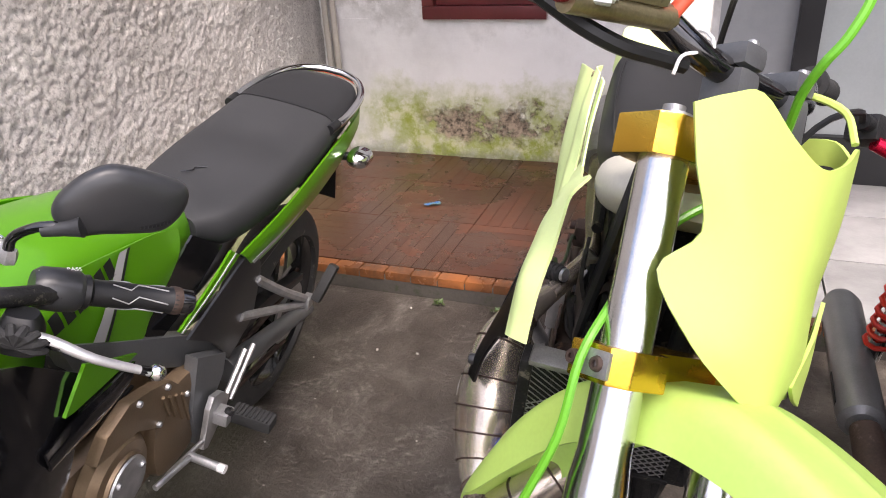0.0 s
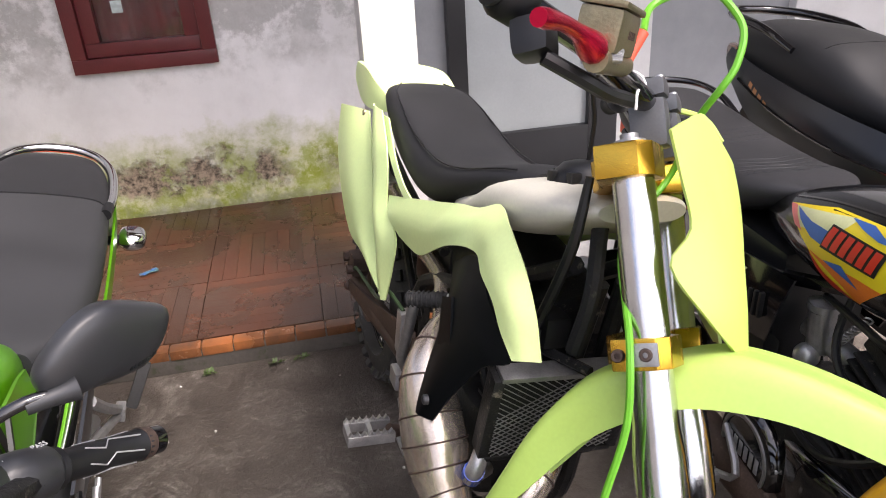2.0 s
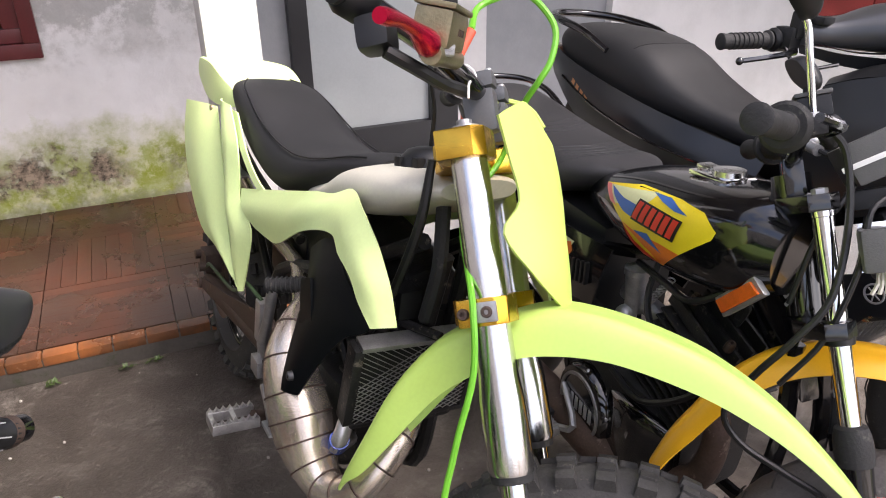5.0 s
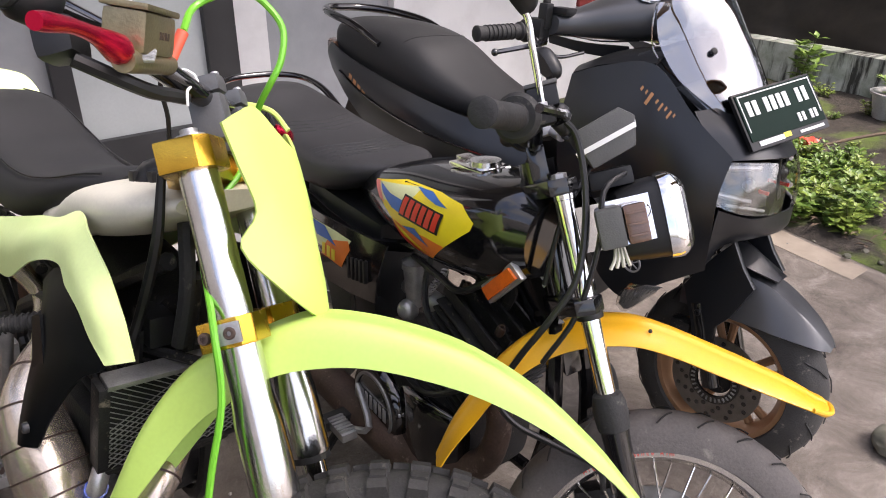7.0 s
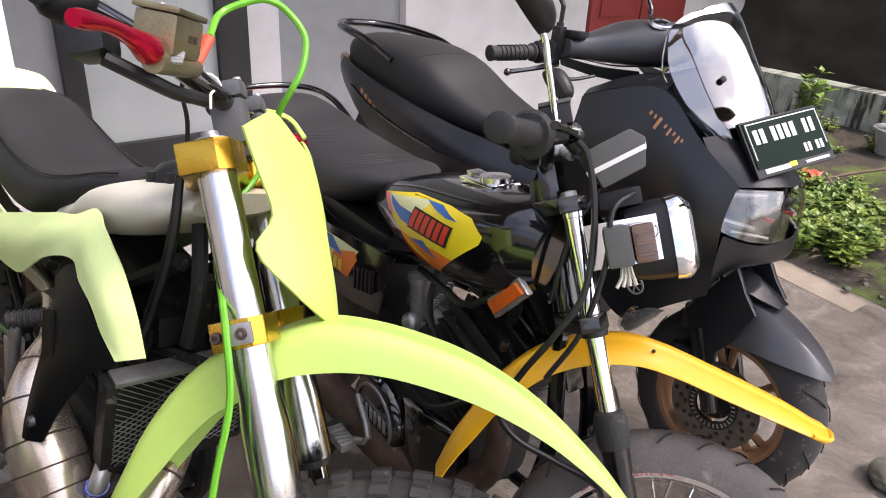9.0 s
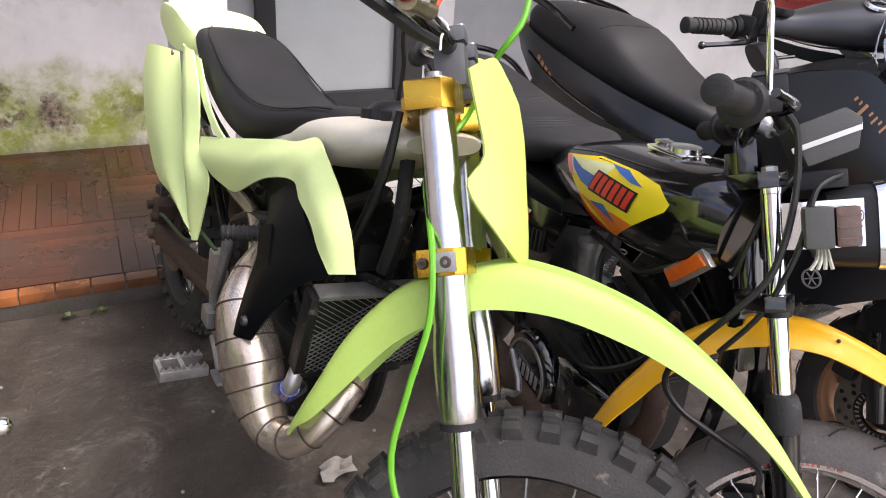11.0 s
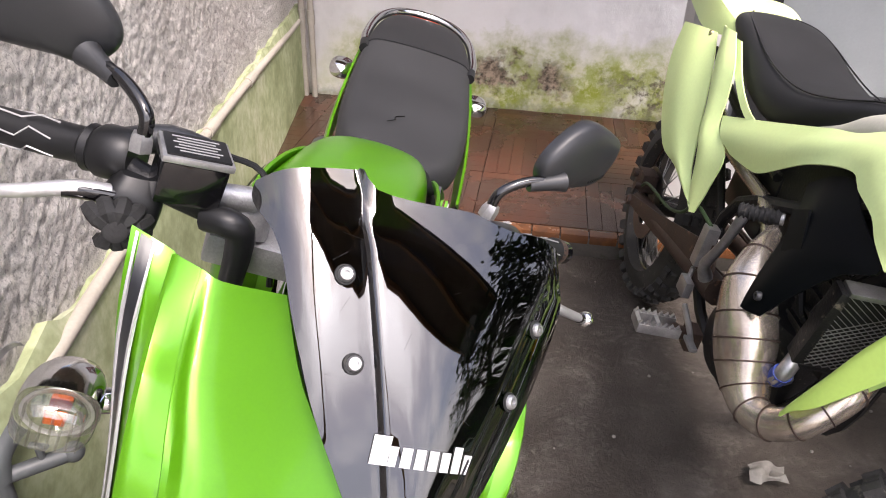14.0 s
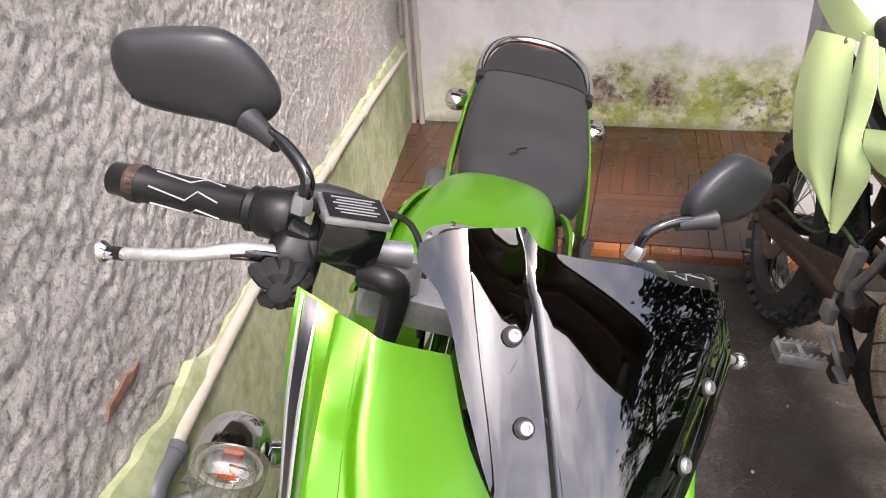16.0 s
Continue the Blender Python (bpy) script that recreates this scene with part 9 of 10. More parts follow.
        for a, b, rr, mt in (((-0.110, 0.172, 0.788), (-0.005, 0.088, 0.800), 0.006, led_white), ((-0.075, 0.176, 0.742), (0.0, 0.118, 0.728), 0.007, led_white), ((-0.04, 0.150, 0.716), (0.022, 0.085, 0.708), 0.004, led_white)):
            part("lamp_strip", rod([a[0], a[1] * s, a[2]], [b[0], b[1] * s, b[2]], rr, 8), mt, hl)
        part("lamp_eye", ball((-0.024, 0.095 * s, 0.758), 0.020, 14), gloss_black, hl)
        part("lamp_accent", box((0.05, 0.006, 0.008), (-0.01, 0.06 * s, 0.742), 0.002), ink_red, hl)
        # cockpit side and inner shield
        part("shoulder_cover", sheet([[(-0.250, 0.188 * s, 0.993), (-0.260, 0.12 * s, 1.015), (-0.265, 0.0, 1.02)], [(-0.373, 0.190 * s, 0.973), (-0.39, 0.12 * s, 0.995), (-0.40, 0, 1.0)], [(-0.462, 0.192 * s, 0.939), (-0.49, 0.12 * s, 0.950), (-0.50, 0, 0.955)]], 4, 4, 0.005), black_plastic, t)
        part("inner_shield", sheet([[(-0.462, 0.19 * s, 0.935), (-0.50, 0.10 * s, 0.945), (-0.505, 0, 0.95)], [(-0.46, 0.20 * s, 0.75), (-0.50, 0.10 * s, 0.75), (-0.51, 0, 0.75)], [(-0.42, 0.19 * s, 0.50), (-0.45, 0.10 * s, 0.48), (-0.46, 0, 0.48)]], 3, 3, 0.006), black_plastic, t)
    part("nose", sheet([[(-0.043, -0.176, 0.708), (0.012, -0.125, 0.694), (0.034, -0.06, 0.698), (0.042, 0, 0.700), (0.034, 0.06, 0.698), (0.012, 0.125, 0.694), (-0.043, 0.176, 0.708)], [(-0.045, -0.178, 0.66), (0.002, -0.12, 0.652), (0.030, -0.06, 0.650), (0.040, 0, 0.650), (0.030, 0.06, 0.650), (0.002, 0.12, 0.652), (-0.045, 0.178, 0.66)], [(-0.050, -0.165, 0.57), (-0.05, -0.11, 0.60), (-0.035, -0.055, 0.612), (-0.03, 0, 0.615), (-0.035, 0.055, 0.612), (-0.05, 0.11, 0.60), (-0.050, 0.165, 0.57)]], 4, 5, 0.005), satin_black, t, "satin black beak under the headlights")
    part("brow", sheet([[(-0.110, -0.178, 0.803), (-0.030, -0.125, 0.818), (0.010, -0.06, 0.822), (0.022, 0, 0.822), (0.010, 0.06, 0.822), (-0.030, 0.125, 0.818), (-0.110, 0.178, 0.803)], [(-0.115, -0.170, 0.860), (-0.065, -0.115, 0.870), (-0.035, -0.06, 0.868), (-0.028, 0, 0.866), (-0.035, 0.06, 0.868), (-0.065, 0.115, 0.870), (-0.115, 0.170, 0.860)], [(-0.150, -0.165, 0.905), (-0.115, -0.12, 0.915), (-0.085, -0.06, 0.915), (-0.080, 0, 0.915), (-0.085, 0.06, 0.915), (-0.115, 0.12, 0.915), (-0.150, 0.165, 0.905)]], 4, 5, 0.005), satin_black, t, "satin black brow over the headlights")
    # windscreen
    ws = [[(-0.032, 0.055, 0.850), (-0.026, 0.036, 0.847), (-0.018, 0, 0.843)], [(-0.110, 0.132, 0.905), (-0.080, 0.092, 0.921), (-0.048, 0, 0.935)], [(-0.190, 0.160, 0.955), (-0.145, 0.100, 0.985), (-0.097, 0, 1.012)], [(-0.260, 0.170, 1.026), (-0.210, 0.103, 1.060), (-0.158, 0, 1.088)], [(-0.290, 0.164, 1.100), (-0.253, 0.100, 1.135), (-0.220, 0, 1.162)], [(-0.292, 0.134, 1.138), (-0.270, 0.085, 1.164), (-0.248, 0, 1.186)]]
    lean_ = Matrix.Translation((-0.16, 0, 1.03)) @ Matrix.Rotation(radians(4.0), 4, "Y") @ Matrix.Translation((0.16, 0, -1.03))
    ws = [[tuple(lean_ @ V(p)) for p in r] for r in ws]
    full = [[(x, -y, z) for x, y, z in r] + [(x, y, z) for x, y, z in reversed(r[:-1])] for r in ws]
    scr = part("windscreen", sheet(full, 5, 5, 0.003), screen_glass, t, "tall clear windscreen, glossy and scratched")
    part("screen_shield", sheet([[(x - 0.014, y * 0.97, z - 0.010) for x, y, z in r] for r in full[:3]], 5, 5, 0.003), gloss_black, t, "gloss black panel behind the screen foot")
    part("screen_back", sheet([[(x - 0.06, y * 0.9, z - 0.03) for x, y, z in r] for r in full[1:4]], 4, 4, 0.004), black_plastic, t)
    for s in (-1, 1):
        part("screen_grommet", lathe([(0.001, 0), (0.008, 0), (0.008, 0.004), (0.004, 0.006), (0.001, 0.006)], 14, False, along((-0.166, 0.098 * s, 1.030), (-0.08, 0.13 * s, 1.10))), rubber, scr)
        part("screen_edge", tube([(-0.110, 0.133 * s, 0.905), (-0.190, 0.161 * s, 0.955), (-0.272, 0.171 * s, 1.020), (-0.290, 0.163 * s, 1.105), (-0.286, 0.133 * s, 1.138)], 0.0022, 6, 4), screen_glass, scr)
    # number plate: bars stand for its writing
    tl, tr, bl = V((-0.110, -0.125, 0.940)), V((-0.020, 0.118, 0.998)), V((-0.022, -0.118, 0.832))
    a, b = (tr - tl).normalized(), (tl - bl).normalized()
    b = (b - a * a.dot(b)).normalized()
    c = a.cross(b)
    c = c if c.x > 0 else -c
    pm = Matrix((a, b, c)).transposed().to_4x4()
    pm.translation = (tr + bl) / 2 + c * 0.012 - a * 0.020
    pm = pm @ Matrix.Diagonal((0.84, 0.94, 1, 1))
    pl = part("plate_frame", box((0.272, 0.142, 0.012), (0, 0, -0.002), 0.005, pm), black_plastic, t, "black number plate frame")
    part("plate", box((0.258, 0.116, 0.006), (0, 0.008, 0.004), 0.003, pm), plate_green, pl, "dark green number plate with white bars")
    part("plate_border", joined(*[box(sz, at, 0.001, pm) for sz, at in (((0.246, 0.003, 0.002), (0, 0.060, 0.0075)), ((0.003, 0.09, 0.002), (-0.1225, 0.017, 0.0075)), ((0.003, 0.09, 0.002), (0.1225, 0.017, 0.0075)))]), ink_white, pl)
    for x, w in ((-0.100, 0.015), (-0.078, 0.015), (-0.040, 0.015), (-0.018, 0.015), (0.004, 0.015), (0.026, 0.015), (0.070, 0.014), (0.092, 0.014)):
        part("plate_bar", box((w, 0.036, 0.002), (x, 0.026, 0.0078), 0.001, pm), ink_white, pl)
    for x in (0.046, 0.061, 0.088, 0.103):
        part("plate_bar", box((0.010, 0.022, 0.002), (x, -0.026, 0.0078), 0.001, pm), ink_white, pl)
    part("frame_mark", box((0.085, 0.012, 0.002), (-0.065, -0.058, 0.0050), 0.001, pm), ink_white, pl)
    part("frame_mark", box((0.024, 0.020, 0.002), (-0.010, -0.052, 0.0050), 0.001, pm), ink_yellow, pl)
    part("frame_mark", box((0.085, 0.007, 0.002), (0.075, -0.060, 0.0050), 0.001, pm), ink_white, pl)
    part("plate_arm", tube([(-0.045, 0, 0.86), (-0.04, 0, 0.885), (-0.055, 0, 0.905)], 0.014, 8, 2), black_plastic, t)
    # bars
    rings = []
    for y, x, z, hx, hz in ((-0.195, -0.552, 1.042, 0.030, 0.024), (-0.15, -0.520, 1.046, 0.050, 0.030), (-0.10, -0.470, 1.058, 0.088, 0.042), (-0.04, -0.425, 1.072, 0.118, 0.056), (0.04, -0.425, 1.072, 0.118, 0.056), (0.10, -0.470, 1.058, 0.088, 0.042), (0.15, -0.520, 1.046, 0.050, 0.030), (0.195, -0.552, 1.042, 0.030, 0.024)):
        rings.append([(x + hx * math.copysign(abs(math.cos(q)) ** 0.8, math.cos(q)), y, z + hz * math.copysign(abs(math.sin(q)) ** 0.8, math.sin(q)) + 0.25 * hx * math.cos(q) * 0.35) for q in [2 * math.pi * k / 14 for k in range(14)]])
    bar = part("bar_cover", loft(rings, 3, 4), satin_grey, t, "satin graphite handlebar cover")
    bd = part("badge_ring", lathe([(0.020, 0), (0.032, 0), (0.030, 0.005), (0.022, 0.006)], 28, True, pose(-0.375, -0.045, 1.124, 14, 14, 0)), polished, bar, "silver ringed badge")
    part("badge", lathe([(0.001, 0), (0.021, 0), (0.020, 0.004), (0.001, 0.005)], 24, False, pose(-0.375, -0.045, 1.124, 14, 14, 0)), gloss_black, bd)
    part("badge_flash", box((0.030, 0.018, 0.002), (-0.355, -0.03, 1.1195), 0.0006, pose(0, 0, 0)), ink_blue, bar)
    for s in (-1, 1):
        i_, o_ = V((-0.598, 0.245 * s, 1.022)), V((-0.632, 0.400 * s, 1.013))
        part("bar_tube", rod((-0.56, 0.19 * s, 1.03), i_, 0.014, 10), black_plastic, bar)
        part("mirror_boss", box((0.026, 0.028, 0.060), (-0.556, 0.208 * s, 1.062), 0.006), black_plastic, bar)
        part("control_pod", box((0.050, 0.040, 0.052), (-0.572, 0.214 * s, 1.030), 0.010), black_plastic, bar)
        part("fluid_box", box((0.052, 0.042, 0.018), (-0.528, 0.176 * s, 1.076), 0.005), black_plastic, bar, "small black fluid box")
        part("cover_seam", tube([(-0.520, 0.178 * s, 1.024), (-0.440, 0.130 * s, 1.016), (-0.370, 0.070 * s, 1.024)], 0.0022, 6, 4), gloss_black, bar)
        part("under_skirt", sheet([[(-0.560, 0.185 * s, 1.020), (-0.480, 0.125 * s, 1.006), (-0.40, 0.06 * s, 1.006)], [(-0.555, 0.180 * s, 0.998), (-0.480, 0.12 * s, 0.980), (-0.40, 0.05 * s, 0.975)]], 3, 3, 0.006), black_plastic, bar)
        part("brake_line", tube([(-0.560, 0.230 * s, 1.012), (-0.530, 0.235 * s, 0.985), (-0.500, 0.205 * s, 0.972), (-0.470, 0.150 * s, 0.985)], 0.0045, 8, 4), gloss_black, bar)
        part("switch_box", lathe([(0.001, -0.055), (0.022, -0.055), (0.028, -0.045), (0.028, -0.012), (0.022, -0.005), (0.001, -0.005)], 16, False, along(i_, o_)), black_plastic, bar)
        gp = part("grip", grip_bm(i_, o_, 0.0172), rubber, bar, "ribbed black grip")
        for k in range(7):
            m = along(i_, o_)
            part("grip_rib", tube([m @ V((0.0185 * math.cos(q), 0.0185 * math.sin(q), 0.028 + 0.013 * k)) for q in [2 * math.pi * j / 14 for j in range(14)]], 0.0016, 5, 1, True), rubber, gp)
        part("lever", tube([(-0.545, 0.215 * s, 1.003), (-0.538, 0.26 * s, 0.998), (-0.545, 0.32 * s, 0.990), (-0.560, 0.372 * s, 0.982)], [0.010, 0.0075, 0.006, 0.006], 8, 4), gloss_black, bar, "black brake lever")
        part("lever_ball", ball((-0.562, 0.377 * s, 0.981), 0.009, 10), gloss_black, bar)
        mr = part("mirror_stalk", tube([(-0.560, 0.205 * s, 1.06), (-0.557, 0.206 * s, 1.12), (-0.560, 0.212 * s, 1.150), (-0.600, 0.235 * s, 1.190), (-0.635, 0.262 * s, 1.23)], 0.006, 10, 4), gloss_black, t, "black mirror stalk")
        part("stalk_boot", lathe([(0.001, 0), (0.012, 0), (0.009, 0.04), (0.001, 0.041)], 14, False, along((-0.560, 0.205 * s, 1.06), (-0.557, 0.206 * s, 1.12))), rubber, mr)
        part("mirror_head", mirror_head((-0.3, 0.9 * s, 0.15), (-0.2, -0.1 * s, 1), (1, 0.3 * s, 0.2), (-0.645, 0.290 * s, 1.265), 0.075, 0.048, 0.03), black_plastic, mr, "black mirror shell")
    # floor tunnel, engine and rear wheel
    part("floor_tunnel", loft([ring_x(-0.44, 0, 0.42, 0.18, 0.16, 4), ring_x(-0.60, 0, 0.40, 0.19, 0.16, 4), ring_x(-0.80, 0, 0.43, 0.18, 0.18, 4), ring_x(-1.05, 0, 0.48, 0.15, 0.16, 4)], 2, 3), black_plastic, t, "matt black footboard and tunnel")
    part("engine", loft([ring_x(-0.85, 0, 0.30, 0.10, 0.10, 3), ring_x(-1.05, 0.04, 0.30, 0.14, 0.12, 3), ring_x(-1.40, 0.07, 0.28, 0.10, 0.10, 3)], 2, 3), dirty_black, t)
    fit = pose(-1.33, 0, 0.252)
    rw = part("rear_wheel", moved(road_tyre(0.25, 0.13, 0.078), fit), tyre_rubber, t, "black tubeless scooter tyre")
    part("rim", moved(rim_ring(0.168, 0.08), fit), bronze_rim, rw)
    for k in range(5):
        a = radians(72 * k)
        part("rim_spoke", rod(fit @ V((0, 0, 0)), fit @ V((0.16 * math.cos(a), 0, 0.16 * math.sin(a))), 0.014, 8), bronze_rim, rw)
    part("muffler", tube([(-0.95, -0.15, 0.24), (-1.15, -0.17, 0.28), (-1.5, -0.18, 0.38)], [0.03, 0.06, 0.055], 14, 3), black_plastic, t)
    # seat and tail
    seat = part("seat", loft([ring_x(-0.640, 0, 0.735, 0.055, 0.030, 2.6), ring_x(-0.72, 0, 0.755, 0.105, 0.045, 2.8), ring_x(-0.85, 0, 0.778, 0.138, 0.050, 2.8), ring_x(-0.97, 0, 0.800, 0.160, 0.075, 2.7), ring_x(-1.08, 0, 0.828, 0.168, 0.105, 2.7), ring_x(-1.20, 0, 0.855, 0.168, 0.106, 2.7), ring_x(-1.34, 0, 0.868, 0.158, 0.098, 2.7), ring_x(-1.46, 0, 0.880, 0.138, 0.078, 2.6), ring_x(-1.535, 0, 0.890, 0.09, 0.05, 2.4)], 3, 4), seat_vinyl, t, "black two-level vinyl saddle")
    tree = tree_of(seat)
    line = []
    for j in range(15):
        y = -0.14 + 0.02 * j
        p, n, i, d = tree.ray_cast(V((-1.10 - 1.6 * y * y, y, 1.3)), V((0, 0, -1)))
        if p is not None:
            line.append(p)
    part("seat_seam", tube(line, 0.002, 5, 2), black_plastic, seat)
    for s in (-1, 1):
        tp = part("tail_panel", sheet([[(x, y * s, z) for x, y, z in r] for r in (((-0.62, 0.10, 0.715), (-0.80, 0.155, 0.745), (-1.0, 0.180, 0.775), (-1.2, 0.182, 0.810), (-1.38, 0.168, 0.845), (-1.50, 0.135, 0.870)), ((-0.63, 0.135, 0.63), (-0.80, 0.185, 0.66), (-1.0, 0.202, 0.69), (-1.2, 0.198, 0.735), (-1.38, 0.178, 0.79), (-1.52, 0.135, 0.835)), ((-0.66, 0.15, 0.52), (-0.82, 0.180, 0.53), (-1.0, 0.188, 0.56), (-1.2, 0.180, 0.62), (-1.36, 0.165, 0.70), (-1.50, 0.13, 0.78)))], 4, 4, 0.006), satin_black, t, "satin black tail panel")
        tree = tree_of(tp)
        for k in range(4):
            part("logo_mark", decal([(-1.335 + 0.026 * k, 0.795 - 0.013 * k), (-1.318 + 0.026 * k, 0.787 - 0.013 * k), (-1.322 + 0.026 * k, 0.772 - 0.013 * k), (-1.339 + 0.026 * k, 0.780 - 0.013 * k)], tree, s, 0.0015, 2), ink_gold, tp, "copper logo block")
        part("tail_lamp", loft([ring_x(-1.48, 0.125 * s, 0.845, 0.020, 0.030, 3), ring_x(-1.54, 0.105 * s, 0.850, 0.020, 0.026, 3), ring_x(-1.58, 0.07 * s, 0.855, 0.02, 0.018, 3)], 2, 3), brown_lens, t, "smoked tail lamp")
        part("side_crease", tube([(-0.70, 0.172 * s, 0.66), (-0.95, 0.205 * s, 0.682), (-1.2, 0.203 * s, 0.728), (-1.40, 0.18 * s, 0.79)], 0.004, 6, 4), gloss_black, tp)
    part("grab_rail", tube([(-1.22, 0.165, 0.90), (-1.34, 0.172, 0.945), (-1.50, 0.150, 0.965), (-1.60, 0.08, 0.970), (-1.615, 0, 0.971), (-1.60, -0.08, 0.970), (-1.50, -0.150, 0.965), (-1.34, -0.172, 0.945), (-1.22, -0.165, 0.90)], [0.010, 0.013, 0.014, 0.014, 0.014, 0.014, 0.014, 0.013, 0.010], 10, 4), gloss_black, t, "gloss black grab rail")
    part("rear_fender", sheet([[(-1.45 - 0.05 * k, y, 0.72 - 0.11 * k) for y in (-0.08, 0, 0.08)] for k in range(4)], 3, 2, 0.005), black_plastic, t)
    part("side_stand", tube([(-0.75, 0.14, 0.26), (-0.72, 0.22, 0.14), (-0.70, 0.28, 0.035)], 0.012, 8, 3), dirty_black, t)
    return t


maxi = scooter()

# ---- garden strip beyond the yard ----
leaf_a = mat("fresh_leaf", (0.24, 0.36, 0.06), 0.45, 0, 0.3, 12, 200, 0.2, col2=(0.09, 0.18, 0.03))
weed_leaf = mat("dull_weed_leaf", (0.07, 0.12, 0.025), 0.6, 0, 0.3, 30, 200, 0.2, col2=(0.04, 0.07, 0.015))
leaf_b = mat("yellow_green_leaf", (0.42, 0.52, 0.09), 0.45, 0, 0.3, 12, 200, 0.2, col2=(0.13, 0.22, 0.03))
stem_mat = mat("plant_stem", (0.12, 0.13, 0.04), 0.7, 0, 0.3, 20, 200, 0.2)
twig_mat = mat("dry_twig", (0.16, 0.11, 0.07), 0.8, 0, 0.3, 20, 200, 0.3)
earth = node_mat("mossy_earth")
m_, N_, L_, b_ = earth
p_, x_, y_, z_ = geo_xyz(N_, L_)
f_ = noise_node(N_, L_, p_, 22, 8, 0.7)
g_ = noise_node(N_, L_, p_, 3.0, 6, 0.6)
c_ = ramp(N_, L_, f_, (0.3, (0.020, 0.016, 0.012)), (0.55, (0.050, 0.040, 0.030)), (0.8, (0.12, 0.10, 0.08)))
c_ = mixc(N_, L_, ramp(N_, L_, g_, (0.48, 0.0), (0.62, 0.8)), c_, mixc(N_, L_, f_, (0.05, 0.09, 0.01), (0.16, 0.22, 0.03)))
L_(c_, b_.inputs["Base Color"])
b_.inputs["Roughness"].default_value = 0.9
bumped(N_, L_, b_, f_, 0.8, 0.02)
earth = m_
bank_mat = plain_wall_material("dark_earth_bank", (0.030, 0.024, 0.016), (0.012, 0.010, 0.007))
kerb_mat = plain_wall_material("cracked_kerb_cement", (0.36, 0.30, 0.23), (0.22, 0.18, 0.14))


def mossy_wall():
    m, N, Lk, b = node_mat("mossy_garden_wall")
    pos, x, y, z = geo_xyz(N, Lk)
    a = noise_node(N, Lk, pos, 3.5, 8, 0.65)
    f = noise_node(N, Lk, pos, 30, 6, 0.6)
    s = N.new("ShaderNodeMapping")
    s.inputs["Scale"].default_value = (1, 9, 1.2)
    Lk(pos, s.inputs["Vector"])
    st = noise_node(N, Lk, s.outputs[0], 1.5, 6, 0.6)
    c = ramp(N, Lk, a, (0.35, (0.20, 0.23, 0.17)), (0.6, (0.50, 0.52, 0.46)))
    c = mixc(N, Lk, ramp(N, Lk, st, (0.48, 0.0), (0.60, 0.95)), c, (0.022, 0.020, 0.016))
    Lk(c, b.inputs["Base Color"])
    b.inputs["Roughness"].default_value = 0.85
    bumped(N, Lk, b, f, 0.4, 0.01)
    return m


# soil bed, a little proud of the yard, with lumps
rows = []
for i in range(61):
    y = -2.6 + 6.3 * i / 60
    xe = 2.96 + 0.17 * (y - 1.4)
    row = [(xe + 0.01, y, 0.002)]
    for j in range(1, 33):
        x = xe + 0.02 + (5.75 - xe) * j / 32
        h = 0.025 + 0.05 * j / 32 + 0.022 * noise.fractal(V((x * 4, y * 4, 0)), 0.8, 2.1, 4)
        row.append((x, y, max(0.006, h)))
    rows.append(row)
bed = tagged(mesh_ob("ground_bed", grid_bm(rows), earth, 60), "dark mossy garden soil", "soil", kind="structure")

# cracked cement edge between yard and soil
kerb = tagged(new("kerb"), "cracked pale cement strip along the garden", "kerb", kind="structure")
random.seed(5)
y = -1.6
while y < 2.6:
    ln = random.uniform(0.22, 0.5)
    x0, x1 = 2.955 + 0.17 * (y - 1.4), 2.955 + 0.17 * (y + ln - 1.4)
    w = 0.16
    pts = [(x0 - w + random.uniform(-0.015, 0.015), y + 0.004), (x0 + random.uniform(-0.02, 0.02), y + 0.003), ((x0 + x1) / 2 + random.uniform(-0.02, 0.02), y + ln * 0.5), (x1 + random.uniform(-0.02, 0.02), y + ln - 0.004), (x1 - w, y + ln - 0.003), ((x0 + x1) / 2 - w + random.uniform(-0.012, 0.012), y + ln * 0.55)]
    part("kerb_piece", prism(pts, 0.016, pose(0, 0, 0.006 + random.uniform(-0.002, 0.002), random.uniform(-0.6, 0.6), random.uniform(-0.6, 0.6), 0), 0.004), kerb_mat, kerb)
    y += ln

# low mossy wall and the earth bank behind
tagged(relief_sheet("wall_garden", (5.42, 4.2, 0.0), (0.0, -7.0, 0), (0, 0, 0.34), 200, 16, 0.022, 5, mossy_wall(), (-1, 0, 0), 0.18), "low white garden wall streaked with black moss", "wall")
tagged(relief_sheet("bank", (5.66, 4.4, 0.0), (0.0, -7.6, 0), (0.4, 0, 1.35), 120, 40, 0.06, 2.5, bank_mat, (-1, 0, 0.24), 0.6), "dark bare earth bank", "bank")


def leaf_bm(bm, at, way, up, ln, w):
    way, up = V(way).normalized(), V(up)
    side = way.cross(up).normalized()
    up = side.cross(way)
    p = [V(at), V(at) + way * ln * 0.4 + side * w + up * ln * 0.05, V(at) + way * ln * 0.42 - up * ln * 0.03, V(at) + way * ln * 0.4 - side * w + up * ln * 0.05, V(at) + way * ln - up * ln * 0.12]
    q = [bm.verts.new(v) for v in p]
    for f in ((0, 1, 2), (0, 2, 3), (1, 4, 2), (2, 4, 3)):
        bm.faces.new([q[i] for i in f])


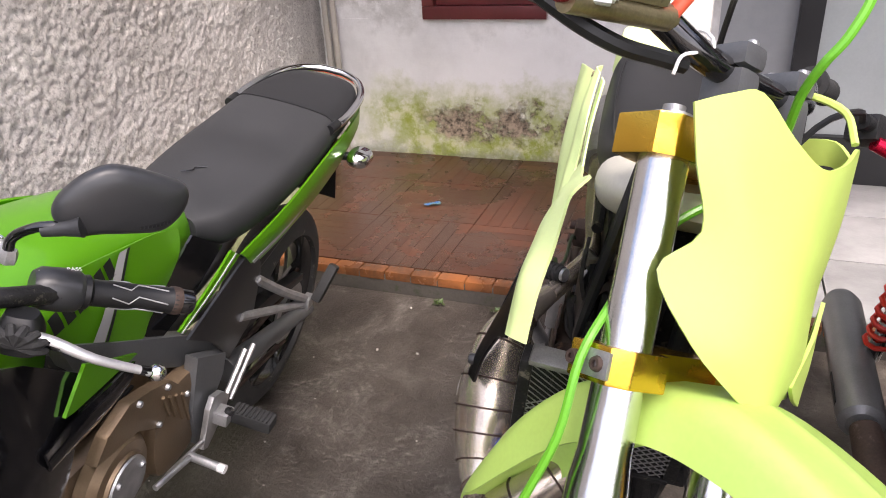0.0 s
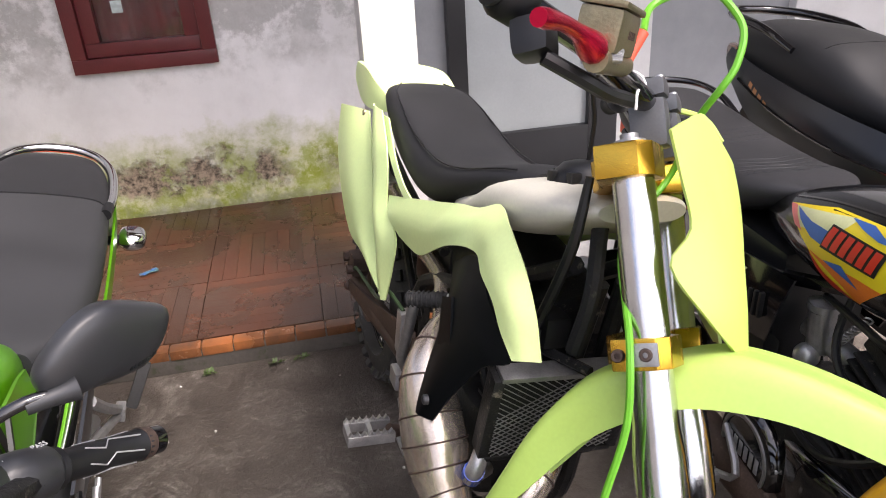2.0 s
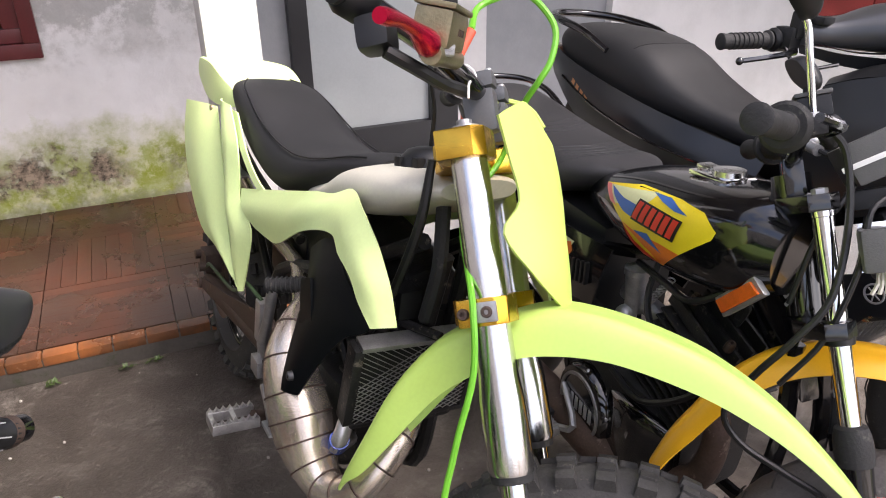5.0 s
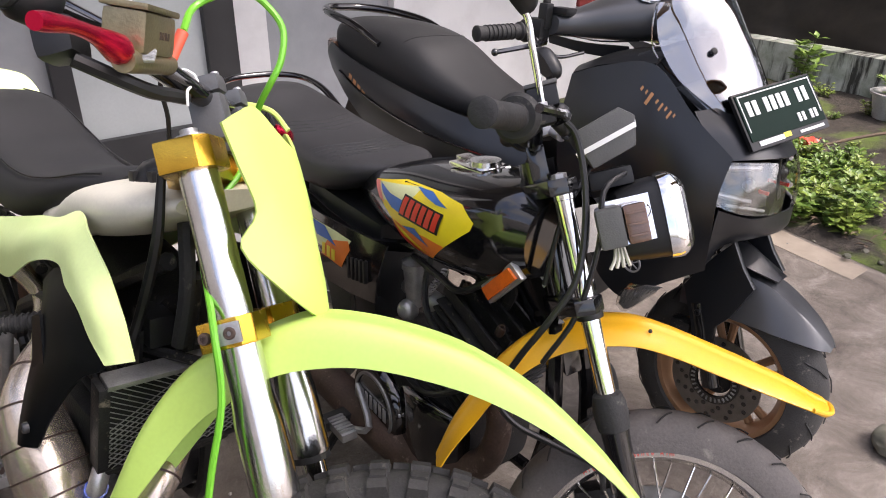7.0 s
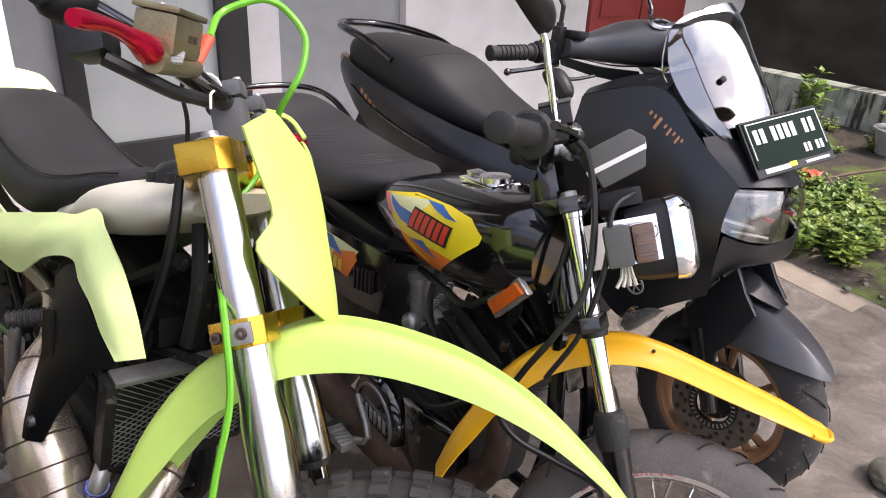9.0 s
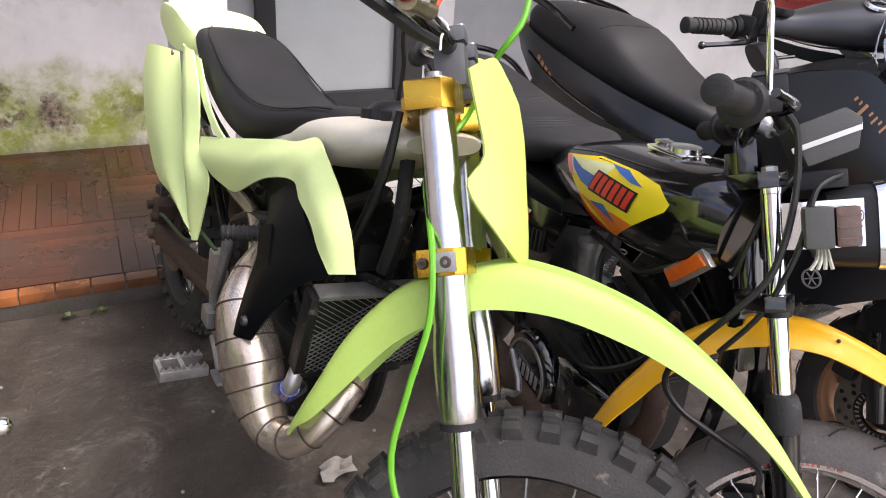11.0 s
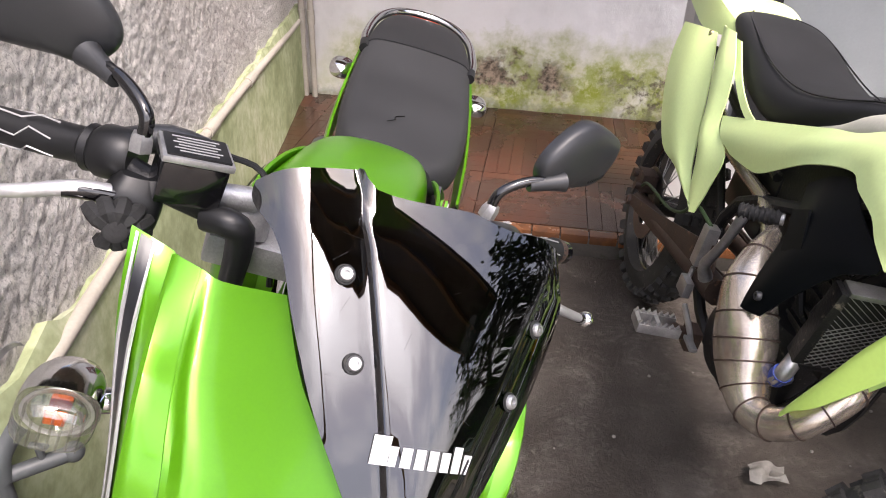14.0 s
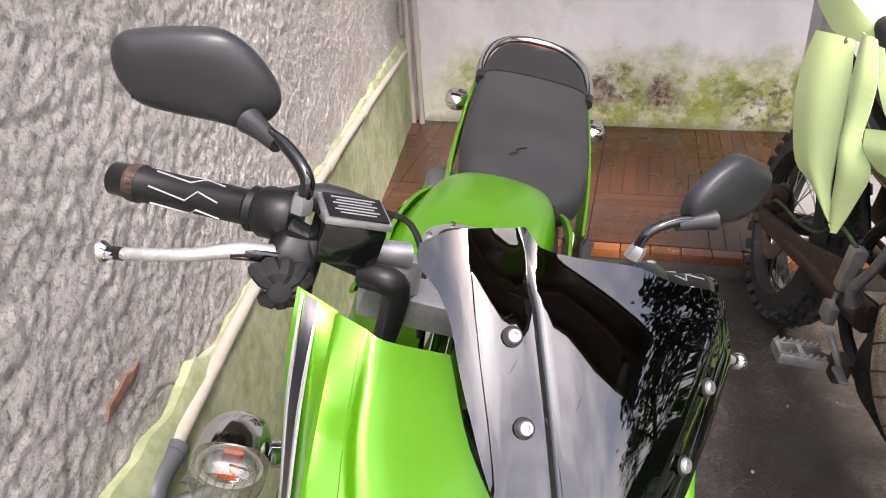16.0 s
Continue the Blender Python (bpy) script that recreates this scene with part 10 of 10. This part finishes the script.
def shrub(x, y, r, h, n, ln, material, z0=0.05):
    """A small-leaved herb: several stems, each with leaves all along."""
    t = thing("garden_plant", pose(x, y, z0 - 0.03), "small leafy green garden plant in the soil", "plant", "garden plants")
    stems, leaves = [], bmesh.new()
    for k in range(n):
        a, d = random.uniform(0, 6.28), r * math.sqrt(random.random())
        top = V((d * math.cos(a), d * math.sin(a), h * random.uniform(0.55, 1.0)))
        mid = V((top.x * 0.45, top.y * 0.45, top.z * 0.6))
        base = V((top.x * 0.25, top.y * 0.25, 0))
        stems.append(tube([base, mid, top], [0.004, 0.003, 0.0015], 4, 2))
        for j in range(9):
            u = 0.25 + 0.75 * j / 8
            p = base.lerp(mid, u * 2) if u < 0.5 else mid.lerp(top, u * 2 - 1)
            b = a + 2.4 * j + random.uniform(-0.4, 0.4)
            leaf_bm(leaves, p, (math.cos(b), math.sin(b), random.uniform(0.0, 0.7)), (0, 0, 1), ln * random.uniform(0.7, 1.25), ln * random.uniform(0.26, 0.38))
        for j in range(4):
            b = random.uniform(0, 6.28)
            leaf_bm(leaves, top, (math.cos(b), math.sin(b), 0.8), (0, 0, 1), ln * 0.8, ln * 0.2)
    part("stem", joined(*stems), stem_mat, t)
    ob = part("foliage", leaves, material, t)
    tagged(ob, kind="stuff")
    return t


random.seed(21)
for k in range(96):
    # the thicket by the kerb thins out towards the mossy soil
    u, v = random.random() ** 0.8, random.random()
    x, y = 3.08 + 0.85 * u - 0.05 * v, 1.36 + 0.26 * u + (0.36 + 0.30 * u) * v
    shrub(x, y, random.uniform(0.05, 0.11), random.uniform(0.06, 0.15), random.randint(6, 10), random.uniform(0.030, 0.052), leaf_a if random.random() < 0.5 else leaf_b)
for k in range(22):
    y = random.uniform(-0.6, 3.0)
    shrub(3.2 + 0.17 * (y - 1.4) + 1.7 * random.random(), y, random.uniform(0.04, 0.08), random.uniform(0.04, 0.09), 5, random.uniform(0.025, 0.045), leaf_a if k % 2 else leaf_b)
for k in range(9):
    shrub(random.uniform(5.0, 5.25), random.uniform(1.4, 2.9), 0.10, random.uniform(0.06, 0.14), 6, 0.04, leaf_b, 0.07)
shrub(5.12, 2.72, 0.13, 0.42, 7, 0.10, leaf_a, 0.08)
# dead stalks and leaves along the edge of the soil
b = bmesh.new()
for k in range(240):
    y = random.uniform(-0.2, 2.2)
    at = V((3.0 + 0.17 * (y - 1.4) + 0.42 * random.random() ** 1.5, y, random.uniform(0.03, 0.07)))
    a = random.uniform(0, 6.28)
    leaf_bm(b, at, (math.cos(a), math.sin(a), random.uniform(-0.2, 0.4)), (0, 0, 1), random.uniform(0.02, 0.09), random.uniform(0.003, 0.010))
tagged(mesh_ob("leaf_litter", b, twig_mat), "dry brown stalks and leaves on the soil", "leaf litter", kind="stuff")

# white flower pot with a plant
pot = thing("flower_pot", pose(5.02, 2.03, 0.06), "weathered white plastic flower pot by the mossy wall", "pot")
part("pot", lathe([(0.001, 0.0), (0.098, 0.0), (0.107, 0.01), (0.135, 0.150), (0.152, 0.156), (0.154, 0.172), (0.141, 0.174), (0.128, 0.155), (0.001, 0.140)], 32, False), mat("old_white_pot", (0.55, 0.55, 0.53), 0.6, 0, 0.3, 6, 120, 0.2, dirt=(0.16, 0.16, 0.12), dirt_at=0.58), pot)
shrub(5.02, 2.03, 0.12, 0.14, 6, 0.06, leaf_a, 0.21)

# leafy trees beyond the bank
tree_bark = mat("grey_bark", (0.10, 0.08, 0.06), 0.9, 0, 0.3, 8, 60, 0.5)
tree_leaf = mat("dark_tree_leaf", (0.055, 0.10, 0.022), 0.5, 0, 0.3, 6, 60, 0.2, col2=(0.035, 0.06, 0.015))
random.seed(44)
for x, y, h in ((8.2, 3.4, 5.6), (9.0, 1.4, 6.0), (8.6, -0.6, 4.6)):
    tr = thing("tree", pose(x, y, 0.0), "leafy broad tree standing beyond the earth bank", "tree", "trees beyond the bank")
    part("trunk", tube([(0, 0, 0), (0.06, 0.05, h * 0.35), (-0.05, 0.08, h * 0.75)], [0.16, 0.12, 0.05], 10, 4), tree_bark, tr)
    leaves, limbs = bmesh.new(), []
    for k in range(16):
        an, up = 2.4 * k, h * (0.32 + 0.66 * k / 16)
        r = (1.35 - 0.7 * abs(k / 16 - 0.35)) * random.uniform(0.75, 1.15)
        tip = V((r * math.cos(an), r * math.sin(an), up + random.uniform(-0.1, 0.4)))
        limbs.append(tube([(0, 0.05, up * 0.72), (tip.x * 0.5, tip.y * 0.5, up * 0.92), tip], [0.035, 0.02, 0.008], 6, 3))
        for j in range(130):
            d = V((random.gauss(0, 1), random.gauss(0, 1), random.gauss(0, 0.8))) * 0.34
            b_ = random.uniform(0, 6.28)
            leaf_bm(leaves, tip + d, (math.cos(b_), math.sin(b_), random.uniform(-0.6, 0.4)), (0, 0, 1), random.uniform(0.20, 0.38), random.uniform(0.07, 0.12))
    part("limb", joined(*limbs), tree_bark, tr)
    tagged(part("crown", leaves, tree_leaf, tr), kind="stuff")

# dry vine and twig
vine = thing("dry_vine", pose(4.6, 1.35, 0.05), "thin dry vine hanging against the bank", "vine")
part("stalk", tube([(0, 0, 0), (0.02, 0.05, 0.3), (0.10, 0.02, 0.7), (0.16, -0.12, 1.1), (0.2, -0.10, 1.6)], [0.010, 0.008, 0.006, 0.005, 0.003], 6, 4), twig_mat, vine)
part("twig", tube([(0.10, 0.02, 0.7), (0.12, -0.10, 0.85), (0.15, -0.20, 0.80), (0.14, -0.26, 0.66)], 0.004, 6, 4), twig_mat, vine)
b = bmesh.new()
for k in range(16):
    a = random.uniform(0, 6.28)
    leaf_bm(b, (0.05 + 0.008 * k, 0.04 - 0.02 * k + random.uniform(-0.05, 0.05), 0.35 + 0.07 * k), (math.cos(a), math.sin(a), -0.2), (0, 0, 1), 0.07, 0.02)
tagged(part("foliage", b, leaf_b, vine), kind="stuff")
tw = thing("fallen_branch", pose(3.95, 1.88, 0.11), "thin fallen branch lying over the plants", "branch")
part("branch", tube([(-0.25, 0.15, -0.02), (0.1, 0.02, 0.03), (0.4, -0.12, 0.06), (0.8, -0.35, 0.10)], [0.006, 0.009, 0.010, 0.012], 6, 4), twig_mat, tw)
sc = thing("red_scrap", pose(4.05, 2.06, 0.07), "crumpled red plastic scrap among the plants", "litter")
part("sheet", sheet([[(0.03 * i, 0.03 * j, 0.03 * math.sin(2.1 * i + 1.3 * j)) for i in range(5)] for j in range(4)], 2, 2, 0.002), red_cap, sc)


def stone(x, y, r, sq, material, label, name="stone", z=0.0):
    t = thing(name, pose(x, y, z), label, "stone")
    b = bmesh.new()
    bmesh.ops.create_icosphere(b, subdivisions=4 if r > 0.05 else 2, radius=r)
    for v in b.verts:
        v.co *= 1 + 0.30 * noise.fractal(v.co * (1.5 / r) * 0.5 + V((x, y, 0)), 0.9, 2.2, 6)
        v.co.z = max(v.co.z * sq + r * sq * 0.6, 0.0)
    part("body", b, material, t)
    return t


stone_mat = plain_wall_material("mossy_stone", (0.16, 0.15, 0.12), (0.05, 0.055, 0.03))
stone(1.885, 0.695, 0.075, 0.45, stone_mat, "rough dark mossy stone on the cement")
random.seed(8)
for k in range(26):
    y = random.uniform(0.2, 2.4)
    stone(2.98 + 0.17 * (y - 1.4) + random.uniform(-0.05, 0.14), y, random.uniform(0.007, 0.020), 0.6, stone_mat if k % 4 else kerb_mat, "small stone at the garden edge", z=0.012)

# ---- litter on the floor ----
paper = mat("dirty_paper", (0.42, 0.40, 0.36), 0.8, 0, 0.25, 20, 120, 0.3)
pp = thing("crumpled_paper", pose(0.27, 1.55, 0.004), "crumpled dirty paper on the cement", "litter")
random.seed(3)
part("sheet", sheet([[(0.019 * i - 0.04 + random.uniform(-0.009, 0.009), 0.016 * j - 0.03 + random.uniform(-0.009, 0.009), random.uniform(0.003, 0.034)) for i in range(5)] for j in range(4)], 3, 3, 0.001), paper, pp)
ss = thing("plastic_scrap", pose(-0.788, 3.154, TILE_Z + 0.002, 0, 0, 25), "torn blue-green sweet wrapper on the tiles", "litter")
part("sheet", sheet([[(0.018 * i - 0.04, 0.014 * j - 0.02, 0.003 + random.uniform(0, 0.008)) for i in range(5)] for j in range(3)], 3, 3, 0.0008), mat("wrapper_green", (0.06, 0.15, 0.12), 0.3, 0, 0.3, 30, 120, 0.1, col2=(0.05, 0.12, 0.35)), ss)
for x, y in ((-0.30, 2.49), (-0.22, 2.495), (-0.52, 2.49)):
    t = thing("weed", pose(x, y, 0.0), "tiny weed growing at the foot of the step", "plant", "weeds")
    b = bmesh.new()
    for k in range(14):
        a = random.uniform(0, 6.28)
        leaf_bm(b, (random.uniform(-0.02, 0.02), random.uniform(-0.012, 0.0), 0.005), (math.cos(a), math.sin(a) - 0.3, random.uniform(0.3, 1.4)), (0, 0, 1), random.uniform(0.015, 0.03), 0.005)
    tagged(part("foliage", b, weed_leaf, t), kind="stuff")
# grains of grit on the wet floor
b = bmesh.new()
random.seed(17)
for k in range(110):
    x, y = random.uniform(-1.0, 3.0), random.uniform(0.2, 2.45)
    r = random.choice((0.002, 0.003, 0.003, 0.005))
    q = bmesh.ops.create_icosphere(b, subdivisions=1, radius=r)["verts"]
    bmesh.ops.translate(b, verts=q, vec=(x, y, r * 0.6))
tagged(mesh_ob("grit", b, paper), "pale grit scattered on the cement", "grit", kind="stuff")

# ---- floor pieces ----
marble = plain_wall_material("veined_pale_tile", (0.38, 0.375, 0.37), (0.20, 0.195, 0.19))
marble.node_tree.nodes["Principled BSDF"].inputs["Roughness"].default_value = 0.3
sq = [strip_square(False), strip_square(True)]
sq_me = []
for k, b in enumerate(sq):
    ob = part("tile", b, tile_red, porch)
    sq_me.append(ob)
sq_me.append(part("tile", box((0.414, 0.414, 0.012), (0, 0, 0), 0.003), marble, porch, "pale grey-veined floor tile"))
S = 0.42
for i in range(-3, 8):
    for j in range(3):
        o = sq_me[(i + j) % 2] if -0.76 + S * i < 0.45 else sq_me[2]
        px, py = -0.76 + S * i, STEP_Y + 0.055 + S * (j + 0.5)
        t = o.copy()
        scene.collection.objects.link(t)
        t.matrix_basis = pose(px, py, TILE_Z - 0.006, random.uniform(-0.15, 0.15), random.uniform(-0.15, 0.15), 0)
for o in sq_me:
    bpy.data.objects.remove(o)
first = None
for k in range(41):
    if first is None:
        first = part("nosing_tile", box((0.098, 0.052, 0.034), (0, 0, 0), 0.006, seg=2), nosing_tile, porch, "orange clay edge tile")
        o = first
    else:
        o = twin(first, Matrix(), porch)
    o.matrix_basis = pose(-1.70 + 0.1015 * k, STEP_Y + 0.024 + random.uniform(-0.0015, 0.0015), TILE_Z - 0.016 + random.uniform(-0.0006, 0.0006), 0, 0, random.uniform(-0.4, 0.4))
